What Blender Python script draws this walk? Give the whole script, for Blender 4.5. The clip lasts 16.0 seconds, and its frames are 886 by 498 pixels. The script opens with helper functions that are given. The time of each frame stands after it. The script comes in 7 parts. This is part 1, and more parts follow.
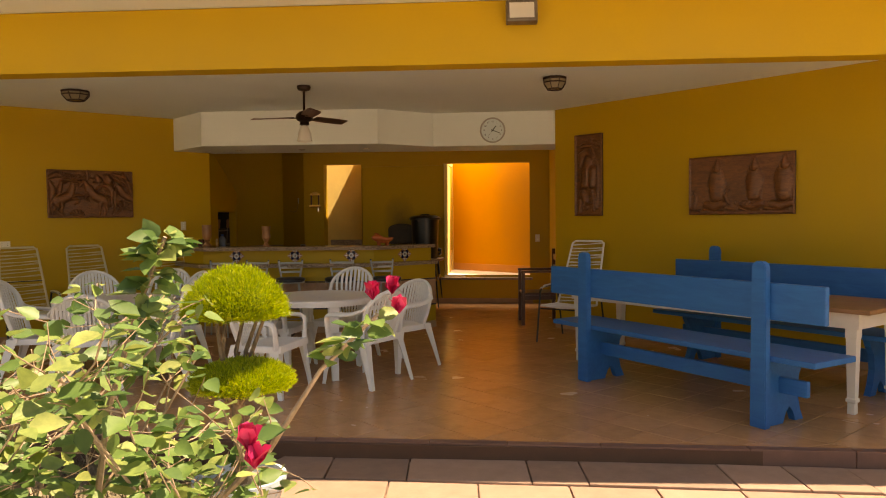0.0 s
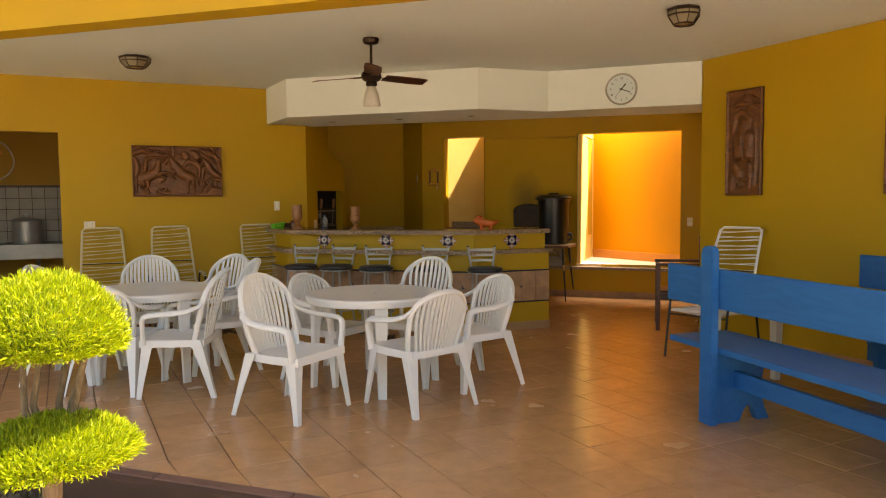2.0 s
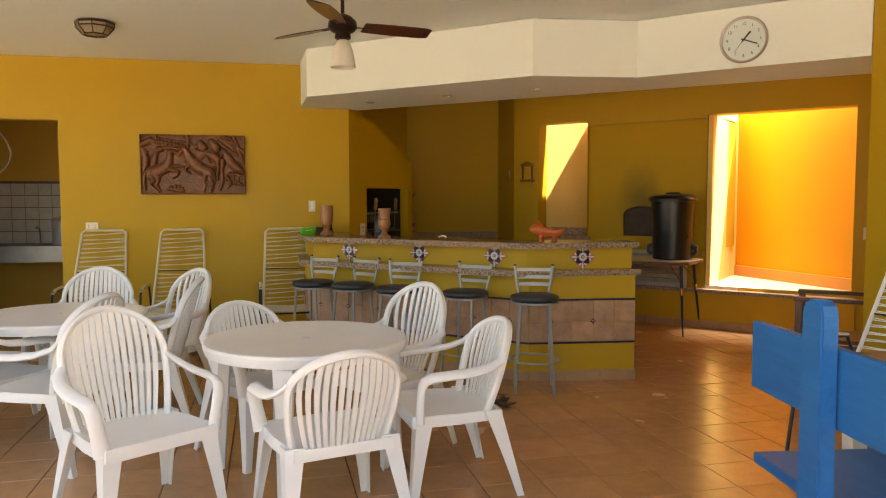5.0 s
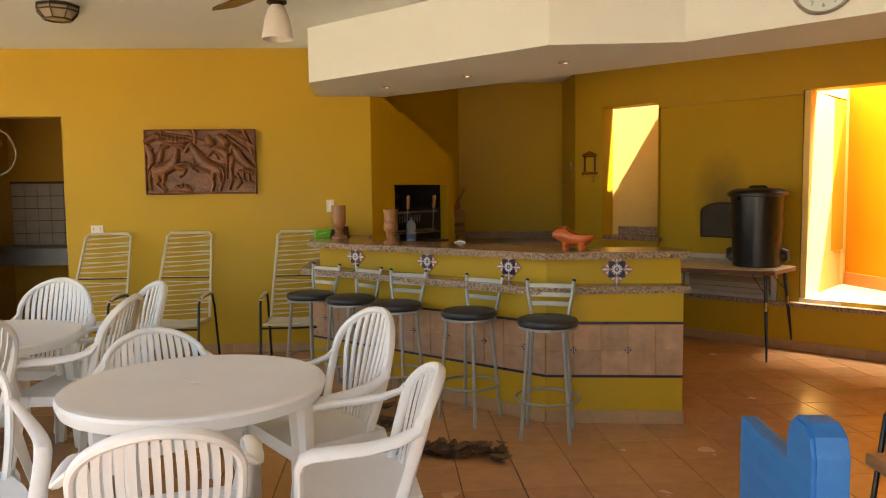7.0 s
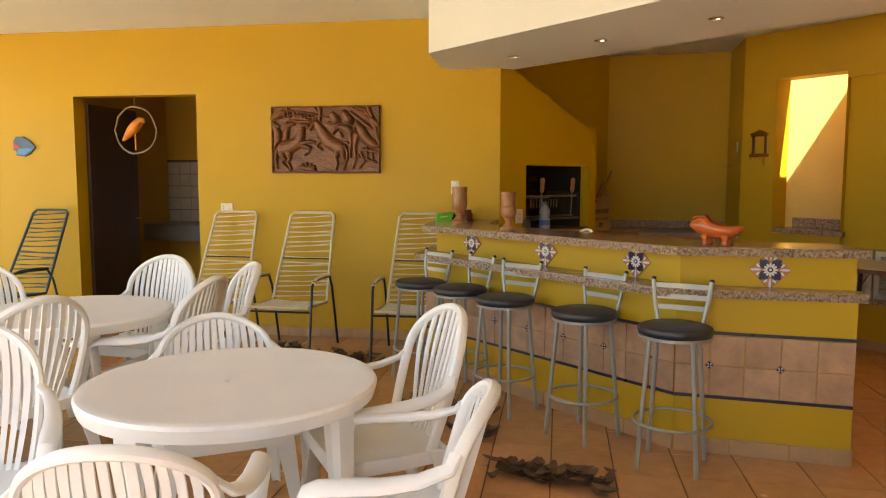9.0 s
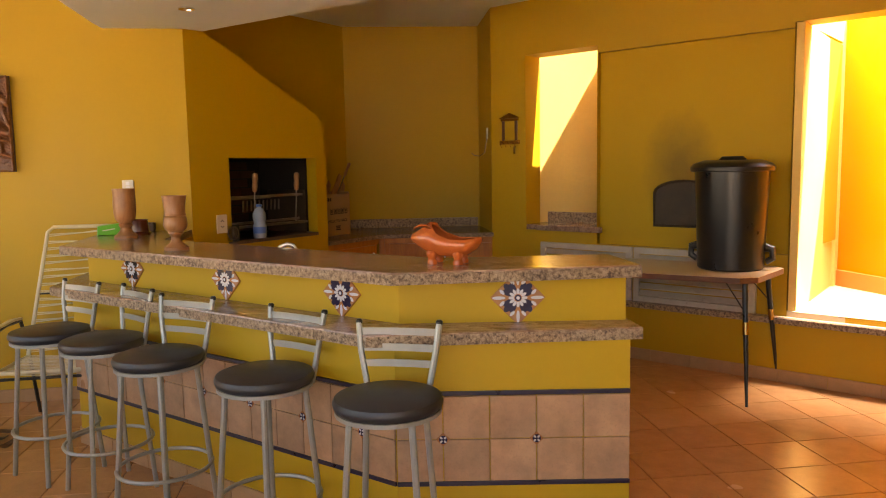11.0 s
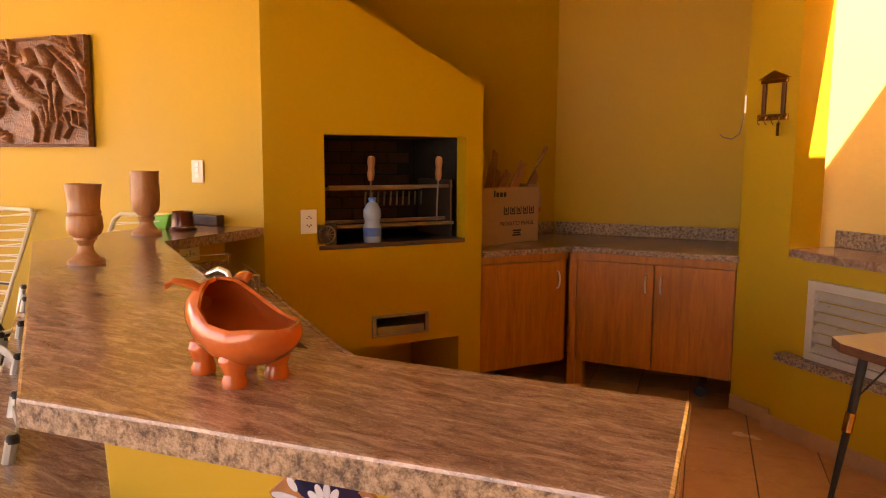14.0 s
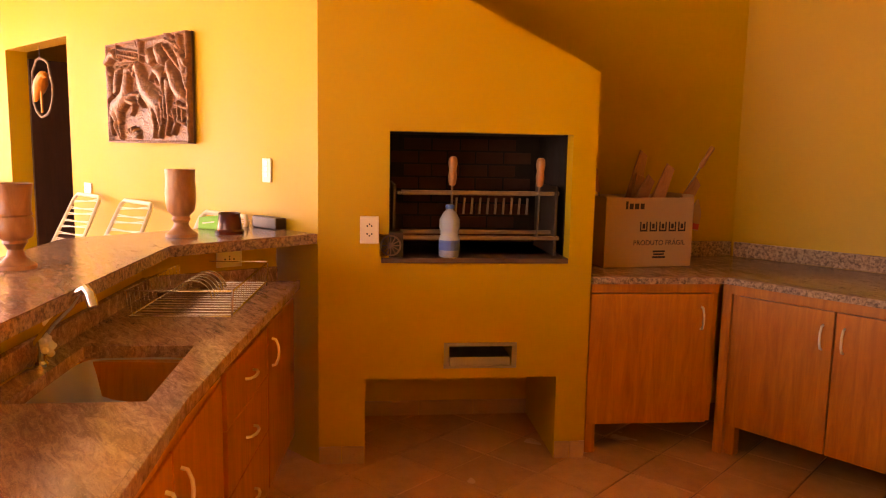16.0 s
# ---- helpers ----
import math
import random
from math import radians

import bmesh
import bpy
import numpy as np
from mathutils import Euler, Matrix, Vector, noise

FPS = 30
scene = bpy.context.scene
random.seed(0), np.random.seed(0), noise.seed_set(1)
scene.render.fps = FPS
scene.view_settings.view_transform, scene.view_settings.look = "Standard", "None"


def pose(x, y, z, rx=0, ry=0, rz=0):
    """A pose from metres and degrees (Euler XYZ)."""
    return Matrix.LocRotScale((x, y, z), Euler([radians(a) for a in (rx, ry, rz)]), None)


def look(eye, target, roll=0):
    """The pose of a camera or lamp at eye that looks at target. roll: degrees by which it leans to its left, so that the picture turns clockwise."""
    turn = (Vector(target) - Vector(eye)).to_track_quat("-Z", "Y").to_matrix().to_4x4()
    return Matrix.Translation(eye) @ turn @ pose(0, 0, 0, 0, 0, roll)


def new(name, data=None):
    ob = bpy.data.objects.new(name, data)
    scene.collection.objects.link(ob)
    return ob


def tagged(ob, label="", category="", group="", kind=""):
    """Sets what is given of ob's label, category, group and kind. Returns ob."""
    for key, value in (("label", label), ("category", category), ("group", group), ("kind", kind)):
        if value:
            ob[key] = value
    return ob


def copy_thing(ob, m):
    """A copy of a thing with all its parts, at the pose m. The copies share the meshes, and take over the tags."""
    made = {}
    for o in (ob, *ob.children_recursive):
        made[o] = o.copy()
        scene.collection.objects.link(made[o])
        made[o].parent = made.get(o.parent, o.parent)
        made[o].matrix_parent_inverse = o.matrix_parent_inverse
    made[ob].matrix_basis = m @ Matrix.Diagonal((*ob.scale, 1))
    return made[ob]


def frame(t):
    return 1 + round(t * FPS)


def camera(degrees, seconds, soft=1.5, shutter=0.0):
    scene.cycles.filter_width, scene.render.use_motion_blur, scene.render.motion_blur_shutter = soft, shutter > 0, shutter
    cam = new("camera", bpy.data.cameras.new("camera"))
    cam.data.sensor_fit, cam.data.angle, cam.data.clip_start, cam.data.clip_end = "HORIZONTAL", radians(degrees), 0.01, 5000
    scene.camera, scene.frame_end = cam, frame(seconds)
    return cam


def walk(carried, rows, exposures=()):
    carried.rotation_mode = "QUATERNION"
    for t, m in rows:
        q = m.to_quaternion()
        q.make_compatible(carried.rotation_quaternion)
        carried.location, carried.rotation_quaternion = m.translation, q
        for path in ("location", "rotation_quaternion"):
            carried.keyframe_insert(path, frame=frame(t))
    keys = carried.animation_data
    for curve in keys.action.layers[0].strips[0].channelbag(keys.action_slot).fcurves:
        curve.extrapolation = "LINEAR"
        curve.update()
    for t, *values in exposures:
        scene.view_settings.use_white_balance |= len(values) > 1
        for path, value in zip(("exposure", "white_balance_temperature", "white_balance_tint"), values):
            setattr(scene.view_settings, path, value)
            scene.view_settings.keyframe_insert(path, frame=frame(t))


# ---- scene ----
cam = camera(61.8, 16.0, 1.1)
EXPOSURE = [
    (0.0, 1.2, 10600, 20), (1.0, 1.6, 9700, 17), (2.0, 2.0, 8800, 14), (3.5, 2.35, 8300, 13), (6.0, 2.55, 8200, 13), (8.0, 2.75, 8200, 14), (9.0, 2.95, 8400, 15),
    (10.2, 3.05, 8700, 19), (12.5, 3.35, 9300, 32), (14.0, 3.75, 10000, 42), (16.0, 4.35, 11400, 60),
]
PATH = [
    (0, (0.193, 0.453, 1.443), (0.157, 2.451, 1.359), -0.6),
    (0.5, (0.341, 0.839, 1.439), (0.142, 2.827, 1.344), -0.7),
    (1, (0.645, 1.252, 1.413), (0.31, 3.221, 1.306), -0.8),
    (1.5, (0.784, 1.657, 1.404), (0.351, 3.606, 1.277), -0.8),
    (2, (0.884, 2.039, 1.438), (0.37, 3.967, 1.303), -0.5),
    (2.5, (1.05, 2.449, 1.454), (0.454, 4.354, 1.322), -0.3),
    (3, (1.066, 2.826, 1.448), (0.394, 4.705, 1.317), -0.1),
    (3.5, (1.148, 3.2, 1.46), (0.406, 5.052, 1.326), -0.0),
    (3.7, (1.214, 3.374, 1.458), (0.441, 5.213, 1.33), -0.0),
    (5.8, (1.398, 4.907, 1.436), (0.327, 6.589, 1.275), -0.4),
    (6, (1.408, 5.027, 1.444), (0.308, 6.689, 1.277), -0.5),
    (6.5, (1.459, 5.348, 1.463), (0.304, 6.972, 1.293), -0.6),
    (7, (1.541, 5.686, 1.488), (0.32, 7.262, 1.334), -0.7),
    (7.5, (1.454, 5.911, 1.484), (0.145, 7.417, 1.345), -0.6),
    (8, (1.392, 6.106, 1.493), (-0.015, 7.522, 1.373), -0.4),
    (8.5, (1.423, 6.243, 1.473), (-0.095, 7.54, 1.355), -0.0),
    (9, (1.429, 6.367, 1.452), (-0.118, 7.621, 1.261), 0.1),
    (9.5, (1.261, 6.569, 1.432), (-0.095, 8.019, 1.188), 0.1),
    (10, (1.045, 6.879, 1.449), (-0.074, 8.524, 1.238), -0.8),
    (10.2, (0.976, 7.038, 1.464), (-0.087, 8.717, 1.239), -1.0),
    (12.3, (0.622, 8.68, 1.463), (-0.607, 10.246, 1.276), -1.0),
    (12.5, (0.575, 8.822, 1.462), (-0.664, 10.382, 1.28), -0.9),
    (13, (0.617, 9.241, 1.469), (-0.79, 10.649, 1.275), -0.2),
    (13.5, (0.495, 9.529, 1.465), (-1.096, 10.719, 1.236), -0.1),
    (14, (0.435, 9.8, 1.455), (-1.306, 10.753, 1.207), 0.4),
    (14.5, (0.438, 10.068, 1.461), (-1.415, 10.768, 1.188), -0.2),
    (15, (0.302, 10.351, 1.462), (-1.599, 10.904, 1.18), -0.5),
    (15.5, (0.196, 10.613, 1.469), (-1.748, 11.011, 1.22), 0.1),
    (16, (0.132, 10.988, 1.482), (-1.838, 11.206, 1.218), 1.1),
]
walk(cam, [(t, look(eye, target, roll)) for t, eye, target, roll in PATH], EXPOSURE)

# ---- world, sun ----
world = bpy.data.worlds.new("sky")
scene.world = world
world.use_nodes = True
wn, wl = world.node_tree.nodes, world.node_tree.links
sky = wn.new("ShaderNodeTexSky")
sky.sky_type, sky.sun_disc = "NISHITA", False
SUN_AZ, SUN_EL = radians(12), radians(67.5)
SUN_TO = Vector((math.cos(SUN_EL) * math.cos(SUN_AZ), math.cos(SUN_EL) * math.sin(SUN_AZ), math.sin(SUN_EL)))
sky.sun_elevation, sky.sun_rotation = SUN_EL, math.pi / 2 - SUN_AZ
wl.new(sky.outputs[0], wn["Background"].inputs["Color"])
wn["Background"].inputs["Strength"].default_value = 0.09
sun = new("sun", bpy.data.lights.new("sun", "SUN"))
sun.data.energy, sun.data.angle, sun.data.color = 5.0, radians(0.5), (1.0, 0.95, 0.87)
sun.matrix_basis = look((0, 0, 20), Vector((0, 0, 20)) - SUN_TO)


# unseen fill lamp added above the yard to brighten the kitchen
yard_fill = new("yard_fill", bpy.data.lights.new("yard_fill", "AREA"))
yard_fill.data.shape, yard_fill.data.size, yard_fill.data.size_y, yard_fill.data.energy = "RECTANGLE", 1.3, 0.9, 76.0
yard_fill.data.color = (0.94, 0.97, 1.0)
yard_fill.matrix_basis = pose(0.7, 13.75, 4.3)

# ---- materials ----
class Nodes:
    def __init__(self, name):
        self.m = bpy.data.materials.new(name)
        self.m.use_nodes = True
        self.t = self.m.node_tree
        self.b = self.t.nodes["Principled BSDF"]

    def add(self, kind, **values):
        n = self.t.nodes.new(kind)
        for k, v in values.items():
            n.inputs[k].default_value = v
        return n

    def link(self, a, b):
        self.t.links.new(a, b)

    def coords(self, space):
        if space == "world":
            return self.add("ShaderNodeNewGeometry").outputs["Position"]
        return self.add("ShaderNodeTexCoord").outputs["Object"]

    def noise(self, vec, scale, detail=4.0, rough=0.6, distortion=0.0):
        n = self.add("ShaderNodeTexNoise", Scale=scale, Detail=detail, Roughness=rough, Distortion=distortion)
        self.link(vec, n.inputs["Vector"])
        return n.outputs["Fac"]

    def ramp(self, fac, stops):
        r = self.add("ShaderNodeValToRGB")
        while len(r.color_ramp.elements) < len(stops):
            r.color_ramp.elements.new(0.5)
        for e, (p, c) in zip(r.color_ramp.elements, stops):
            e.position, e.color = p, (*c, 1.0)
        self.link(fac, r.inputs["Fac"])
        return r.outputs["Color"]

    def mix(self, fac, a, b, mode="MIX"):
        n = self.add("ShaderNodeMix")
        n.data_type, n.blend_type = "RGBA", mode
        for sock, v in ((n.inputs[0], fac), (n.inputs[6], a), (n.inputs[7], b)):
            if isinstance(v, (int, float)):
                sock.default_value = v
            elif isinstance(v, tuple):
                sock.default_value = (*v, 1.0)
            else:
                self.link(v, sock)
        return n.outputs[2]

    def bump(self, height, strength, distance):
        n = self.add("ShaderNodeBump", Strength=strength, Distance=distance)
        self.link(height, n.inputs["Height"])
        self.link(n.outputs["Normal"], self.b.inputs["Normal"])

    def set(self, **values):
        for k, v in values.items():
            sock = self.b.inputs[k.replace("_", " ")]
            if hasattr(v, "is_linked"):
                self.link(v, sock)
            else:
                sock.default_value = (*v, 1.0) if isinstance(v, tuple) else v
        return self.m


def dim(c, f):
    return tuple(min(1.0, x * f) for x in c)


def coat(name, color, rough=0.5, metal=0.0, scale=3.0, fine=60.0, spread=0.12, bump=0.1, depth=0.002, space="object", dirt=None, dirt_at=0.66):
    """A plain surface with broad and fine variation, fine relief, and, where given, dirt in patches."""
    n = Nodes(name)
    v = n.coords(space)
    broad, grain = n.noise(v, scale, 5.0), n.noise(v, fine, 3.0)
    col = n.ramp(broad, [(0.3, dim(color, 1 - spread)), (0.7, dim(color, 1 + spread))])
    col = n.mix(n.ramp(grain, [(0.35, (0, 0, 0)), (0.65, (0.35, 0.35, 0.35))]), col, dim(color, 1 - spread * 0.8))
    if dirt:
        patch = n.ramp(n.noise(v, scale * 2.3, 8.0, 0.7), [(dirt_at, (0, 0, 0)), (dirt_at + 0.14, (0.8, 0.8, 0.8))])
        col = n.mix(patch, col, dirt)
    rr = n.ramp(broad, [(0.25, (rough * 0.85,) * 3), (0.75, (min(1, rough * 1.15),) * 3)])
    if bump:
        n.bump(grain, bump, depth)
    return n.set(Base_Color=col, Roughness=rr, Metallic=metal)


def granite(name):
    n = Nodes(name)
    v = n.coords("world")
    m = n.add("ShaderNodeMapping")
    m.vector_type = "TEXTURE"
    m.inputs["Rotation"].default_value = (0, 0, radians(30))
    m.inputs["Scale"].default_value = (1.0, 0.26, 0.5)
    n.link(v, m.inputs["Vector"])
    streak = n.noise(m.outputs[0], 10.0, 10.0, 0.78, 1.0)
    speck = n.noise(v, 230.0, 2.0, 0.6)
    fleck = n.noise(m.outputs[0], 42.0, 4.0, 0.75)
    col = n.ramp(streak, [(0.33, (0.14, 0.078, 0.054)), (0.46, (0.27, 0.162, 0.112)), (0.54, (0.37, 0.238, 0.168)), (0.68, (0.54, 0.38, 0.275))])
    col = n.mix(n.ramp(fleck, [(0.54, (0, 0, 0)), (0.66, (0.6, 0.6, 0.6))]), col, (0.13, 0.075, 0.05))
    col = n.mix(n.ramp(speck, [(0.6, (0, 0, 0)), (0.72, (0.6, 0.6, 0.6))]), col, (0.58, 0.44, 0.33))
    n.bump(speck, 0.03, 0.001)
    return n.set(Base_Color=col, Roughness=0.17, Specular_IOR_Level=0.6)


def rough_granite(name):
    n = Nodes(name)
    v = n.coords("world")
    a, b = n.noise(v, 62.0, 5.0, 0.75), n.noise(v, 240.0, 2.0)
    col = n.ramp(a, [(0.38, (0.08, 0.049, 0.031)), (0.47, (0.27, 0.18, 0.11)), (0.6, (0.48, 0.35, 0.235))])
    col = n.mix(n.ramp(b, [(0.5, (0, 0, 0)), (0.66, (0.45, 0.45, 0.45))]), col, (0.14, 0.09, 0.065))
    n.bump(a, 0.7, 0.012)
    return n.set(Base_Color=col, Roughness=0.55)


def wood(name, dark, light, rough=0.4, along=(1, 12, 12), scale=5.0, bump=0.15):
    n = Nodes(name)
    v = n.coords("object")
    m = n.add("ShaderNodeMapping")
    m.inputs["Scale"].default_value = along
    n.link(v, m.inputs["Vector"])
    g, w = n.noise(m.outputs[0], scale, 6.0, 0.65, 0.8), n.noise(v, 4.0, 3.0)
    col = n.ramp(g, [(0.3, dark), (0.68, light)])
    col = n.mix(n.ramp(w, [(0.3, (0, 0, 0)), (0.75, (0.5, 0.5, 0.5))]), col, dim(dark, 1.15))
    n.bump(g, bump, 0.002)
    return n.set(Base_Color=col, Roughness=rough)


def tile_mat(name, base, vary, rough, space="world", mottle=0.2):
    """Glazed clay: each piece a little different, cloudy inside."""
    n = Nodes(name)
    v = n.coords(space)
    info = n.add("ShaderNodeObjectInfo").outputs["Random"]
    isl = n.add("ShaderNodeNewGeometry").outputs["Random Per Island"]
    both = n.add("ShaderNodeMath")
    both.operation = "ADD"
    n.link(info, both.inputs[0])
    n.link(isl, both.inputs[1])
    fr = n.add("ShaderNodeMath")
    fr.operation = "FRACT"
    n.link(both.outputs[0], fr.inputs[0])
    cloud, grain = n.noise(v, 9.0, 6.0, 0.65), n.noise(v, 120.0, 3.0)
    a = n.ramp(cloud, [(0.3, dim(base, 1 - mottle)), (0.7, dim(base, 1 + mottle * 0.9))])
    b = n.mix(fr.outputs[0], dim(base, 1 - vary), dim(base, 1 + vary))
    col = n.mix(0.45, a, b)
    col = n.mix(n.ramp(grain, [(0.56, (0, 0, 0)), (0.7, (0.3, 0.3, 0.3))]), col, dim(base, 0.55))
    wear = n.noise(v, 2.2, 3.0, 0.5)
    rr = n.ramp(wear, [(0.25, (rough * 0.85,) * 3), (0.75, (rough * 1.3,) * 3)])
    n.bump(cloud, 0.06, 0.004)
    return n.set(Base_Color=col, Roughness=rr)


M = {}
M["yellow"] = coat("yellow_wall_paint", (0.482, 0.291, 0.007), 0.62, scale=1.1, fine=45, spread=0.05, bump=0.12, space="world")
# outdoor yellow, lightened in its colour so sunlit walls blow out pale
M["yellow_out"] = coat("sun_lightened_yellow_paint", (0.84, 0.59, 0.19), 0.7, scale=1.6, fine=40, spread=0.08, bump=0.15, space="world", dirt=(0.45, 0.2, 0.05), dirt_at=0.7)
M["white"] = coat("white_ceiling_paint", (0.735, 0.79, 0.755), 0.8, scale=0.8, fine=30, spread=0.03, bump=0.06, space="world")
M["floor_tile"] = tile_mat("terracotta_floor_tile", (0.545, 0.285, 0.13), 0.16, 0.22)
M["grout"] = coat("dark_grout", (0.12, 0.06, 0.035), 0.9, scale=6, fine=150, spread=0.2, space="world")
M["skirting"] = tile_mat("clay_skirting_tile", (0.42, 0.25, 0.13), 0.14, 0.35)
M["bar_tile"] = tile_mat("mottled_beige_tile", (0.42, 0.245, 0.14), 0.22, 0.3, mottle=0.45)
M["granite"], M["granite_edge"] = granite("polished_brown_granite"), rough_granite("rough_granite_edge")
M["plastic"] = coat("white_plastic", (0.82, 0.81, 0.78), 0.42, scale=4, fine=140, spread=0.04, bump=0.05, dirt=(0.5, 0.46, 0.38), dirt_at=0.74)
M["blue"] = wood("blue_painted_wood", (0.002, 0.105, 0.32), (0.004, 0.15, 0.42), 0.5, (1, 7, 7), 3.0, 0.10)
M["relief"] = wood("carved_dark_wood", (0.085, 0.026, 0.008), (0.27, 0.10, 0.028), 0.36, (1, 4, 4), 9.0, 0.2)
M["steel"] = coat("brushed_steel", (0.55, 0.55, 0.54), 0.3, 1.0, 6, 200, 0.1, 0.05)
M["chrome"] = coat("chrome", (0.8, 0.8, 0.8), 0.12, 1.0, 6, 120, 0.04, 0.02)
M["greypaint"] = coat("grey_painted_steel", (0.36, 0.365, 0.34), 0.36, 0.45, 8, 120, 0.1, 0.05)
M["black"] = coat("black_plastic", (0.012, 0.012, 0.012), 0.3, 0, 5, 120, 0.2, 0.05)
M["vinyl"] = coat("black_vinyl", (0.030, 0.030, 0.034), 0.42, 0, 12, 240, 0.2, 0.15)
M["soot"] = coat("sooty_brick", (0.018, 0.012, 0.009), 0.85, 0, 8, 60, 0.4, 0.4)
M["cabinet"] = wood("orange_varnished_wood", (0.33, 0.105, 0.012), (0.57, 0.215, 0.026), 0.34, (9, 9, 1), 3.0, 0.06)
M["dark_wood"] = wood("dark_door_wood", (0.028, 0.010, 0.007), (0.06, 0.022, 0.014), 0.4, (9, 9, 1), 3.0, 0.1)
M["terracotta"] = coat("glazed_terracotta", (0.50, 0.115, 0.03), 0.16, 0, 7, 90, 0.15, 0.05, dirt=(0.30, 0.06, 0.02), dirt_at=0.62)
M["stone"] = tile_mat("sandstone_slab", (0.50, 0.42, 0.345), 0.2, 0.75)
M["grass"] = coat("dry_lawn", (0.17, 0.14, 0.085), 0.95, 0, 5, 90, 0.35, 0.6, 0.02, space="world", dirt=(0.16, 0.12, 0.07), dirt_at=0.5)
M["warmwhite"] = coat("yellowed_white_cord", (0.62, 0.55, 0.36), 0.5, 0, 8, 160, 0.08, 0.05)


# ---- shapes ----
def part(name, bm, material, parent=None, label="", smooth=False):
    me = bpy.data.meshes.new(name)
    bmesh.ops.recalc_face_normals(bm, faces=bm.faces)
    if smooth:
        for f in bm.faces:
            f.smooth = True
    bm.to_mesh(me)
    bm.free()
    if smooth:
        me.set_sharp_from_angle(angle=radians(38))
    for m in material if isinstance(material, list) else [material]:
        me.materials.append(m)
    ob = new(name, me)
    if parent:
        ob.parent = parent
    if label:
        ob["label"] = label
    return ob


def thing(name, m, label, category, group=""):
    ob = new(name)
    ob.empty_display_size = 0.05
    ob.matrix_basis = m
    return tagged(ob, label, category, group)


def structure(name, bm, material, label, category, smooth=False):
    return tagged(part(name, bm, material, None, "", smooth), label, category, kind="structure")


def box(bm, x0, x1, y0, y1, z0, z1, m=None, bevel=0.0, mat=0):
    vs = [bm.verts.new((x, y, z)) for x in (x0, x1) for y in (y0, y1) for z in (z0, z1)]
    fs = [bm.faces.new([vs[i] for i in q]) for q in ((0, 1, 3, 2), (4, 6, 7, 5), (0, 4, 5, 1), (2, 3, 7, 6), (0, 2, 6, 4), (1, 5, 7, 3))]
    for f in fs:
        f.material_index = mat
    if bevel:
        es = list({e for f in fs for e in f.edges})
        r = bmesh.ops.bevel(bm, geom=es, offset=bevel, segments=2, affect="EDGES", profile=0.6)
        vs = list({v for f in r["faces"] for v in f.verts} | {v for v in vs if v.is_valid})
    if m is not None:
        bmesh.ops.transform(bm, matrix=m, verts=vs)
    return vs


def slab(bm, pts, z0, z1, bevel=0.0, edge_mat=0, m=None):
    """A flat plate with that outline."""
    lo, hi = [bm.verts.new((x, y, z0)) for x, y in pts], [bm.verts.new((x, y, z1)) for x, y in pts]
    top = bm.faces.new(hi)
    bm.faces.new(lo[::-1])
    n = len(pts)
    for i in range(n):
        bm.faces.new((lo[i], lo[(i + 1) % n], hi[(i + 1) % n], hi[i])).material_index = edge_mat
    vs = lo + hi
    if bevel:
        r = bmesh.ops.bevel(bm, geom=list(top.edges), offset=bevel, segments=2, affect="EDGES", profile=0.6)
        vs = list({v for f in r["faces"] for v in f.verts} | {v for v in vs if v.is_valid})
    if m is not None:
        bmesh.ops.transform(bm, matrix=m, verts=vs)
    return vs


def tube(bm, pts, r, n=8, closed=False, flat=1.0, caps=True):
    """A round bar along a line of points; r one radius or one for each point; flat squeezes it across."""
    pts = [Vector(p) for p in pts]
    k = len(pts)
    rs = r if isinstance(r, (list, tuple)) else [r] * k
    rings, side = [], None
    for i, p in enumerate(pts):
        a = pts[(i - 1) % k] if closed or i else p
        b = pts[(i + 1) % k] if closed or i < k - 1 else p
        d = (b - a).normalized()
        if side is None:
            side = d.cross(Vector((0, 0, 1)) if abs(d.z) < 0.9 else Vector((1, 0, 0))).normalized()
        else:
            side = (side - d * side.dot(d)).normalized()
        up = side.cross(d)
        rings.append([bm.verts.new(p + (side * math.cos(t) + up * math.sin(t) * flat) * rs[i]) for t in (2 * math.pi * j / n for j in range(n))])
    for i in range(k if closed else k - 1):
        a, b = rings[i], rings[(i + 1) % k]
        for j in range(n):
            bm.faces.new((a[j], a[(j + 1) % n], b[(j + 1) % n], b[j]))
    if caps and not closed:
        bm.faces.new(rings[0][::-1])
        bm.faces.new(rings[-1])
    return [v for ring in rings for v in ring]


def lathe(bm, profile, n=24, at=(0, 0, 0), cap=True):
    """Turned body: (radius, height) pairs from one end to the other."""
    rings = [[bm.verts.new((at[0] + r * math.cos(t), at[1] + r * math.sin(t), at[2] + z)) for t in (2 * math.pi * j / n for j in range(n))] for r, z in profile]
    for a, b in zip(rings, rings[1:]):
        for j in range(n):
            bm.faces.new((a[j], a[(j + 1) % n], b[(j + 1) % n], b[j]))
    if cap:
        bm.faces.new(rings[0][::-1])
        bm.faces.new(rings[-1])
    return [v for ring in rings for v in ring]


def arc(cx, cy, r, a0, a1, n):
    return [(cx + r * math.cos(radians(a0 + (a1 - a0) * i / n)), cy + r * math.sin(radians(a0 + (a1 - a0) * i / n))) for i in range(n + 1)]


def along(a, b):
    """A pose with its x axis along the plan from a to b, at a."""
    return Matrix.Translation((a[0], a[1], 0)) @ Matrix.Rotation(math.atan2(b[1] - a[1], b[0] - a[0]), 4, "Z")


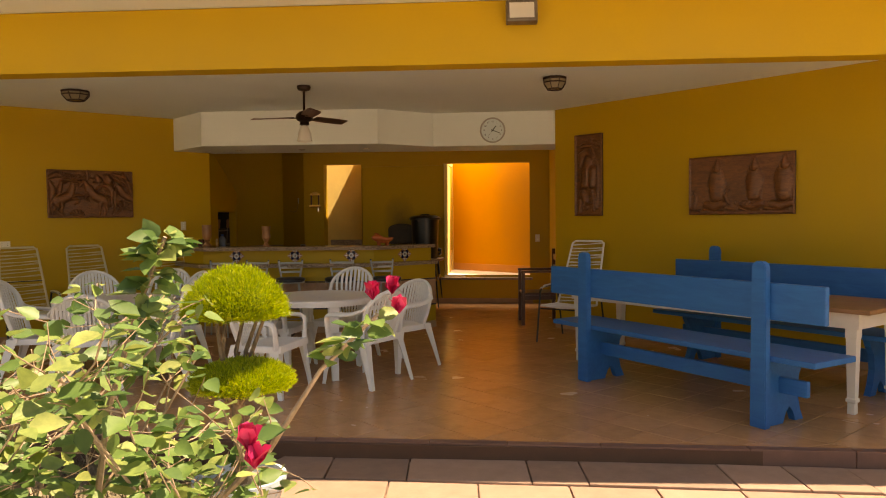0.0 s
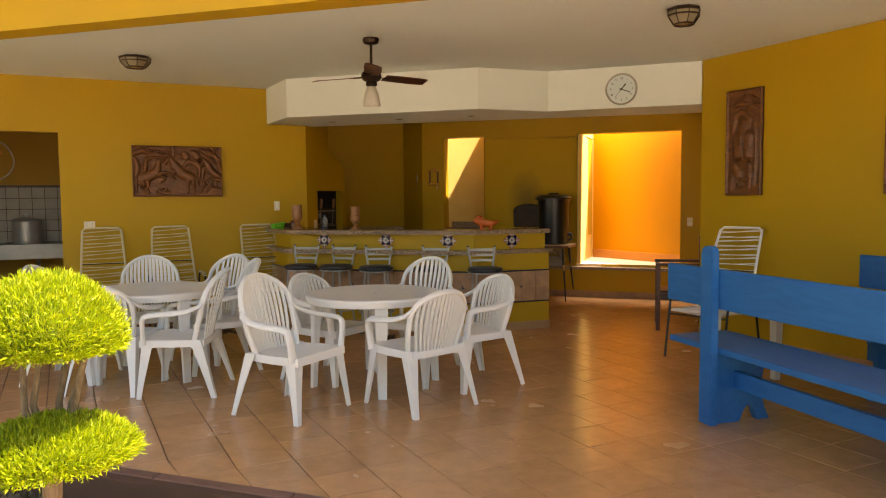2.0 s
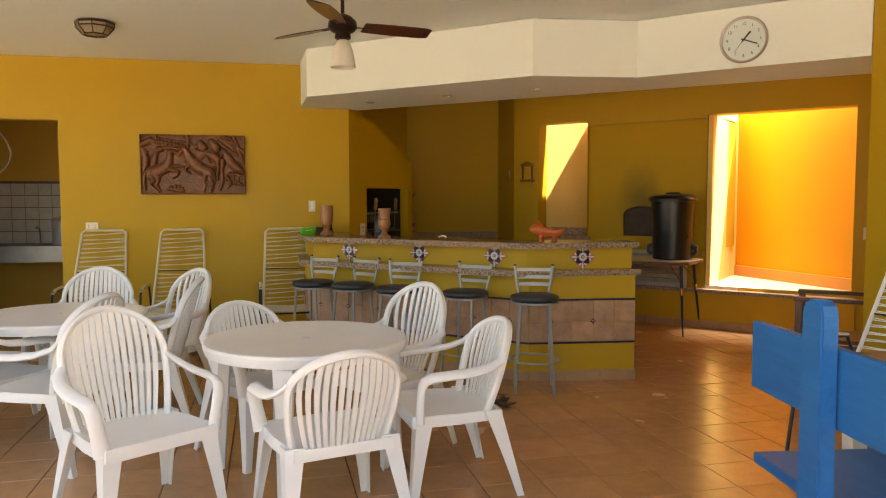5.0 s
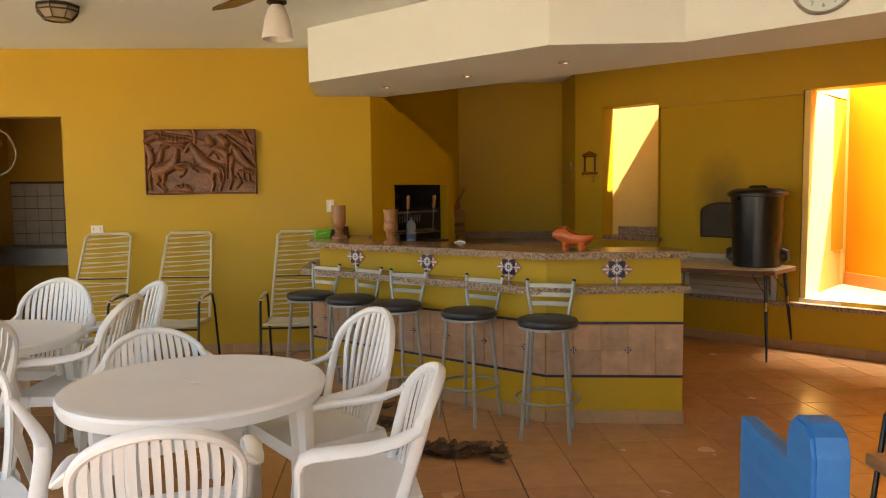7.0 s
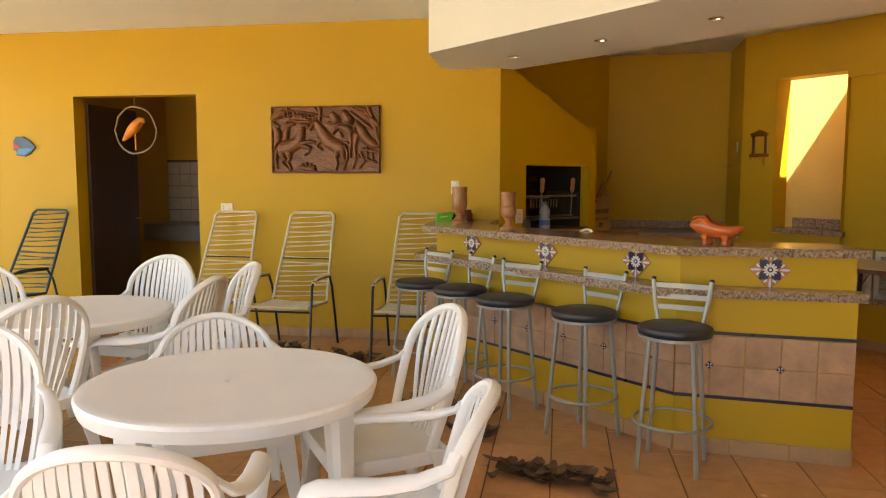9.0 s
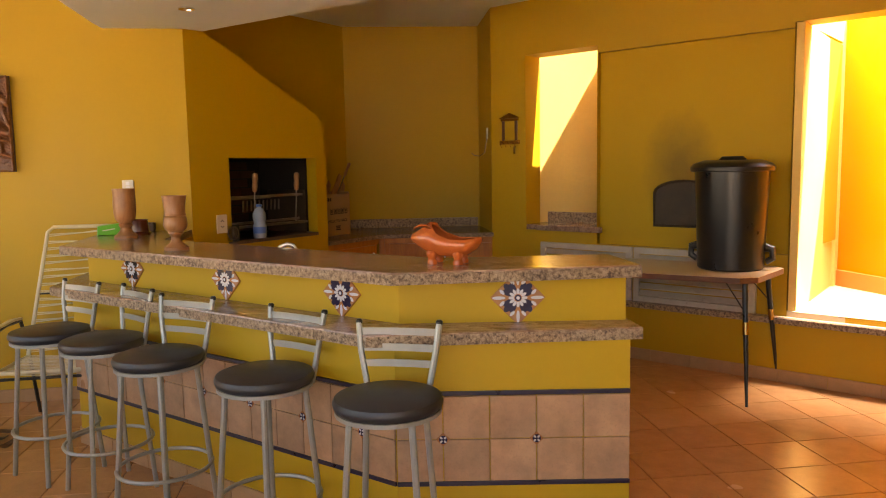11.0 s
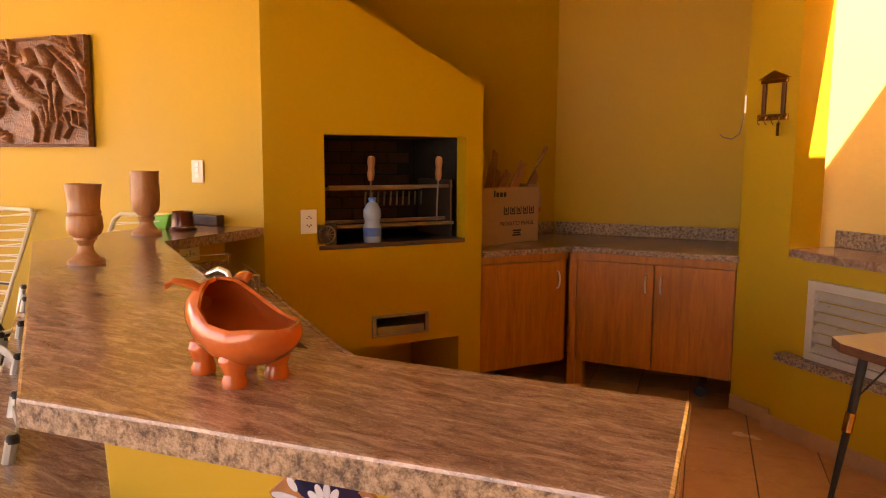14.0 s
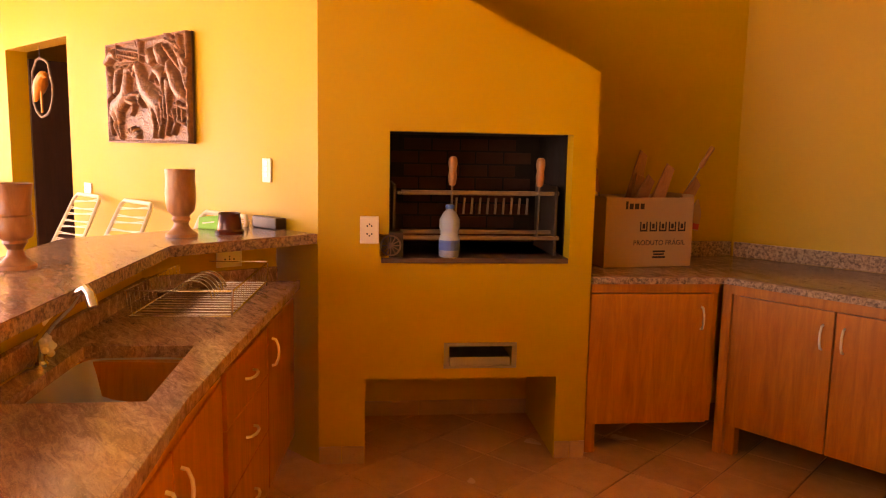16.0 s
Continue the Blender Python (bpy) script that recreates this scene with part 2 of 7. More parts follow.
def wall(name, a, b, z0, z1, thick, label, material, holes=()):
    """A wall from a to b; its thickness lies to the left of that way (negative: right). holes: (s0, s1, z0, z1)."""
    bm = bmesh.new()
    length = math.dist(a, b)
    y0, y1 = min(0, thick), max(0, thick)
    s = 0.0
    for h0, h1, k0, k1 in sorted(holes):
        box(bm, s, h0, y0, y1, z0, z1)
        if k0 > z0:
            box(bm, h0, h1, y0, y1, z0, k0)
        if k1 < z1:
            box(bm, h0, h1, y0, y1, k1, z1)
        s = h1
    box(bm, s, length, y0, y1, z0, z1)
    bmesh.ops.transform(bm, matrix=along(a, b), verts=bm.verts)
    bmesh.ops.remove_doubles(bm, verts=bm.verts, dist=0.0005)
    return structure(name, bm, material, label, "wall")


# ---- the plan ----
U, V = Vector((0.756, 0.654)), Vector((0.654, -0.756))
CEIL, DROP = 2.82, 2.383
HOOD = (-3.25, 10.79)
LEFT_END = (HOOD[0] - 9.0 * U.x, HOOD[1] - 9.0 * U.y)
RIGHT_A = (1.485, 10.10)
RIGHT_B = (RIGHT_A[0] + 7.5 * 0.664, RIGHT_A[1] - 7.5 * 0.748)
NICHE, COL_IN, COL_FRONT = (-3.98, 13.154), (-2.965, 13.95), (-2.448, 13.31)


def back(x):
    """The kitchen's back wall plane."""
    return (x, 13.31 - 0.114 * (x + 2.448))


wall("wall_left", HOOD, LEFT_END, -0.3, CEIL, -0.16, "yellow painted plaster wall with a doorway and carved relief", M["yellow"], [(2.81, 4.07, -0.3, 2.215)])
wall("wall_right", RIGHT_A, RIGHT_B, -0.3, CEIL, 0.16, "yellow painted plaster wall with carved wood reliefs", M["yellow"])
wall("wall_niche_side", (-3.98, 10.95), NICHE, 0, CEIL, 0.15, "yellow painted wall behind the barbecue chimney", M["yellow"])
wall("wall_niche_back", NICHE, COL_IN, 0, CEIL, 0.15, "yellow painted wall above the corner counter", M["yellow"])
wall("wall_column_side", COL_IN, COL_FRONT, 0, CEIL, 0.15, "yellow painted side of a wall pier", M["yellow"])
wall("wall_back", COL_FRONT, back(1.8), 0, CEIL, 0.22, "yellow painted back wall with a narrow and a wide opening", M["yellow"],
     [(0.355, 1.025, 0.94, 2.385), (1.025, 2.45, 0.85, 2.33), (2.45, 3.90, 0.47, 2.365)])
wall("wall_kitchen_side", back(1.75), (1.62, 10.2), 0, CEIL, 0.15, "yellow painted side wall of the kitchen", M["yellow"])

# oven block standing in the opening
n = Nodes("sooted_yellow_paint")
v = n.coords("world")
shift = n.add("ShaderNodeVectorMath")
shift.operation = "SUBTRACT"
n.link(v, shift.inputs[0])
shift.inputs[1].default_value = (-0.78, 13.15, 1.42)
squash = n.add("ShaderNodeVectorMath")
squash.operation = "MULTIPLY"
n.link(shift.outputs[0], squash.inputs[0])
squash.inputs[1].default_value = (2.6, 0.0, 1.7)
reach = n.add("ShaderNodeVectorMath")
reach.operation = "LENGTH"
n.link(squash.outputs[0], reach.inputs[0])
wob = n.add("ShaderNodeMath")
wob.operation = "MULTIPLY_ADD"
n.link(n.noise(v, 6.0, 6.0, 0.7), wob.inputs[0])
wob.inputs[1].default_value = 0.4
n.link(reach.outputs["Value"], wob.inputs[2])
plain = n.ramp(n.noise(v, 1.1, 5.0), [(0.3, (0.456, 0.277, 0.0048)), (0.7, (0.504, 0.307, 0.0053))])
n.bump(n.noise(v, 45.0, 3.0), 0.12, 0.002)
M["yellow_soot"] = n.set(Base_Color=n.mix(n.ramp(wob.outputs[0], [(0.35, (0.55, 0.55, 0.55)), (1.05, (0, 0, 0))]), plain, (0.035, 0.02, 0.012)), Roughness=0.7)
bm = bmesh.new()
o0, o1 = back(-1.43), back(-0.01)
box(bm, 0, math.dist(o0, o1), 0.05, 1.25, 0.85, 2.36, along(o0, o1))
structure("oven_block", bm, M["yellow_soot"], "yellow plastered masonry block of a wood-fired oven", "oven wall")

bm = bmesh.new()
slab(bm, [(-9.9, 7.06), (7.2, 5.83), (2.0, 10.4), (1.85, 12.98), (-2.4, 13.46), (-2.9, 14.1), (-4.2, 13.3), (-4.2, 11.2), (-9.9, 7.2)], CEIL, CEIL + 0.12)
structure("ceiling", bm, M["white"], "flat white plastered ceiling", "ceiling")

SOFFIT = [(-3.49, 10.32), (-3.03, 9.84), (-0.78, 9.77), (-0.10, 10.245), (1.48, 10.11), (1.62, 10.93), (-3.23, 10.93), (-3.25, 10.79), (-3.62, 10.47)]
bm = bmesh.new()
slab(bm, SOFFIT, DROP, CEIL - 0.004)
structure("soffit", bm, M["white"], "white dropped plaster soffit over the bar", "soffit")

# front beam and eave
FRONT = Vector((0.9992, -0.040))
BEAM = Vector((-0.6, 6.07))
bm = bmesh.new()
box(bm, -7.2, 6.0, 0.0, 0.20, 2.59, 3.05, along(BEAM, BEAM + FRONT))
structure("front_beam", bm, M["yellow"], "yellow painted beam across the open front", "beam")
bm = bmesh.new()
box(bm, -9.0, 8.0, -0.99, 0.0, 3.054, 3.18, along(BEAM, BEAM + FRONT))
structure("eave", bm, M["white"], "white plastered eave slab above the beam", "eave")
bm = bmesh.new()
box(bm, -9.0, 4.6, -0.99, 6.9, 3.19, 3.33, along(BEAM, BEAM + FRONT))
structure("roof", bm, M["white"], "flat roof slab", "roof")

# barbecue hood: a face with an arch for wood below, a grill mouth and a sloping shoulder
hx0, hx1 = -3.98, -3.25
Y = dict(l=10.79, r=12.075, m0=11.112, m1=11.962, a0=11.005, a1=11.925)
Z = dict(arch=0.41, m0=0.985, m1=1.565, v0=0.465, v1=0.575)
bm = bmesh.new()
box(bm, hx0, hx1, Y["l"], Y["a0"], 0, Z["arch"])
box(bm, hx0, hx1, Y["a1"], Y["r"], 0, Z["arch"])
box(bm, hx0, hx0 + 0.1, Y["a0"], Y["a1"], 0, Z["arch"])
box(bm, hx0, hx1, Y["l"], 11.40, Z["arch"], Z["m0"])
box(bm, hx0, hx1, 11.70, Y["r"], Z["arch"], Z["m0"])
box(bm, hx0, hx1, 11.40, 11.70, Z["arch"], Z["v0"])
box(bm, hx0, hx1, 11.40, 11.70, Z["v1"], Z["m0"])
box(bm, hx0, hx1, Y["l"], Y["m0"], Z["m0"], Z["m1"])
box(bm, hx0, hx1, Y["m1"], Y["r"], Z["m0"], Z["m1"])
box(bm, hx0, hx0 + 0.08, Y["m0"], Y["m1"], Z["m0"], Z["m1"])
top = [(Y["l"], Z["m1"]), (Y["r"], Z["m1"]), (Y["r"], 1.858), (10.965, DROP), (Y["l"], DROP)]
slab(bm, top, hx0, hx1, m=Matrix(((0, 0, 1, 0), (1, 0, 0, 0), (0, 1, 0, 0), (0, 0, 0, 1))))
bmesh.ops.remove_doubles(bm, verts=bm.verts, dist=0.0005)
structure("barbecue_hood", bm, M["yellow"], "yellow plastered built-in barbecue with sloping chimney shoulder", "barbecue")

# floor
bm = bmesh.new()
slab(bm, [(-10.5, 5.86), (7.5, 4.57), (7.5, 6), (2.5, 13.6), (-2.4, 14.4), (-4.6, 14.0), (-5.5, 12.8), (-10.5, 9.0)], -0.30, -0.006)
structure("floor", bm, M["grout"], "terracotta tiled patio floor", "floor")
# unseen pale paving, added to throw sunlight up under the roof
bm = bmesh.new()
box(bm, -16, 16, -14, 1.45, -0.4, -0.13)
box(bm, 0.35, 16, 1.45, 3.0, -0.4, -0.13)
structure("terrace", bm, M["stone"], "pale slab added out of view to bounce sunlight indoors", "terrace")
bm = bmesh.new()
box(bm, -300, 300, -300, 300, -0.5, -0.16)
structure("ground", bm, M["grass"], "dry short lawn", "ground")

# ---- the bar ----
BAR_TOP = [(-3.66, 10.436), (-3.02, 9.77), (-0.80, 9.755), (-0.088, 10.360), (-0.325, 10.640), (-0.905, 10.195), (-2.81, 10.245), (-3.255, 10.785)]
bar = thing("bar_counter", pose(0, 0, 0), "yellow plastered bar counter with granite tops and painted tiles", "bar counter")
bm = bmesh.new()
slab(bm, [(-3.56, 10.42), (-3.05, 9.84), (-0.80, 9.77), (-0.09, 10.25), (-0.25, 10.45), (-0.92, 10.02), (-2.98, 10.08), (-3.27, 10.6)], 0, 0.838)
part("base", bm, M["yellow"], bar)
bm = bmesh.new()
slab(bm, [(-3.57, 10.45), (-3.08, 9.96), (-0.86, 9.88), (-0.15, 10.363), (-0.25, 10.45), (-0.92, 10.03), (-2.98, 10.09), (-3.28, 10.6)], 0.86, 1.05)
part("riser", bm, M["yellow"], bar)
bm = bmesh.new()
slab(bm, BAR_TOP, 1.05, 1.096, 0.006, 1)
part("worktop", bm, [M["granite"], M["granite_edge"]], bar, "polished brown granite with a rough edge")
bm = bmesh.new()
slab(bm, [(-3.6, 10.36), (-3.05, 9.72), (-0.84, 9.66), (-0.05, 10.27), (-0.16, 10.40), (-0.9, 9.99), (-3.0, 10.04), (-3.4, 10.42)], 0.838, 0.883, 0.006, 1)
part("ledge", bm, [M["granite"], M["granite_edge"]], bar, "narrow brown granite ledge")


# ---- furniture ----
def monobloc_mesh(parent, slats, gap, tall):
    """White garden chair, front towards +y, floor at 0."""
    mat = M["plastic"]
    # legs, each a tapering angle of plastic
    for sx in (-1, 1):
        for sy in (-1, 1):
            bm = bmesh.new()
            top = Vector((sx * 0.252, 0.218 if sy > 0 else -0.205, 0.425))
            foot = Vector((sx * 0.285, 0.262 if sy > 0 else -0.315, 0))
            rings = []
            for k in range(8):
                f = k / 7
                c = top.lerp(foot, f)
                w = 0.036 + 0.048 * (1 - f) ** 1.3
                th = 0.007
                shape = [(0, 0), (w, 0), (w, th), (th, th), (th, w), (0, w)]
                rings.append([bm.verts.new((c.x - sx * px, c.y - sy * py, c.z)) for px, py in shape])
            for a, b in zip(rings, rings[1:]):
                for j in range(6):
                    bm.faces.new((a[j], a[(j + 1) % 6], b[(j + 1) % 6], b[j]))
            bm.faces.new(rings[0])
            bm.faces.new(rings[-1])
            part("leg", bm, mat, parent)
    # seat: a dished plate with a rolled rim and a skirt
    bm = bmesh.new()
    n = 14
    grid = []
    for i in range(n + 1):
        row = []
        for j in range(n + 1):
            x, y = -1 + 2 * i / n, -1 + 2 * j / n
            w = 0.246 if y > 0 else 0.246 - 0.028 * -y
            px, py = x * w, y * 0.228 + 0.008
            z = 0.424 - 0.020 * (1 - x ** 4) * (1 - y ** 4) + 0.004 * y
            row.append(bm.verts.new((px, py, z)))
        grid.append(row)
    for i in range(n):
        for j in range(n):
            bm.faces.new((grid[i][j], grid[i + 1][j], grid[i + 1][j + 1], grid[i][j + 1]))
    rim = [grid[i][0] for i in range(n)] + [grid[n][j] for j in range(n)] + [grid[n - i][n] for i in range(n)] + [grid[0][n - j] for j in range(n)]
    last = rim
    for out, dz in ((1.018, -0.010), (1.022, -0.055)):
        ring = [bm.verts.new((v.co.x * out, v.co.y * out, v.co.z + dz if dz > -0.02 else 0.372)) for v in rim]
        for k in range(len(rim)):
            bm.faces.new((last[k], last[(k + 1) % len(rim)], ring[(k + 1) % len(rim)], ring[k]))
        last = ring
    part("seat", bm, mat, parent, smooth=True)

    # the back: a curved shield of slats within a rim
    def shell(u, h, off=0.0):
        # u -1..1 across, h 0..1 up
        z = 0.40 + tall * h
        half = 0.205 + 0.035 * math.sin(math.pi * min(1, h * 0.9))
        y = -0.205 - 0.28 * tall * h + 0.060 * u * u - off
        return Vector((u * half, y, z))

    bm = bmesh.new()
    pts = []
    for k in range(9):
        pts.append(shell(-1, 0.62 * k / 8))
    for k in range(1, 24):
        a = math.pi * k / 24
        u = -math.cos(a)
        pts.append(shell(u, 0.62 + 0.38 * math.sin(a) ** 0.9))
    for k in range(8, -1, -1):
        pts.append(shell(1, 0.62 * k / 8))
    tube(bm, pts, 0.022, 8, flat=0.75)
    part("back_rim", bm, mat, parent, smooth=True)
    for k in range(slats):
        u = (-1 + 2 * (k + 1) / (slats + 1)) * 0.98
        spread = 0.62 if gap > 0.5 else 0.9
        hmax = 0.62 + 0.38 * math.sin(math.acos(max(-1, min(1, u)))) ** 0.9
        bm = bmesh.new()
        w = 0.41 / (slats + 1) * (1 - gap) * 0.5 + 0.002
        rows = []
        for q in range(7):
            h = hmax * q / 6
            uu = u * (spread + (1 - spread) * min(1.0, q / 4.5))
            c = shell(uu, h)
            ww = w * (0.75 + 0.4 * q / 6)
            rows.append([bm.verts.new(c + Vector(d)) for d in ((-ww, 0.005, 0), (ww, 0.005, 0), (ww, -0.005, 0), (-ww, -0.005, 0))])
        for a, b in zip(rows, rows[1:]):
            for j in range(4):
                bm.faces.new((a[j], a[(j + 1) % 4], b[(j + 1) % 4], b[j]))
        bm.faces.new(rows[0])
        bm.faces.new(rows[-1])
        part("slat", bm, mat, parent)
    # arms sweep from the back rim to an upright above the front legs
    for sx in (-1, 1):
        bm = bmesh.new()
        line = [shell(sx, 0.30 / tall) + Vector((0, 0.01, 0)), (sx * 0.268, -0.20, 0.668), (sx * 0.284, -0.12, 0.640), (sx * 0.292, -0.02, 0.626), (sx * 0.292, 0.09, 0.620), (sx * 0.289, 0.155, 0.615), (sx * 0.285, 0.190, 0.600), (sx * 0.280, 0.203, 0.570), (sx * 0.268, 0.205, 0.50), (sx * 0.250, 0.205, 0.40)]
        tube(bm, line, [0.022, 0.025, 0.029, 0.031, 0.032, 0.032, 0.032, 0.031, 0.031, 0.036], 10, flat=0.55)
        part("armrest", bm, mat, parent, smooth=True)
    return parent


def chair_pose(x, y, facing):
    """facing: degrees from +x to where the sitter looks."""
    return pose(x, y, 0, 0, 0, facing - 90)


G_CH = "chairs round the tables"
fine_chair = monobloc_mesh(thing("plastic_chair", chair_pose(-1.39, 6.60, -14), "white moulded plastic garden armchair with a tall slatted back", "chair", G_CH), 13, 0.36, 0.52)
low_chair = monobloc_mesh(thing("plastic_chair", chair_pose(-0.62, 6.975, 146), "white moulded plastic garden armchair with a low slatted back", "chair", G_CH), 13, 0.40, 0.42)
fan_chair = monobloc_mesh(thing("plastic_chair", chair_pose(-0.97, 7.97, -105), "white moulded plastic garden armchair with an open fan-shaped back", "chair", G_CH), 9, 0.56, 0.52)
for x, y, facing, src in ((-0.39, 7.63, 227, low_chair), (-1.53, 7.57, -16, low_chair), (-3.03, 6.88, 101, low_chair), (-2.48, 6.93, 197, fan_chair),
                          (-3.386, 7.79, -53, fine_chair), (-2.89, 7.99, -101, fan_chair), (-2.63, 7.67, 220, fine_chair), (-3.57, 7.05, 15, fine_chair)):
    copy_thing(src, chair_pose(x, y, facing))


def round_table(m):
    t = thing("plastic_table", m, "round white plastic garden table with a parasol hole", "table", "garden tables")
    bm = bmesh.new()
    lathe(bm, [(0.022, 0.690), (0.50, 0.690), (0.50, 0.665), (0.515, 0.660), (0.525, 0.690), (0.528, 0.705), (0.520, 0.717), (0.500, 0.721), (0.480, 0.717), (0.06, 0.714), (0.024, 0.714), (0.022, 0.690)], 56, cap=False)
    part("tabletop", bm, M["plastic"], t, smooth=True)
    for k in range(4):
        a = radians(45 + 90 * k)
        bm = bmesh.new()
        c0, c1 = Vector((0.435 * math.cos(a), 0.435 * math.sin(a), 0.70)), Vector((0.47 * math.cos(a), 0.47 * math.sin(a), 0))
        rings = []
        for f in (0, 0.15, 0.5, 1):
            c = c0.lerp(c1, f)
            w = 0.055 - 0.022 * min(1, f * 1.4)
            rot = Matrix.Rotation(a, 3, "Z")
            rings.append([bm.verts.new(c + rot @ Vector((px * w, py * w, 0))) for px, py in ((1, -0.9), (1, 0.9), (0.4, 1), (-0.6, 0.35), (-0.6, -0.35), (0.4, -1))])
        for p, q in zip(rings, rings[1:]):
            for j in range(6):
                bm.faces.new((p[j], p[(j + 1) % 6], q[(j + 1) % 6], q[j]))
        bm.faces.new(rings[0])
        bm.faces.new(rings[-1])
        part("leg", bm, M["plastic"], t)
    return t


first_table = round_table(pose(-1.112, 7.436, 0, 0, 0, -19))
copy_thing(first_table, pose(-3.03, 7.33, 0, 0, 0, 20))

# ---- behind the openings ----
# same outdoor yellow, deepened in colour for the wall turned from the sun
M["yellow_out_shade"] = coat("shade_deepened_render", (0.66, 0.27, 0.006), 0.75, 0, 1.5, 40, 0.07, 0.2, space="world", dirt=(0.5, 0.22, 0.02), dirt_at=0.68)
M["cement"] = coat("pale_cement", (0.60, 0.50, 0.36), 0.8, 0, 3, 60, 0.1, 0.15, space="world")
M["plinth"] = coat("orange_plinth_paint", (0.62, 0.25, 0.06), 0.7, 0, 3, 60, 0.1, 0.1, space="world")
# masonry out of view, sized so its edge casts the slanting shadow line
bm = bmesh.new()
box(bm, 0, math.dist(o0, o1), 1.25, 2.4, 0.3, 3.0, along(o0, o1))
box(bm, -0.07, math.dist(o0, o1), 0.30, 1.25, 2.38, 3.0, along(o0, o1))
structure("oven_chimney", bm, M["yellow_out"], "yellow outer mass of the oven, out of view, shaping the yard shadow", "wall")
# pale facing carried over the reveal as well, coloured to look sunlit
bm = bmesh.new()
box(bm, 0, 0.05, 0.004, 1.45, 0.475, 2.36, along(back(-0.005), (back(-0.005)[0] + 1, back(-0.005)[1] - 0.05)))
structure("wall_yard_side", bm, M["yellow_out"], "yellow wall of the small yard, coloured paler as if sunlit", "wall")
wall("wall_yard", (0.0, 14.50), (1.62, 13.02), 0.2, 2.64, 0.15, "yellow orange rendered wall of the small yard", M["yellow_out_shade"])
bm = bmesh.new()
box(bm, 0.05, math.dist((0.0, 14.50), (1.62, 13.02)), -0.03, 0.0, 0.47, 0.60, along((0.0, 14.50), (1.62, 13.02)))
structure("plinth_yard", bm, M["plinth"], "rusty orange painted plinth", "plinth")
bm = bmesh.new()
slab(bm, [(-0.01, 13.03), (1.47, 12.87), (1.75, 13.1), (0.1, 14.7), (-0.05, 14.7)], 0.25, 0.474)
structure("yard_ledge", bm, M["cement"], "pale cement ledge floor of the small yard", "ledge")
wall("wall_yard_left", (-2.12, 13.50), (-2.12 + 2.2 * U.x, 13.50 + 2.2 * U.y), 0.2, 2.95, 0.12, "yellow wall behind the narrow opening, coloured paler for the sun", M["yellow_out"])

# granite ledge in the narrow opening
lx0, lx1 = back(-2.09), back(-1.43)
bm = bmesh.new()
box(bm, 0, math.dist(lx0, lx1), 0.0, 0.42, 0.942, 0.985, along(lx0, lx1), 0.004)
box(bm, 0.13, math.dist(lx0, lx1) + 0.05, -0.05, 0.0, 0.942, 0.985, along(lx0, lx1), 0.004)
structure("ledge_granite", bm, M["granite"], "brown granite sill in the narrow opening", "sill")
bm = bmesh.new()
box(bm, 0.02, math.dist(lx0, lx1) - 0.01, 0.30, 0.33, 0.986, 1.075, along(lx0, lx1), 0.003)
structure("ledge_upstand", bm, M["granite_edge"], "granite upstand behind the sill", "upstand")
# granite shelf along the foot of the back wall
lx0, lx1 = back(-2.07), back(1.47)
bm = bmesh.new()
box(bm, 0, math.dist(lx0, lx1), -0.09, -0.003, 0.395, 0.435, along(lx0, lx1), 0.004)
structure("sill_back", bm, M["granite_edge"], "rough granite shelf under the louvres", "sill")
bm = bmesh.new()
box(bm, 0, math.dist(lx0, lx1), -0.07, -0.003, 0.0, 0.394, along(lx0, lx1))
structure("wall_back_foot", bm, M["yellow"], "yellow painted low wall under the granite shelf", "wall")

# white louvred shutters under the oven
M["oldwhite"] = coat("old_white_paint", (0.52, 0.47, 0.37), 0.55, 0, 6, 70, 0.10, 0.15, dirt=(0.14, 0.06, 0.03), dirt_at=0.60)
for sa, sb in ((-1.93, -1.12), (-1.10, -0.205)):
    a, b = back(sa), back(sb)
    sh = thing("louvre_shutter", along(a, b), "old white painted wooden louvre shutter with peeling edges", "shutter", "shutters under the oven")
    L = math.dist(a, b)
    bm = bmesh.new()
    for x0, x1, z0, z1 in ((0, L, 0.80, 0.845), (0, L, 0.436, 0.475), (0, 0.045, 0.475, 0.80), (L - 0.045, L, 0.475, 0.80)):
        box(bm, x0, x1, -0.035, -0.003, z0, z1, bevel=0.003)
    part("frame", bm, M["oldwhite"], sh)
    for k in range(6):
        bm = bmesh.new()
        box(bm, 0.046, L - 0.046, -0.004, 0.004, -0.026, 0.026, pose(0, -0.022, 0.502 + 0.054 * k, -50))
        part("slat", bm, M["oldwhite"], sh)

# oven door
M["iron"] = coat("sooty_iron", (0.055, 0.034, 0.02), 0.6, 0.2, 7, 70, 0.35, 0.3)
a, b = back(-0.97), back(-0.52)
oven_door = thing("oven_door", along(a, b) @ pose(0, 0.05, 1.013), "blackened iron oven door with an arched top", "oven door")
bm = bmesh.new()
outline = [(0, 0), (0.45, 0)] + [(0.45, 0.24)] + [(0.225 + 0.225 * math.cos(radians(t)), 0.24 + 0.09 * math.sin(radians(t))) for t in range(15, 166, 15)] + [(0, 0.24)]
slab(bm, outline, -0.006, 0.012, m=Matrix(((1, 0, 0, 0), (0, 0, -1, 0), (0, 1, 0, 0), (0, 0, 0, 1))))
part("plate", bm, M["iron"], oven_door)
bm = bmesh.new()
pts = [(x, -0.014, z) for x, z in outline]
tube(bm, pts, 0.012, 6, closed=True)
part("frame", bm, M["iron"], oven_door)

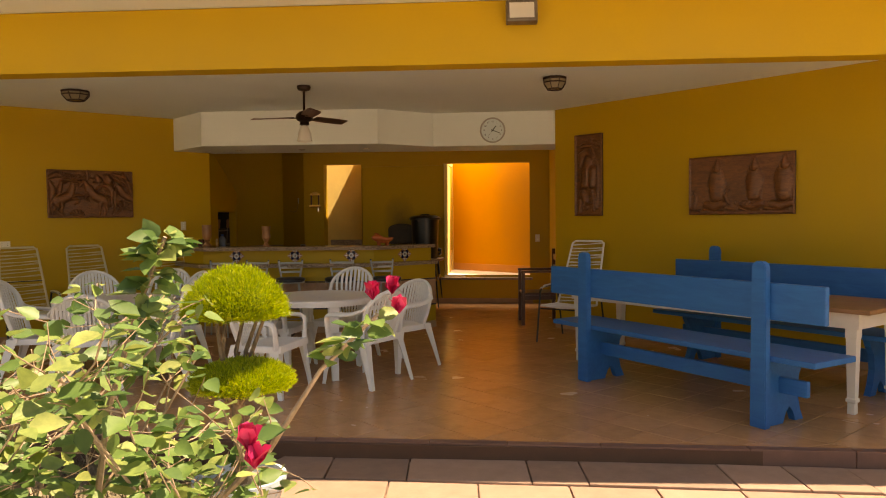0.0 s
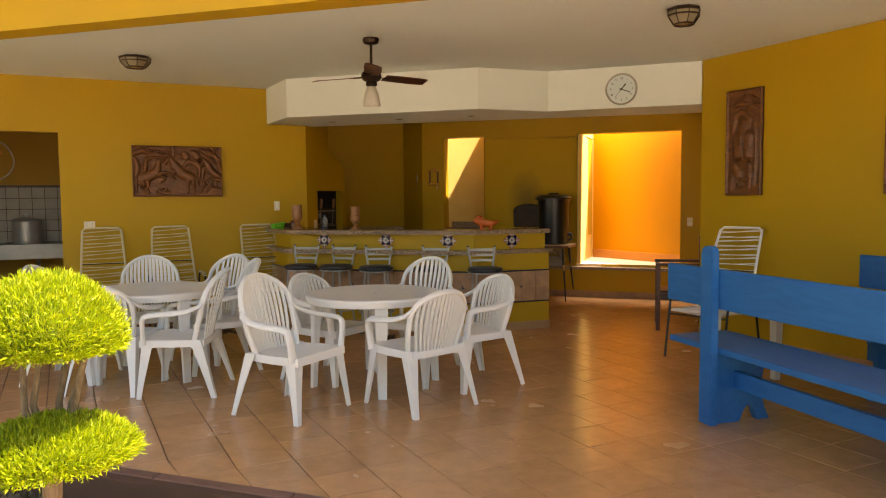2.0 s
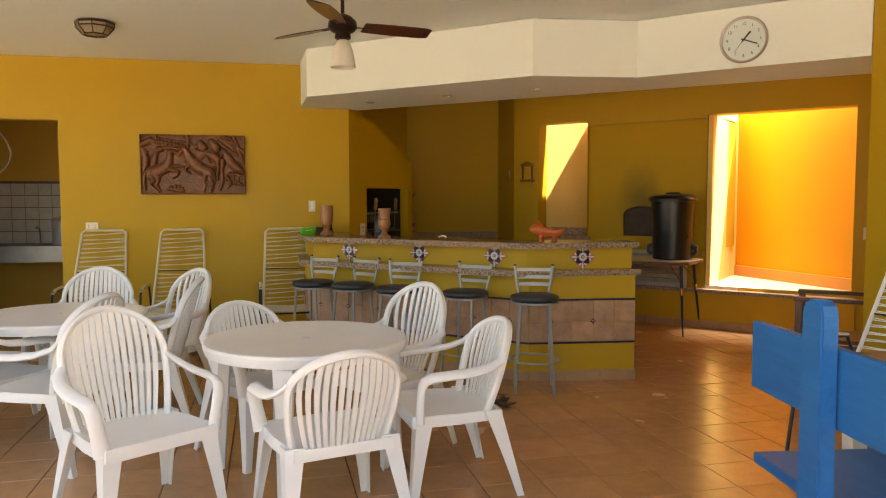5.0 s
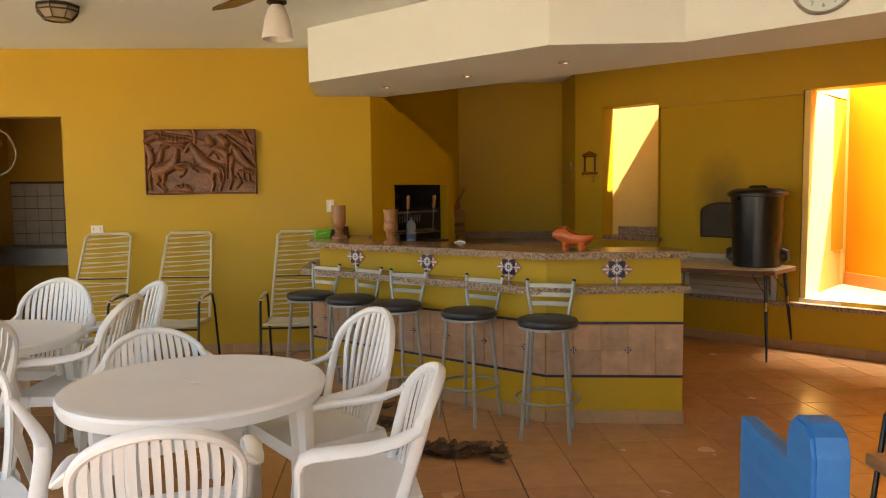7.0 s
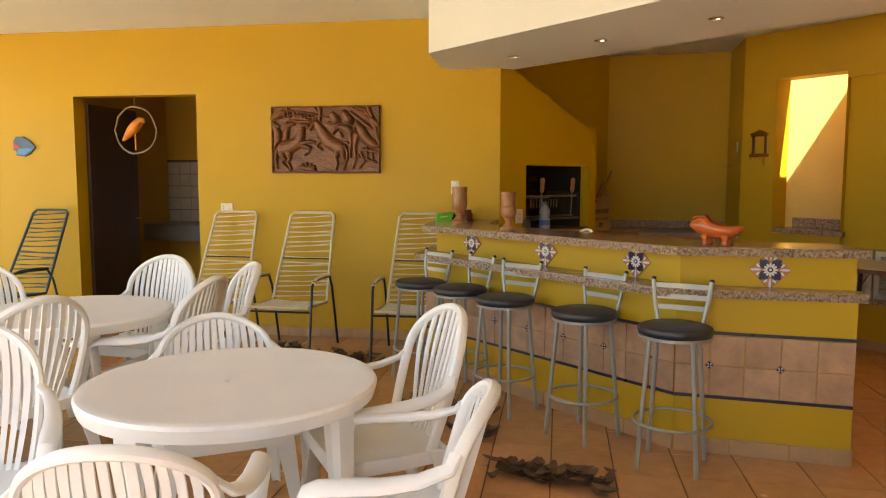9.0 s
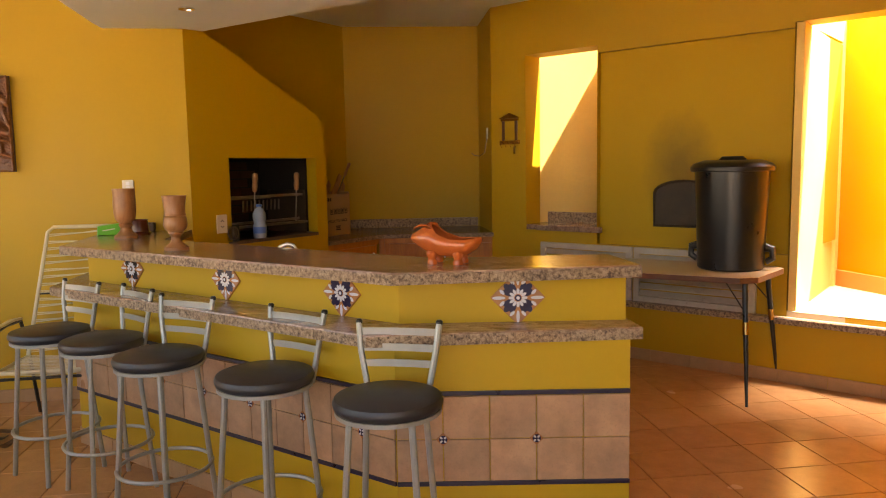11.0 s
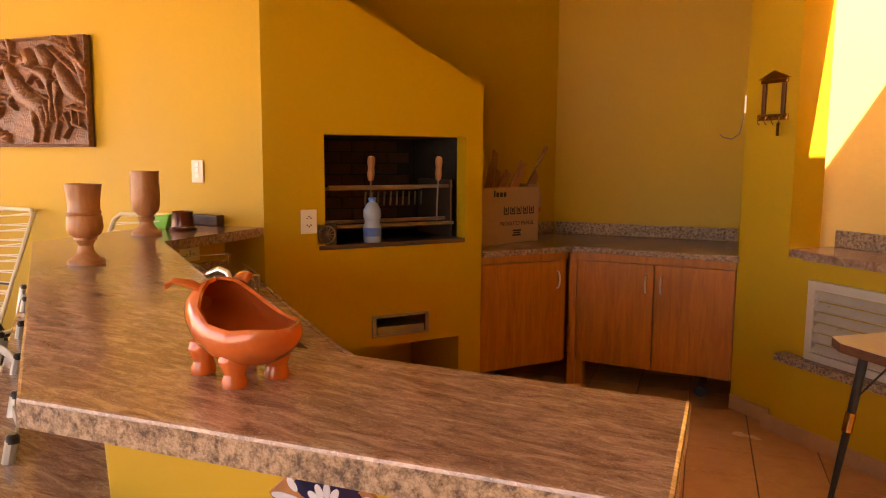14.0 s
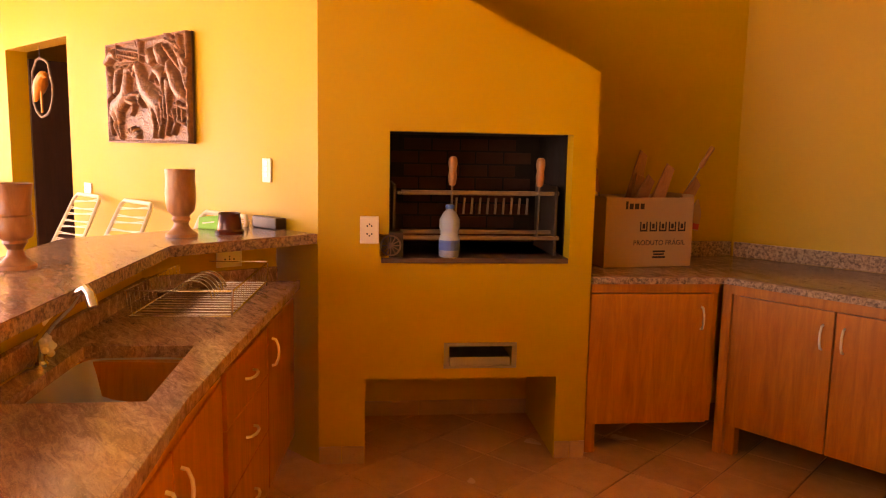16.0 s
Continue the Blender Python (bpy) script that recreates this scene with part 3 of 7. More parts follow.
# doorway room
J = Matrix(((-U.x, -V.x, 0, -5.393), (-U.y, -V.y, 0, 8.92), (0, 0, 1, 0), (0, 0, 0, 1)))
# duller copy of the wall yellow, the pantry's shade put into its colour
M["dullyellow"] = coat("shaded_yellow_paint", (0.50, 0.27, 0.03), 0.7, 0, 2, 50, 0.06, 0.1, space="world")
for nm, q in (("wall_pantry_side", (1.62, 1.74, 0.16, 2.45)), ("wall_pantry_back", (-2.3, 1.62, 2.30, 2.45)), ("wall_pantry_end", (-2.45, -2.3, 0.16, 2.45))):
    bm = bmesh.new()
    box(bm, q[0], q[1], q[2], q[3], -0.1, CEIL, J)
    structure(nm, bm, M["dullyellow"], "yellow painted wall of the pantry behind the doorway", "wall")
bm = bmesh.new()
box(bm, -2.45, 1.74, 0.17, 2.45, 2.5, 2.6, J)
structure("ceiling_pantry", bm, M["white"], "white ceiling of the pantry", "ceiling")
bm = bmesh.new()
box(bm, -2.45, 1.74, 0.0, 2.45, -0.2, -0.003, J)
structure("floor_pantry", bm, M["floor_tile"], "terracotta floor of the pantry", "floor")
M["greytile"] = tile_mat("grey_wall_tile", (0.42, 0.37, 0.30), 0.1, 0.35)
M["darkline"] = coat("dark_listel", (0.03, 0.022, 0.02), 0.4, 0, 6, 60)
tiled = tagged(new("tile_band"), "grey glazed wall tiles behind the pantry sink", "wall tiles", kind="structure")
for i in range(24):
    for j in range(5):
        bm = bmesh.new()
        x0 = 1.61 - 0.155 * (i + 1)
        box(bm, x0, x0 + 0.147, 2.286, 2.295, 0.90 + 0.150 * j, 0.90 + 0.150 * j + 0.142, J)
        part("tile", bm, M["greytile"], tiled)
bm = bmesh.new()
box(bm, -2.2, 1.61, 2.2955, 2.2995, 0.88, 1.65, J)
part("grout_bed", bm, M["grout"], tiled, "dark grout between the tiles")
bm = bmesh.new()
box(bm, -2.2, 1.61, 2.283, 2.299, 1.652, 1.672, J)
part("listel", bm, M["darkline"], tiled, "thin black border")
M["dull_steel"] = coat("dull_steel", (0.30, 0.29, 0.27), 0.42, 0.9, 6, 160, 0.12, 0.05)
M["aluminium"] = coat("dented_aluminium", (0.62, 0.61, 0.58), 0.45, 0.5, 9, 60, 0.1, 0.2)
sinkp = thing("pantry_sink", J, "stainless steel pantry sink counter with an apron front", "sink")
bm = bmesh.new()
box(bm, -2.25, 1.60, 1.72, 2.28, 0.86, 0.895, bevel=0.006)
box(bm, -2.25, 1.60, 1.70, 1.72, 0.70, 0.895, bevel=0.004)
part("worktop", bm, M["dull_steel"], sinkp)
bm = bmesh.new()
tube(bm, [(0.80, 2.2, 0.90), (0.80, 2.2, 1.05), (0.80, 2.15, 1.12), (0.80, 2.06, 1.10)], 0.012, 8)
part("tap", bm, M["chrome"], sinkp, smooth=True)
bm = bmesh.new()
tube(bm, [(0.3, 1.9, 0.69), (0.3, 1.9, 0.5), (0.3, 2.0, 0.46), (0.3, 2.25, 0.46)], 0.022, 8)
part("drain", bm, M["steel"], sinkp, smooth=True)
pot = thing("stock_pot", J @ pose(0.43, 1.98, 0.896), "large dented aluminium stock pot with a lid", "pot")
bm = bmesh.new()
lathe(bm, [(0.165, 0.0), (0.17, 0.02), (0.17, 0.29), (0.178, 0.30)], 28)
part("body", bm, M["aluminium"], pot, smooth=True)
bm = bmesh.new()
lathe(bm, [(0.18, 0.302), (0.17, 0.318), (0.06, 0.345), (0.02, 0.350), (0.02, 0.375), (0.035, 0.38), (0.03, 0.395)], 28)
part("lid", bm, M["aluminium"], pot, smooth=True)
door = tagged(new("door_1"), "dark brown wooden door standing open", "door", kind="structure")
bm = bmesh.new()
box(bm, 1.185, 1.222, 0.17, 0.97, 0.01, 2.16, J, 0.003)
part("leaf", bm, M["dark_wood"], door)
bm = bmesh.new()
tube(bm, [J @ Vector((1.18, 0.90, 1.02)), J @ Vector((1.14, 0.90, 1.02)), J @ Vector((1.13, 0.80, 1.02))], 0.009, 8)
part("door_handle", bm, M["chrome"], door, smooth=True)

# ---- barbecue fittings ----
bm = bmesh.new()
for z in (Z["m0"] + 0.001, Z["m1"] - 0.002):
    box(bm, hx0 + 0.081, hx1 - 0.13, Y["m0"] + 0.001, Y["m1"] - 0.001, z, z + 0.001)
box(bm, hx0 + 0.081, hx0 + 0.085, Y["m0"], Y["m1"], Z["m0"], Z["m1"])
for y in (Y["m0"], Y["m1"] - 0.004):
    box(bm, hx0 + 0.085, hx1 - 0.10, y, y + 0.004, Z["m0"], Z["m1"])
lining = thing("firebox", pose(0, 0, 0), "soot-blackened brick lining of the barbecue firebox", "firebox")
part("lining", bm, M["soot"], lining)
M["sootbrick"] = tile_mat("soot_stained_brick", (0.07, 0.03, 0.018), 0.4, 0.9)
for r in range(8):
    for c in range(5):
        bm = bmesh.new()
        y0 = Y["m0"] + 0.03 + c * 0.155 + (0.07 if r % 2 else 0)
        if y0 + 0.14 < Y["m1"]:
            box(bm, hx0 + 0.086, hx0 + 0.098, y0, y0 + 0.145, Z["m0"] + 0.01 + r * 0.07, Z["m0"] + 0.07 + r * 0.07, bevel=0.003)
            part("brick", bm, M["sootbrick"], lining)
        else:
            bm.free()
M["sill_stone"] = coat("dark_brown_stone", (0.10, 0.058, 0.038), 0.5, 0, 8, 90, 0.3, 0.2)
bm = bmesh.new()
box(bm, hx0 + 0.2, hx1 + 0.012, Y["m0"] - 0.035, Y["m1"] - 0.005, Z["m0"] - 0.022, Z["m0"] + 0.002, bevel=0.004)
structure("barbecue_sill", bm, M["sill_stone"], "dark stone sill of the barbecue mouth", "sill")
grill = thing("skewer_grill", pose(0, 0, 0), "steel skewer rack with wooden-handled skewers", "grill")
M["iron_rod"] = coat("worn_iron_rod", (0.22, 0.18, 0.15), 0.4, 0.8, 8, 90, 0.3, 0.1)
for nm, x, z, w in (("front_rail", -3.36, 1.285, 0.010), ("lower_rail", -3.34, 1.072, 0.012), ("lower_rail", -3.40, 1.094, 0.010), ("rear_rail", -3.72, 1.26, 0.010)):
    bm = bmesh.new()
    box(bm, x - w, x + w, Y["m0"] + 0.06, Y["m1"] - 0.03, z - 0.009, z + 0.009, bevel=0.002)
    part(nm, bm, M["iron_rod"], grill)
for y in (Y["m0"] + 0.02, Y["m1"] - 0.055):
    bm = bmesh.new()
    box(bm, -3.75, -3.33, y, y + 0.012, 0.98, 1.32, bevel=0.002)
    part("side_plate", bm, M["iron"], grill)
for k in range(10):
    bm = bmesh.new()
    y = 11.45 + 0.04 * k
    tube(bm, [(-3.52, y, 1.17), (-3.52, y + 0.005, 1.25)], 0.006, 6)
    part("hook", bm, M["iron_rod"], grill)
M["handle_wood"] = wood("handle_wood", (0.24, 0.10, 0.035), (0.42, 0.20, 0.08), 0.5, (4, 4, 1), 8)
for y in (11.41, 11.83):
    sk = thing("skewer", pose(-3.34, y, 1.30, 0, 4, 3), "barbecue skewer with a turned wooden handle", "skewer", "skewers")
    bm = bmesh.new()
    lathe(bm, [(0.012, 0.02), (0.017, 0.03), (0.021, 0.06), (0.017, 0.09), (0.022, 0.12), (0.020, 0.145), (0.012, 0.155)], 10)
    part("handle", bm, M["handle_wood"], sk, smooth=True)
    bm = bmesh.new()
    tube(bm, [(0, 0, 0.02), (0, 0, -0.22)], 0.005, 6)
    part("blade", bm, M["iron_rod"], sk)
M["bottle"] = coat("cloudy_blue_plastic", (0.50, 0.60, 0.72), 0.25, 0, 6, 80, 0.05)
M["bottle"].node_tree.nodes["Principled BSDF"].inputs["Transmission Weight"].default_value = 0.45
M["cap_blue"] = coat("blue_plastic", (0.02, 0.13, 0.5), 0.35)
M["label_blue"] = coat("blue_label", (0.06, 0.14, 0.40), 0.45)


def bottle(name, m, label, h, r, cap):
    t = thing(name, m, label, "bottle")
    bm = bmesh.new()
    lathe(bm, [(r * 0.9, 0), (r, 0.01), (r, h * 0.36), (r * 0.86, h * 0.42), (r * 0.86, h * 0.5), (r, h * 0.56), (r * 0.98, h * 0.72), (r * 0.62, h * 0.85), (r * 0.36, h * 0.9), (r * 0.36, h * 0.94)], 20)
    part("body", bm, M["bottle"], t, smooth=True)
    bm = bmesh.new()
    lathe(bm, [(r * 0.42, h * 0.925), (r * 0.42, h * 0.99), (r * 0.3, h)], 14)
    part("cap", bm, cap, t, "blue screw cap", smooth=True)
    bm = bmesh.new()
    lathe(bm, [(r * 1.012, h * 0.14), (r * 1.012, h * 0.33)], 20, cap=False)
    part("label", bm, M["label_blue"], t)
    return t


bottle("water_bottle", pose(-3.285, 11.395, Z["m0"] + 0.003), "clear bluish plastic bottle on the barbecue sill", 0.245, 0.049, M["cap_blue"])
blower = thing("blower", pose(-3.27, 11.12, Z["m0"] + 0.003), "small black barbecue blower with a round grille", "blower")
bm = bmesh.new()
box(bm, -0.05, 0.02, -0.058, 0.058, 0, 0.115, bevel=0.006)
part("housing", bm, M["black"], blower)
bm = bmesh.new()
tube(bm, [(0.024, 0.045 * math.cos(t), 0.056 + 0.045 * math.sin(t)) for t in (2 * math.pi * k / 20 for k in range(20))], 0.004, 6, closed=True)
part("grille_ring", bm, M["iron_rod"], blower)
for k in range(6):
    bm = bmesh.new()
    t = math.pi * k / 6
    tube(bm, [(0.024, 0.042 * math.cos(t), 0.056 + 0.042 * math.sin(t)), (0.024, -0.042 * math.cos(t), 0.056 - 0.042 * math.sin(t))], 0.0025, 5)
    part("spoke", bm, M["iron_rod"], blower)
drawer = thing("ash_drawer", pose(hx1, 11.55, 0.52), "steel ash drawer with a dented frame under the grill", "ash drawer")
bm = bmesh.new()
for y0, y1, z0, z1 in ((-0.175, 0.175, 0.045, 0.062), (-0.175, 0.175, -0.062, -0.05), (-0.175, -0.15, -0.05, 0.045), (0.15, 0.175, -0.05, 0.045)):
    box(bm, -0.02, 0.008, y0, y1, z0, z1, bevel=0.002)
part("frame", bm, M["dull_steel"], drawer)
bm = bmesh.new()
box(bm, -0.3, 0.004, -0.145, 0.145, -0.05, -0.008, bevel=0.002)
part("tray", bm, M["dull_steel"], drawer, "dull tray")

# ---- corner counter with cabinets ----
CORNER = [(-3.235, 12.08), (-3.235, 12.75), (-2.43, 13.30), (-2.46, 13.34), (-2.955, 13.93), (-3.97, 13.15), (-3.97, 12.08)]
bm = bmesh.new()
slab(bm, CORNER, 0.865, 0.90, 0.004, 1)
top_c = thing("corner_worktop", pose(0, 0, 0), "brown granite worktop in the corner with upstand", "worktop")
part("slab", bm, [M["granite"], M["granite_edge"]], top_c)
for a, b in ((NICHE, COL_IN), ((-3.975, 12.06), NICHE)):
    bm = bmesh.new()
    box(bm, 0.02, math.dist(a, b) - 0.02, -0.028, -0.003, 0.902, 0.985, along(a, b), 0.003)
    part("upstand", bm, M["granite_edge"], top_c)


M["satin"] = coat("satin_chrome", (0.80, 0.79, 0.76), 0.35, 0.6, 6, 120, 0.05, 0.02)


def handle(parent, m):
    bm = bmesh.new()
    tube(bm, [m @ Vector(p) for p in ((0, 0, 0.055), (0, -0.016, 0.05), (0, -0.026, 0.025), (0, -0.028, 0), (0, -0.026, -0.025), (0, -0.016, -0.05), (0, 0, -0.055))], 0.0055, 8)
    return part("handle", bm, M["satin"], parent, "curved chrome handle", smooth=True)


def cabinet(a, b, z0, z1, depth, doors, label, sides, inner=None):
    """Cabinet whose front runs from a to b (front on the right of that way). doors: (s0, s1, handle at s)."""
    c = thing("base_cabinet", along(a, b), label, "cabinet", "kitchen cabinets")
    L = math.dist(a, b)
    bm = bmesh.new()
    box(bm, 0.004, L - 0.004, 0.022, depth, z0, inner or z1)
    part("body", bm, M["cabinet"], c)
    bm = bmesh.new()
    box(bm, 0.004, L - 0.004, -0.001, 0.021, z1 - 0.045, z1, bevel=0.002)
    part("top_rail", bm, M["cabinet"], c)
    for s0, s1, hs in doors:
        bm = bmesh.new()
        box(bm, s0 * L + 0.004, s1 * L - 0.004, -0.004, 0.020, z0, z1 - 0.05, bevel=0.004)
        d = part("door", bm, M["cabinet"], c)
        handle(d, pose(hs * L, -0.004, z1 - 0.17))
    for s in sides:
        bm = bmesh.new()
        box(bm, s * L - 0.025, s * L + 0.025, 0.03, 0.08, 0.0, z0, bevel=0.004)
        part("leg", bm, M["cabinet"], c)
    return c


cabinet((-3.268, 12.08), (-3.262, 12.735), 0.16, 0.862, 0.55, [(0.0, 0.95, 0.86)], "orange varnished wooden corner cabinet with one door", (0.06,))
pair = cabinet((-3.238, 12.775), (-2.445, 13.315), 0.16, 0.862, 0.45, [(0.04, 0.51, 0.46), (0.51, 0.99, 0.555)], "orange varnished wooden cabinet with a pair of doors", (0.03,))
bm = bmesh.new()
box(bm, -0.045, 0.003, 0.004, 0.05, 0.0, 0.862, bevel=0.002)
part("corner_post", bm, M["cabinet"], pair)
caster = thing("caster", pose(-2.66, 13.30, 0.04), "black caster wheel under the cabinet", "caster")
bm = bmesh.new()
lathe(bm, [(0.012, -0.016), (0.034, -0.016), (0.04, -0.008), (0.04, 0.008), (0.034, 0.016), (0.012, 0.016)], 16)
bmesh.ops.transform(bm, matrix=pose(0, 0, 0, 90, 0, 40), verts=bm.verts)
part("wheel", bm, M["black"], caster, smooth=True)
bm = bmesh.new()
box(bm, -0.02, 0.02, -0.03, 0.03, 0.042, 0.12, bevel=0.003)
part("fork", bm, M["iron"], caster)

# ---- sink side of the bar ----
SINK = (-2.12, -1.615, 10.165, 10.485)
FRONT_EDGE = [(-3.24, 10.700), (-2.12, 10.602), (-1.615, 10.568), (-1.02, 10.570)]
bm = bmesh.new()
for pts in ([FRONT_EDGE[0], (-3.245, 10.10), (SINK[0], 10.10), FRONT_EDGE[1]], [FRONT_EDGE[2], (SINK[1], 10.10), (-0.90, 10.10), (-0.80, 10.22), FRONT_EDGE[3]],
            [(SINK[0], SINK[2]), (SINK[0], 10.10), (SINK[1], 10.10), (SINK[1], SINK[2])], [FRONT_EDGE[1], (SINK[0], SINK[3]), (SINK[1], SINK[3]), FRONT_EDGE[2]]):
    slab(bm, pts, 0.845, 0.882, 0, 0)
bmesh.ops.remove_doubles(bm, verts=bm.verts, dist=0.0005)
sink_top = thing("sink_worktop", pose(0, 0, 0), "brown granite sink worktop behind the bar", "worktop")
part("slab", bm, M["granite"], sink_top)
for a, b in zip(FRONT_EDGE, FRONT_EDGE[1:]):
    bm = bmesh.new()
    box(bm, 0, math.dist(a, b), -0.008, 0.010, 0.845, 0.886, along(a, b), 0.003)
    part("front_edge", bm, M["granite"], sink_top)
for a, b in (((-2.96, 10.10), (-0.92, 10.045)), ((-3.26, 10.60), (-2.985, 10.11))):
    bm = bmesh.new()
    box(bm, 0, math.dist(a, b), 0.0, 0.025, 0.883, 0.945, along(a, b), 0.003)
    part("upstand", bm, M["granite"], sink_top)
M["sink_steel"] = coat("satin_sink_steel", (0.40, 0.42, 0.44), 0.34, 0.45, 6, 200, 0.06, 0.05)
basin = thing("sink_basin", pose(0, 0, 0), "undermounted stainless steel sink basin", "sink")
bm = bmesh.new()
w, d = SINK[1] - SINK[0], SINK[3] - SINK[2]
rings = []
for k, (ins, z) in enumerate(((0.0, 0.846), (0.006, 0.80), (0.012, 0.735), (0.03, 0.712), (0.06, 0.706), (0.11, 0.704))):
    rings.append([bm.verts.new((SINK[0] + w / 2 + sx, SINK[2] + d / 2 + sy, z)) for sx, sy in
                  [(math.copysign(abs(math.cos(t)) ** 0.35, math.cos(t)) * (w / 2 - ins), math.copysign(abs(math.sin(t)) ** 0.35, math.sin(t)) * (d / 2 - ins)) for t in (2 * math.pi * j / 32 for j in range(32))]])
for a, b in zip(rings, rings[1:]):
    for j in range(32):
        bm.faces.new((a[j], a[(j + 1) % 32], b[(j + 1) % 32], b[j]))
bm.faces.new(rings[-1])
part("bowl", bm, M["sink_steel"], basin, smooth=True)
bm = bmesh.new()
lathe(bm, [(0.03, 0), (0.028, 0.004), (0.01, 0.002)], 16, (SINK[0] + w / 2, SINK[2] + d / 2, 0.705))
part("drain", bm, M["chrome"], basin, smooth=True)
tap = thing("kitchen_tap", pose(-1.905, 10.125, 0.882), "chrome swan-neck kitchen tap with a white knob", "tap")
bm = bmesh.new()
tube(bm, [(0, 0, 0), (0, 0.004, 0.07), (0.004, 0.045, 0.125), (0.012, 0.095, 0.175), (0.03, 0.125, 0.212), (0.055, 0.15, 0.226), (0.078, 0.168, 0.218), (0.088, 0.178, 0.185)], [0.018, 0.014, 0.0115, 0.0115, 0.0115, 0.0115, 0.0115, 0.0145], 12)
part("spout", bm, M["chrome"], tap, smooth=True)
bm = bmesh.new()
lathe(bm, [(0.026, 0), (0.026, 0.012), (0.019, 0.02)], 16)
part("flange", bm, M["chrome"], tap, smooth=True)
bm = bmesh.new()
for k in range(5):
    t = 2 * math.pi * k / 5
    lathe(bm, [(0.006, -0.008), (0.010, 0.0), (0.006, 0.008)], 8, (0.022 * math.cos(t), 0.022 * math.sin(t), 0))
lathe(bm, [(0.018, -0.012), (0.02, 0.0), (0.014, 0.012)], 12)
bmesh.ops.transform(bm, matrix=pose(0.02, 0.035, 0.065, -70, 20), verts=bm.verts)
part("knob", bm, M["plastic"], tap, "white plastic knob", smooth=True)

# dish rack of wire
rack = thing("dish_rack", pose(-2.78, 10.385, 0.883, 0, 0, -3), "chrome wire dish drainer with plate slots", "dish rack")
bm = bmesh.new()
for z, gx, gy in ((0.015, 0.33, 0.17), (0.105, 0.34, 0.18)):
    tube(bm, [(-gx, -gy, z), (gx, -gy, z), (gx, gy, z), (-gx, gy, z)], 0.004, 6, closed=True)
for sx in (-1, 1):
    for sy in (-1, 1):
        tube(bm, [(sx * 0.335, sy * 0.175, 0.0), (sx * 0.34, sy * 0.18, 0.108)], 0.004, 6)
part("frame", bm, M["chrome"], rack)
for k in range(15):
    bm = bmesh.new()
    x = -0.31 + 0.62 * k / 14
    tube(bm, [(x, -0.178, 0.10), (x, -0.17, 0.018), (x, 0.17, 0.018), (x, 0.178, 0.10)], 0.0018, 5)
    part("wire", bm, M["chrome"], rack)
for k in range(6):
    bm = bmesh.new()
    x = -0.12 + 0.045 * k
    tube(bm, [(x, -0.02 + 0.07 * math.cos(t), 0.03 + 0.07 * math.sin(t)) for t in (math.pi * j / 8 for j in range(9))], 0.0025, 5)
    part("plate_slot", bm, M["chrome"], rack)
# cup with stripes, upturned bottle in it
M["cream"] = coat("cream_enamel", (0.70, 0.62, 0.48), 0.3, 0, 5, 80, 0.05)
M["navy"] = coat("navy_paint", (0.01, 0.012, 0.05), 0.4)
cup = thing("cup", pose(-1.385, 10.20, 0.883) @ Matrix.Diagonal((0.9, 0.9, 1.0, 1)), "cream cup with dark stripes on the sink worktop", "cup")
bm = bmesh.new()
lathe(bm, [(0.045, 0), (0.055, 0.1), (0.057, 0.112), (0.052, 0.112), (0.048, 0.02), (0.0, 0.018)], 24)
part("body", bm, M["cream"], cup, smooth=True)
for z in (0.072, 0.086):
    bm = bmesh.new()
    lathe(bm, [(0.0522 + 0.1 * (z - 0.072), z), (0.0528 + 0.1 * (z - 0.072), z + 0.005)], 24, cap=False)
    part("stripe", bm, M["navy"], cup)
bottle("detergent_bottle", pose(-1.385, 10.20, 0.908), "clear plastic bottle with a blue cap standing in a cup", 0.165, 0.034, M["cap_blue"])

# cabinets under the sink
cabinet((-1.0, 10.545), (-2.06, 10.572), 0.14, 0.84, 0.42, [(0.0, 0.5, 0.44), (0.5, 1.0, 0.56)], "orange varnished wooden sink cabinet with doors", (0.05, 0.95), 0.69)
dr = thing("drawer_cabinet", along((-2.07, 10.574), (-3.235, 10.673)), "orange varnished wooden cabinet with drawers and a door", "cabinet", "kitchen cabinets")
bm = bmesh.new()
box(bm, 0.0, 1.2, 0.022, 0.42, 0.14, 0.84)
part("body", bm, M["cabinet"], dr)
for z0, z1 in ((0.145, 0.39), (0.395, 0.61), (0.615, 0.80)):
    bm = bmesh.new()
    box(bm, 0.03, 0.62, -0.004, 0.020, z0, z1, bevel=0.004)
    d = part("drawer_front", bm, M["cabinet"], dr)
    handle(d, pose(0.32, -0.004, (z0 + z1) / 2, 0, 90, 0))
bm = bmesh.new()
box(bm, 0.63, 1.19, -0.004, 0.020, 0.145, 0.80, bevel=0.004)
d = part("door", bm, M["cabinet"], dr)
handle(d, pose(0.70, -0.004, 0.68))

# sockets and switches
M["ivory"] = coat("ivory_plastic", (0.72, 0.66, 0.52), 0.4, 0, 6, 90, 0.04)


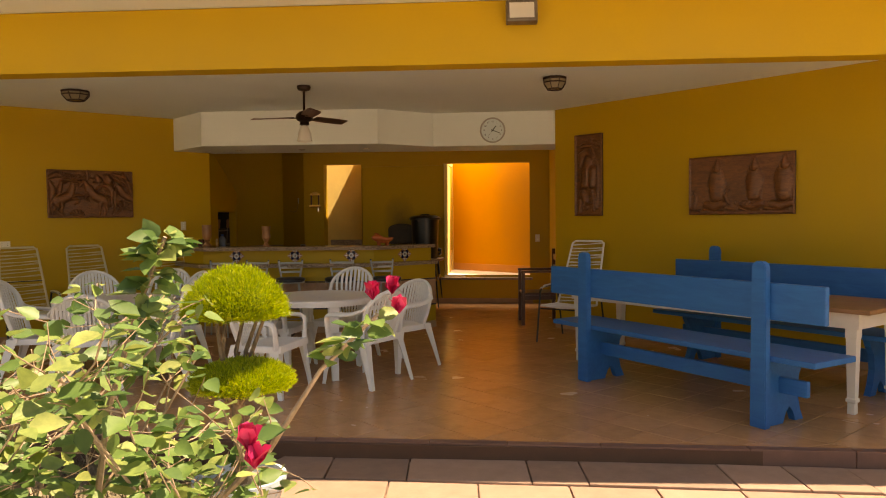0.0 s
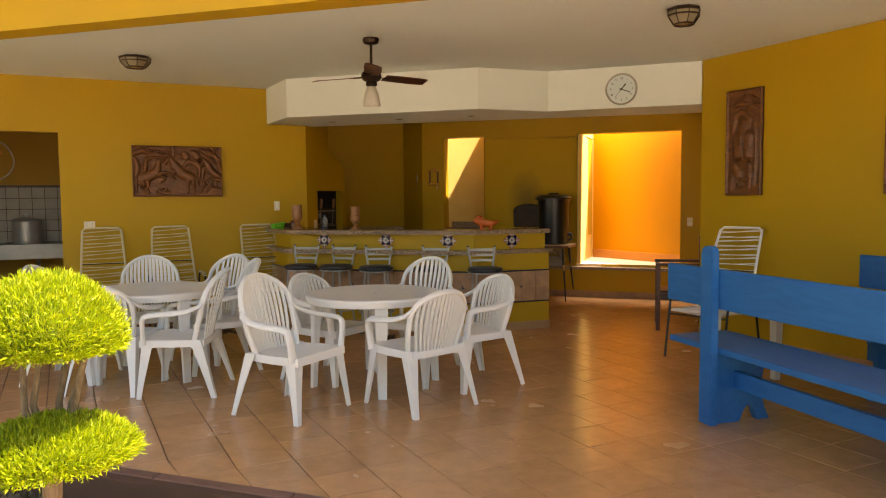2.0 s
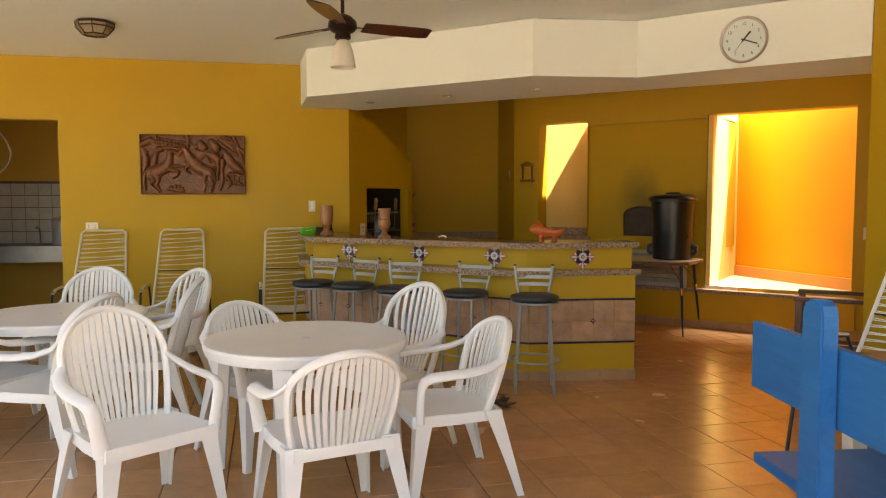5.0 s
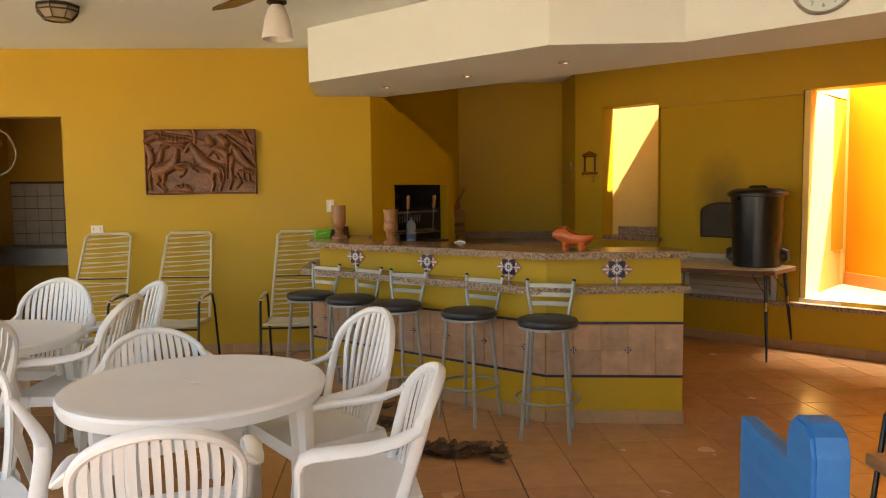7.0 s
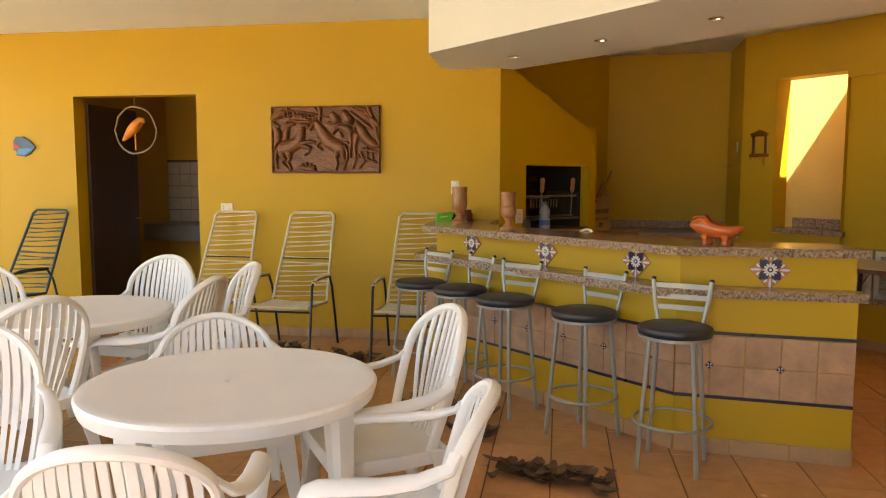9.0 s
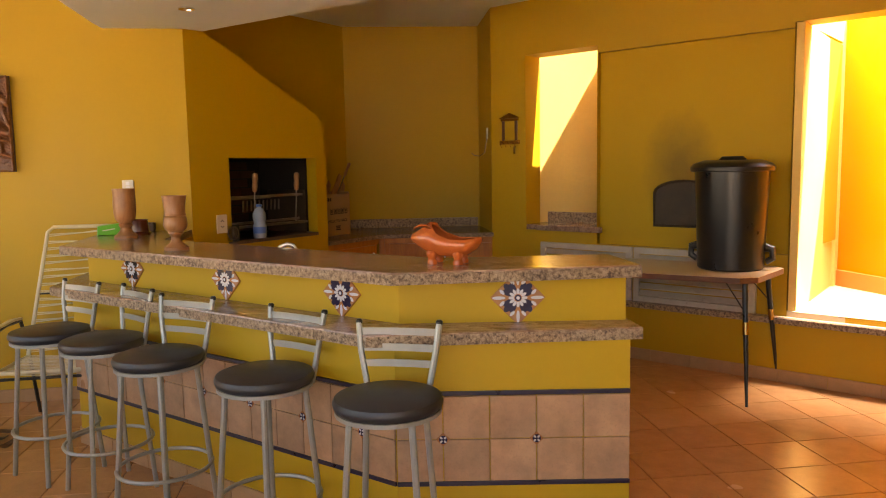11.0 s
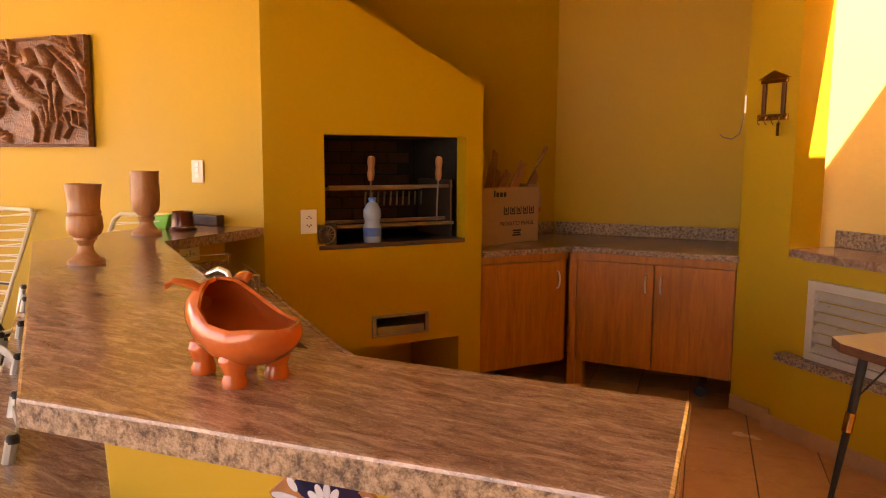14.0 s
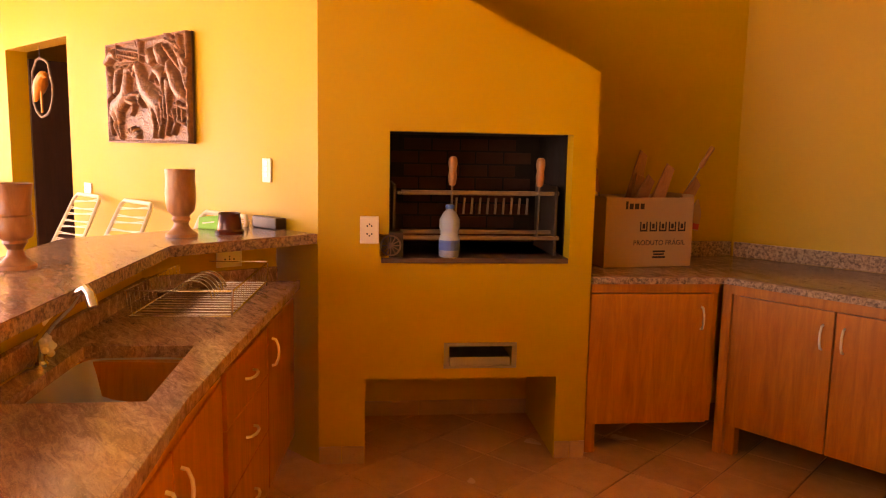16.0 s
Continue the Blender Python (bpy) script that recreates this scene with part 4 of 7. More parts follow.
def plate(name, m, w, h, label, rockers, holes):
    p = thing(name, m, label, "switch" if rockers else "socket")
    bm = bmesh.new()
    box(bm, -w / 2, w / 2, -0.009, 0.0, -h / 2, h / 2, bevel=0.003)
    part("cover", bm, M["ivory"], p)
    for k in range(rockers):
        bm = bmesh.new()
        box(bm, -0.012, 0.012, -0.013, -0.009, -h * 0.28 + k * 0.028, -h * 0.28 + k * 0.028 + 0.022, bevel=0.002)
        part("rocker", bm, M["plastic"], p)
    for hx, hz in holes:
        bm = bmesh.new()
        lathe(bm, [(0.004, 0), (0.004, 0.001)], 8)
        bmesh.ops.transform(bm, matrix=pose(hx, -0.0095, hz, 90), verts=bm.verts)
        part("hole", bm, M["black"], p)
    return p


PINS = ((-0.01, 0.018), (0.01, 0.018), (0, 0.026), (-0.01, -0.018), (0.01, -0.018), (0, -0.026))


def on_left(x, y, z):
    return Matrix.Translation((x + 0.002 * V.x, y + 0.002 * V.y, z)) @ Matrix.Rotation(math.atan2(U.y, U.x), 4, "Z")


def on_right(x, y, z):
    return Matrix.Translation((x - 0.0015, y - 0.0013, z)) @ Matrix.Rotation(math.atan2(-0.748, 0.664), 4, "Z")


plate("light_switch", on_left(-3.545, 10.535, 1.37), 0.07, 0.115, "white light switch plate on the yellow wall", 3, ())
plate("wall_socket", on_left(-5.163, 9.135, 1.18), 0.115, 0.075, "white double socket on the yellow wall", 0, ((-0.03, 0.01), (-0.03, -0.01), (0.03, 0.01), (0.03, -0.01)))
plate("wall_socket", pose(hx1 + 0.001, 11.022, 1.116, 0, 0, 90), 0.085, 0.125, "ivory double socket beside the barbecue", 0, PINS)
plate("wall_socket", pose(-3.163, 10.408, 0.992, 0, 0, 120.5), 0.115, 0.07, "ivory socket under the bar top", 0, ((-0.02, 0), (0, 0), (0.02, 0), (0, 0.012)))
plate("wall_socket", pose(-2.13, 10.070, 0.992, 0, 0, 180), 0.115, 0.07, "ivory socket above the sink worktop", 0, ((-0.02, 0), (0, 0), (0.02, 0), (0, 0.012)))
plate("light_switch", along(back(-2), back(1.7)) @ pose(3.575, -0.002, 1.09), 0.075, 0.12, "ivory switch beside the wide opening", 1, ())

# ---- bar stools ----
def stool(m):
    s = thing("bar_stool", m, "grey steel bar stool with a round black vinyl seat", "stool", "stools at the bar")
    bm = bmesh.new()
    lathe(bm, [(0.02, 0.678), (0.17, 0.678), (0.182, 0.690), (0.185, 0.703), (0.178, 0.718), (0.15, 0.727), (0.0, 0.730)], 32)
    part("seat", bm, M["vinyl"], s, "black vinyl cushion", smooth=True)
    bm = bmesh.new()
    lathe(bm, [(0.172, 0.664), (0.178, 0.664), (0.178, 0.678), (0.172, 0.678)], 32)
    part("seat_ring", bm, M["greypaint"], s)
    for k in range(4):
        a = radians(45 + 90 * k)
        bm = bmesh.new()
        tube(bm, [(0.145 * math.cos(a), 0.145 * math.sin(a), 0.670), (0.205 * math.cos(a), 0.205 * math.sin(a), 0.0)], 0.0115, 8)
        part("leg", bm, M["greypaint"], s, smooth=True)
    bm = bmesh.new()
    tube(bm, [(0.192 * math.cos(t), 0.192 * math.sin(t), 0.235) for t in (2 * math.pi * j / 32 for j in range(32))], 0.0085, 6, closed=True)
    part("foot_ring", bm, M["greypaint"], s, smooth=True)
    for sx in (-1, 1):
        bm = bmesh.new()
        tube(bm, [(sx * 0.105, 0.140, 0.66), (sx * 0.118, 0.152, 0.74), (sx * 0.135, 0.160, 0.83), (sx * 0.145, 0.178, 0.925)], 0.0115, 8)
        p = part("back_post", bm, M["greypaint"], s, smooth=True)
        bm = bmesh.new()
        lathe(bm, [(0.0125, 0), (0.0125, 0.012), (0.008, 0.017)], 10, (sx * 0.145, 0.180, 0.922))
        part("end_cap", bm, M["black"], p, "black plastic plug", smooth=True)
    for z, w, y in ((0.895, 0.142, 0.171), (0.84, 0.137, 0.161), (0.785, 0.127, 0.155)):
        bm = bmesh.new()
        n = 10
        rows = []
        for k in range(n + 1):
            u = -1 + 2 * k / n
            c = Vector((u * w, y + 0.012 * (1 - u * u), z))
            rows.append([bm.verts.new(c + Vector(d)) for d in ((0, -0.002, -0.013), (0, -0.002, 0.013), (0, 0.002, 0.013), (0, 0.002, -0.013))])
        for a, b in zip(rows, rows[1:]):
            for j in range(4):
                bm.faces.new((a[j], a[(j + 1) % 4], b[(j + 1) % 4], b[j]))
        bm.faces.new(rows[0])
        bm.faces.new(rows[-1])
        part("back_slat", bm, M["greypaint"], s, smooth=True)
    return s


first_stool = stool(pose(-0.672, 9.565, 0, 0, 0, 24))
for x, y, r in ((-1.25, 9.555, 0), (-1.86, 9.53, 10), (-2.345, 9.575, -8), (-2.76, 9.555, 2)):
    copy_thing(first_stool, pose(x, y, 0, 0, 0, r))


# ---- string chairs ----
def string_chair(m, label, frame_mat, cord_mat, leg_mat):
    """Reclined chair, front towards -y; its top leans at y = 0."""
    c = thing("string_chair", m, label, "chair", "string chairs along the walls")
    w0, w1 = 0.20, 0.245
    top, bend, front = Vector((0, -0.035, 1.14)), Vector((0, -0.40, 0.40)), Vector((0, -0.86, 0.42))
    bm = bmesh.new()
    line = [Vector((-w1, front.y, front.z)), Vector((-w1, bend.y, bend.z))]
    line += [Vector((-w1, bend.y, bend.z)).lerp(Vector((-w0, top.y, top.z)), f) for f in (0.1, 0.5, 0.96)]
    line += [Vector((-w0 + 0.03, top.y, top.z)), Vector((w0 - 0.03, top.y, top.z))]
    line += [Vector((w1, bend.y, bend.z)).lerp(Vector((w0, top.y, top.z)), f) for f in (0.96, 0.5, 0.1)]
    line += [Vector((w1, bend.y, bend.z)), Vector((w1, front.y, front.z))]
    tube(bm, line, 0.0125, 8, closed=True)
    part("frame", bm, frame_mat, c, smooth=True)
    rnd = random.Random(4)
    n = 17
    for k in range(n):
        f0, f1 = 0.03 + 0.95 * k / n, 0.03 + 0.95 * (k + (0.55 if k % 2 else 0.95)) / n
        if k in (7, 8):
            f1 = f0
        a = Vector((-w1, bend.y, bend.z)).lerp(Vector((-w0, top.y, top.z)), f0)
        b = Vector((w1, bend.y, bend.z)).lerp(Vector((w0, top.y, top.z)), min(0.99, f1))
        for q in (0, 1):
            bm = bmesh.new()
            aa = a + Vector((0, 0, 0.013 * q))
            bb = b + Vector((0, 0, -0.013 * q + 0.004 * rnd.random()))
            tube(bm, [aa + Vector((-0.01, 0.004, 0)), aa.lerp(bb, 0.5) + Vector((0, 0.012, -0.004)), bb + Vector((0.01, 0.004, 0))], 0.0036, 5)
            part("cord", bm, cord_mat, c)
    bm = bmesh.new()
    a = Vector((-w1, bend.y, bend.z)).lerp(Vector((-w0, top.y, top.z)), 0.47)
    tube(bm, [a, Vector((-a.x, a.y, a.z))], 0.006, 6)
    part("cross_bar", bm, leg_mat, c)
    for k in range(14):
        y = bend.y - 0.02 - 0.42 * k / 13
        bm = bmesh.new()
        tube(bm, [(-w1, y, 0.41), (0, y - 0.008, 0.395), (w1, y - 0.015, 0.41)], 0.0036, 5)
        part("cord", bm, cord_mat, c)
    for sx in (-1, 1):
        x = sx * (w1 + 0.028)
        bm = bmesh.new()
        tube(bm, [(x, -0.93, 0), (x, -0.86, 0.40), (x, -0.83, 0.58), (x, -0.79, 0.62), (x, -0.60, 0.63), (x, -0.40, 0.62)], 0.011, 8)
        part("front_leg", bm, leg_mat, c, smooth=True)
        bm = bmesh.new()
        tube(bm, [(x, -0.40, 0.62), (x, -0.34, 0.52), (x, -0.28, 0.30), (x, -0.20, 0.0)], 0.011, 8)
        part("back_leg", bm, leg_mat, c, smooth=True)
        bm = bmesh.new()
        tube(bm, [(x, -0.81, 0.612), (x, -0.70, 0.640), (x, -0.52, 0.642), (x, -0.40, 0.630)], 0.016, 8, flat=0.6)
        part("armrest", bm, cord_mat, c, smooth=True)
    bm = bmesh.new()
    tube(bm, [(-w1 - 0.028, -0.86, 0.385), (w1 + 0.028, -0.86, 0.385)], 0.009, 6)
    part("stretcher", bm, leg_mat, c)
    return c


M["green_dark"] = coat("dark_green_plastic", (0.012, 0.05, 0.06), 0.4, 0, 8, 120, 0.1)
SC = "reclined garden chair strung with cream plastic cord on black legs"
ANG = math.degrees(math.atan2(U.y, U.x))
sc = string_chair(pose(-5.055, 9.20, 0, 0, 0, ANG), SC, M["warmwhite"], M["warmwhite"], M["black"])
copy_thing(sc, pose(-4.50, 9.675, 0, 0, 0, ANG))
copy_thing(sc, pose(-3.73, 10.325, 0, 0, 0, ANG + 3))
string_chair(pose(1.835, 9.595, 0, 0, 0, -32), "reclined garden chair strung with white cord by the yellow wall", M["plastic"], M["plastic"], M["black"])
string_chair(pose(-6.47, 7.95, 0, 0, 0, ANG - 6), "dark green garden chair strung with green cord", M["green_dark"], M["green_dark"], M["green_dark"])

# wooden armchair by the end of the wall
M["redwood"] = wood("reddish_dark_wood", (0.055, 0.017, 0.008), (0.13, 0.045, 0.02), 0.35, (4, 4, 1), 5)
ac = thing("wooden_armchair", pose(1.32, 10.56, 0, 0, 0, 270), "dark reddish wooden armchair", "chair")
for sx in (-1, 1):
    for y0, z1 in ((-0.24, 0.70), (0.23, 1.0)):
        bm = bmesh.new()
        box(bm, sx * 0.26 - 0.022, sx * 0.26 + 0.022, y0 - 0.022, y0 + 0.022, 0, z1, bevel=0.004)
        part("leg", bm, M["redwood"], ac)
    bm = bmesh.new()
    box(bm, sx * 0.26 - 0.032, sx * 0.26 + 0.032, -0.27, 0.206, 0.701, 0.73, bevel=0.006)
    part("armrest", bm, M["redwood"], ac)
    bm = bmesh.new()
    box(bm, sx * 0.26 - 0.012, sx * 0.26 + 0.012, -0.22, 0.21, 0.34, 0.40, bevel=0.003)
    part("side_rail", bm, M["redwood"], ac)
bm = bmesh.new()
box(bm, -0.236, 0.236, -0.25, 0.21, 0.401, 0.43, bevel=0.006)
part("seat", bm, M["redwood"], ac)
for k in range(3):
    bm = bmesh.new()
    box(bm, -0.237, 0.237, 0.222, 0.240, 0.55 + 0.15 * k, 0.63 + 0.15 * k, bevel=0.004)
    part("back_slat", bm, M["redwood"], ac)


# ---- blue benches and the long table ----
def bench(m, label):
    """Length along +x from 0, seat towards +y."""
    b = thing("blue_bench", m, label, "bench", "blue benches")
    for x0 in (0.36, 2.10):
        bm = bmesh.new()
        prof = [(-0.055, 0), (0.055, 0), (0.055, 1.085), (0.045, 1.115), (0.02, 1.13), (-0.02, 1.13), (-0.045, 1.115), (-0.055, 1.085)]
        prof = [(x * (1.12 if z < 0.01 else 1), z) for x, z in prof]
        slab(bm, prof, -0.028, 0.028, m=Matrix(((1, 0, 0, x0 + 0.09), (0, 0, 1, 0.0), (0, 1, 0, 0), (0, 0, 0, 1))))
        es = [e for e in bm.edges if e.is_manifold and e.calc_face_angle(0) > 1.2]
        bmesh.ops.bevel(bm, geom=es, offset=0.006, segments=2, affect="EDGES")
        part("post", bm, M["blue"], b)
        # scrolled support under the seat
        bm = bmesh.new()
        prof = [(0.03, 0.45), (0.47, 0.45), (0.45, 0.40), (0.40, 0.33), (0.38, 0.20), (0.41, 0.08), (0.45, 0.0), (0.36, 0.0), (0.33, 0.07), (0.29, 0.11), (0.25, 0.07), (0.22, 0.0), (0.03, 0.0)]
        slab(bm, prof, -0.025, 0.025, m=Matrix(((0, 0, 1, x0 + 0.09), (1, 0, 0, 0), (0, 1, 0, 0), (0, 0, 0, 1))))
        part("support", bm, M["blue"], b)
    bm = bmesh.new()
    box(bm, -0.045, 2.63, 0.03, 0.07, 0.735, 0.985, bevel=0.010)
    part("back_board", bm, M["blue"], b)
    bm = bmesh.new()
    box(bm, -0.02, 2.56, 0.035, 0.50, 0.451, 0.492, bevel=0.008)
    part("seat_board", bm, M["blue"], b)
    bm = bmesh.new()
    box(bm, 0.20, 2.42, 0.17, 0.21, 0.22, 0.33, bevel=0.006)
    part("stretcher", bm, M["blue"], b)
    return b


bdir = math.degrees(math.atan2(-0.845, 0.534))
first_bench = bench(pose(1.07, 7.31, 0, 0, 0, bdir), "bright blue painted wooden bench with a plank back")
tagged(copy_thing(first_bench, pose(4.05, 6.19, 0, 0, 0, bdir + 182)), "bright blue painted wooden bench against the yellow wall")
M["tabletop"] = wood("worn_brown_tabletop", (0.20, 0.10, 0.045), (0.36, 0.20, 0.10), 0.45, (1, 8, 8), 4)
M["whitepaint"] = coat("white_gloss_paint", (0.72, 0.69, 0.62), 0.4, 0, 5, 90, 0.06, 0.05, dirt=(0.45, 0.38, 0.28), dirt_at=0.72)
lt = thing("long_table", pose(1.40, 7.86, 0, 0, 0, math.degrees(math.atan2(-2.09, 1.61))), "long wooden table with white turned legs and a brown top", "table")
bm = bmesh.new()
box(bm, -0.16, 2.80, -0.08, 0.80, 0.735, 0.768, bevel=0.008)
part("tabletop", bm, M["tabletop"], lt)
bm = bmesh.new()
for x0, x1, y0, y1 in ((-0.06, 2.70, -0.02, 0.0), (-0.06, 2.70, 0.70, 0.72), (-0.06, -0.04, 0.0, 0.70), (2.68, 2.70, 0.0, 0.70)):
    box(bm, x0, x1, y0, y1, 0.62, 0.734)
part("apron", bm, M["whitepaint"], lt)
for x in (0.0, 2.64):
    for y in (0.035, 0.66):
        bm = bmesh.new()
        rings = []
        for z, w in ((0.734, 0.04), (0.56, 0.04), (0.54, 0.036), (0.12, 0.027), (0.11, 0.034), (0.09, 0.034), (0.08, 0.024), (0.0, 0.026)):
            rings.append([bm.verts.new((x + sx * w, y + sy * w, z)) for sx, sy in ((-1, -1), (1, -1), (1, 1), (-1, 1))])
        for a, b in zip(rings, rings[1:]):
            for j in range(4):
                bm.faces.new((a[j], a[(j + 1) % 4], b[(j + 1) % 4], b[j]))
        bm.faces.new(rings[0])
        bm.faces.new(rings[-1])
        part("leg", bm, M["whitepaint"], lt)

# ---- ceiling fan, lamps, clock ----
M["bronze"] = coat("dark_bronze", (0.045, 0.028, 0.02), 0.4, 0.8, 6, 90, 0.2, 0.05)
M["frosted"] = coat("frosted_glass", (0.80, 0.76, 0.68), 0.35, 0, 4, 60, 0.03, 0.02)
M["frosted"].node_tree.nodes["Principled BSDF"].inputs["Transmission Weight"].default_value = 0.35
M["blade"] = wood("mahogany_blade", (0.055, 0.015, 0.008), (0.13, 0.04, 0.018), 0.3, (1, 8, 8), 5)
fan = thing("ceiling_fan", pose(-1.365, 8.13, CEIL), "dark ceiling fan with wooden blades and one glass shade", "ceiling fan")
bm = bmesh.new()
lathe(bm, [(0.068, 0), (0.072, -0.02), (0.060, -0.045), (0.025, -0.055)], 24)
part("canopy", bm, M["bronze"], fan, smooth=True)
bm = bmesh.new()
tube(bm, [(0, 0, -0.05), (0, 0, -0.27)], 0.012, 10)
part("rod", bm, M["bronze"], fan, smooth=True)
bm = bmesh.new()
lathe(bm, [(0.02, -0.255), (0.055, -0.27), (0.085, -0.30), (0.09, -0.335), (0.07, -0.36), (0.045, -0.37), (0.05, -0.40), (0.03, -0.41)], 28)
part("motor", bm, M["bronze"], fan, smooth=True)
for ang in (52, 172, 292):
    bm = bmesh.new()
    n = 10
    rows = []
    for k in range(n + 1):
        r = 0.13 + 0.44 * k / n
        w = 0.045 + 0.028 * math.sin(math.pi * min(1, (k + 1.5) / (n + 1)) * 0.75)
        if k == n:
            w *= 0.7
        rows.append([bm.verts.new((r, sy * w, sz * 0.003 - sy * 0.014)) for sy, sz in ((-1, -1), (1, -1), (1, 1), (-1, 1))])
    for a, b in zip(rows, rows[1:]):
        for j in range(4):
            bm.faces.new((a[j], a[(j + 1) % 4], b[(j + 1) % 4], b[j]))
    bm.faces.new(rows[0])
    bm.faces.new(rows[-1])
    bmesh.ops.transform(bm, matrix=pose(0, 0, -0.325, 0, 0, ang), verts=bm.verts)
    bl = part("blade", bm, M["blade"], fan)
    bm = bmesh.new()
    box(bm, 0.06, 0.18, -0.016, 0.016, -0.006, -0.001, pose(0, 0, -0.325, 6, 0, ang), 0.002)
    part("blade_iron", bm, M["bronze"], bl)
bm = bmesh.new()
lathe(bm, [(0.028, -0.41), (0.045, -0.43), (0.062, -0.48), (0.07, -0.53), (0.078, -0.575), (0.074, -0.575), (0.064, -0.53), (0.04, -0.44), (0.02, -0.42)], 28, cap=False)
part("shade", bm, M["frosted"], fan, "frosted tulip glass shade", smooth=True)


def ceiling_lamp(m):
    t = thing("ceiling_lamp", m, "bronze framed octagonal glass ceiling lamp", "lamp", "ceiling lamps")
    bm = bmesh.new()
    lathe(bm, [(0.15, 0), (0.175, -0.008), (0.175, -0.02), (0.165, -0.022)], 8)
    part("base", bm, M["bronze"], t)
    bm = bmesh.new()
    lathe(bm, [(0.163, -0.022), (0.163, -0.042), (0.105, -0.088), (0.0, -0.09)], 8)
    part("glass", bm, M["lampglass"], t)
    for k in range(8):
        a = 2 * math.pi * k / 8
        bm = bmesh.new()
        tube(bm, [(r * math.cos(a), r * math.sin(a), z) for r, z in ((0.166, -0.02), (0.166, -0.043), (0.107, -0.091))], 0.005, 6)
        part("rib", bm, M["bronze"], t)
    bm = bmesh.new()
    for r, z in ((0.166, -0.043), (0.107, -0.091)):
        tube(bm, [(r * math.cos(2 * math.pi * k / 8), r * math.sin(2 * math.pi * k / 8), z) for k in range(8)], 0.0055, 6, closed=True)
    part("rings", bm, M["bronze"], t)
    return t


M["lampglass"] = coat("amber_lamp_glass", (0.55, 0.48, 0.34), 0.12, 0, 5, 50, 0.1, 0.1)
M["lampglass"].node_tree.nodes["Principled BSDF"].inputs["Transmission Weight"].default_value = 0.5
LAMP = Matrix.Diagonal((0.84, 0.84, 1.15, 1))
first_lamp = ceiling_lamp(pose(-3.79, 8.22, CEIL) @ LAMP)
copy_thing(first_lamp, pose(1.18, 7.84, CEIL, 0, 0, 15) @ LAMP)
for x, y in ((-2.73, 10.43), (-1.865, 10.40), (-0.995, 10.37)):
    t = thing("downlight", pose(x, y, DROP - 0.0005), "small round recessed downlight in the soffit", "lamp", "downlights")
    bm = bmesh.new()
    lathe(bm, [(0.045, -0.001), (0.045, -0.008), (0.03, -0.010), (0.028, -0.002)], 20, cap=False)
    part("ring", bm, M["chrome"], t, smooth=True)
    bm = bmesh.new()
    lathe(bm, [(0.028, -0.002), (0.0, -0.004)], 16)
    part("bulb", bm, M["frosted"], t)

M["clockface"] = coat("clock_face", (0.60, 0.70, 0.71), 0.35, 0, 3, 40, 0.02, 0)
M["silver"] = coat("silver_plastic", (0.45, 0.44, 0.40), 0.35, 0.6, 5, 90, 0.05, 0.03)
clk = thing("wall_clock", along((-0.10, 10.245), (1.48, 10.11)) @ pose(0.785, -0.0015, 2.577, 90), "round white wall clock with a silver rim", "clock")
bm = bmesh.new()
lathe(bm, [(0.150, 0.001), (0.163, 0.006), (0.166, 0.022), (0.158, 0.032), (0.148, 0.028), (0.145, 0.018)], 48, cap=False)
part("rim", bm, M["silver"], clk, smooth=True)
bm = bmesh.new()
lathe(bm, [(0.147, 0.002), (0.147, 0.016), (0.0, 0.016)], 48)
part("face", bm, M["clockface"], clk)


def lettering(name, text, size, m, material, parent, align="CENTER"):
    cu = bpy.data.curves.new(name, "FONT")
    cu.body, cu.size, cu.align_x, cu.align_y, cu.extrude = text, size, align, "CENTER", 0.0004
    tmp = bpy.data.objects.new(name, cu)
    scene.collection.objects.link(tmp)
    me = bpy.data.meshes.new_from_object(tmp.evaluated_get(bpy.context.evaluated_depsgraph_get()))
    bpy.data.objects.remove(tmp)
    me.materials.append(material)
    ob = new(name, me)
    ob.parent = parent
    ob.matrix_basis = m
    return ob


for k in range(1, 13):
    a = radians(90 - 30 * k)
    lettering("numeral", str(k), 0.032, pose(0.113 * math.cos(a), 0.113 * math.sin(a), 0.0166), M["black"], clk)
for k, (ang, ln, w) in enumerate(((50, 0.075, 0.006), (-22, 0.105, 0.0045), (233, 0.11, 0.0015))):
    bm = bmesh.new()
    slab(bm, [(-0.02, -w), (ln * 0.9, -w), (ln, 0), (ln * 0.9, w), (-0.02, w)], 0.0185 + 0.001 * k, 0.0192 + 0.001 * k, m=pose(0, 0, 0, 0, 0, ang))
    part(("hour_hand", "minute_hand", "second_hand")[k], bm, M["black"], clk)

fl = thing("floodlight", pose(0.69, 6.018, 2.925, 0, 0, -2), "small aluminium halogen floodlight on the beam", "floodlight")
bm = bmesh.new()
box(bm, -0.115, 0.115, -0.09, -0.02, -0.085, 0.085, pose(0, -0.02, 0, -14), 0.012)
part("housing", bm, M["iron_rod"], fl)
bm = bmesh.new()
box(bm, -0.09, 0.09, -0.094, -0.0905, -0.06, 0.06, pose(0, -0.02, 0, -14), 0.001)
part("glass", bm, M["frosted"], fl)
bm = bmesh.new()
box(bm, -0.02, 0.02, -0.05, -0.001, -0.02, 0.02)
part("bracket", bm, M["bronze"], fl)


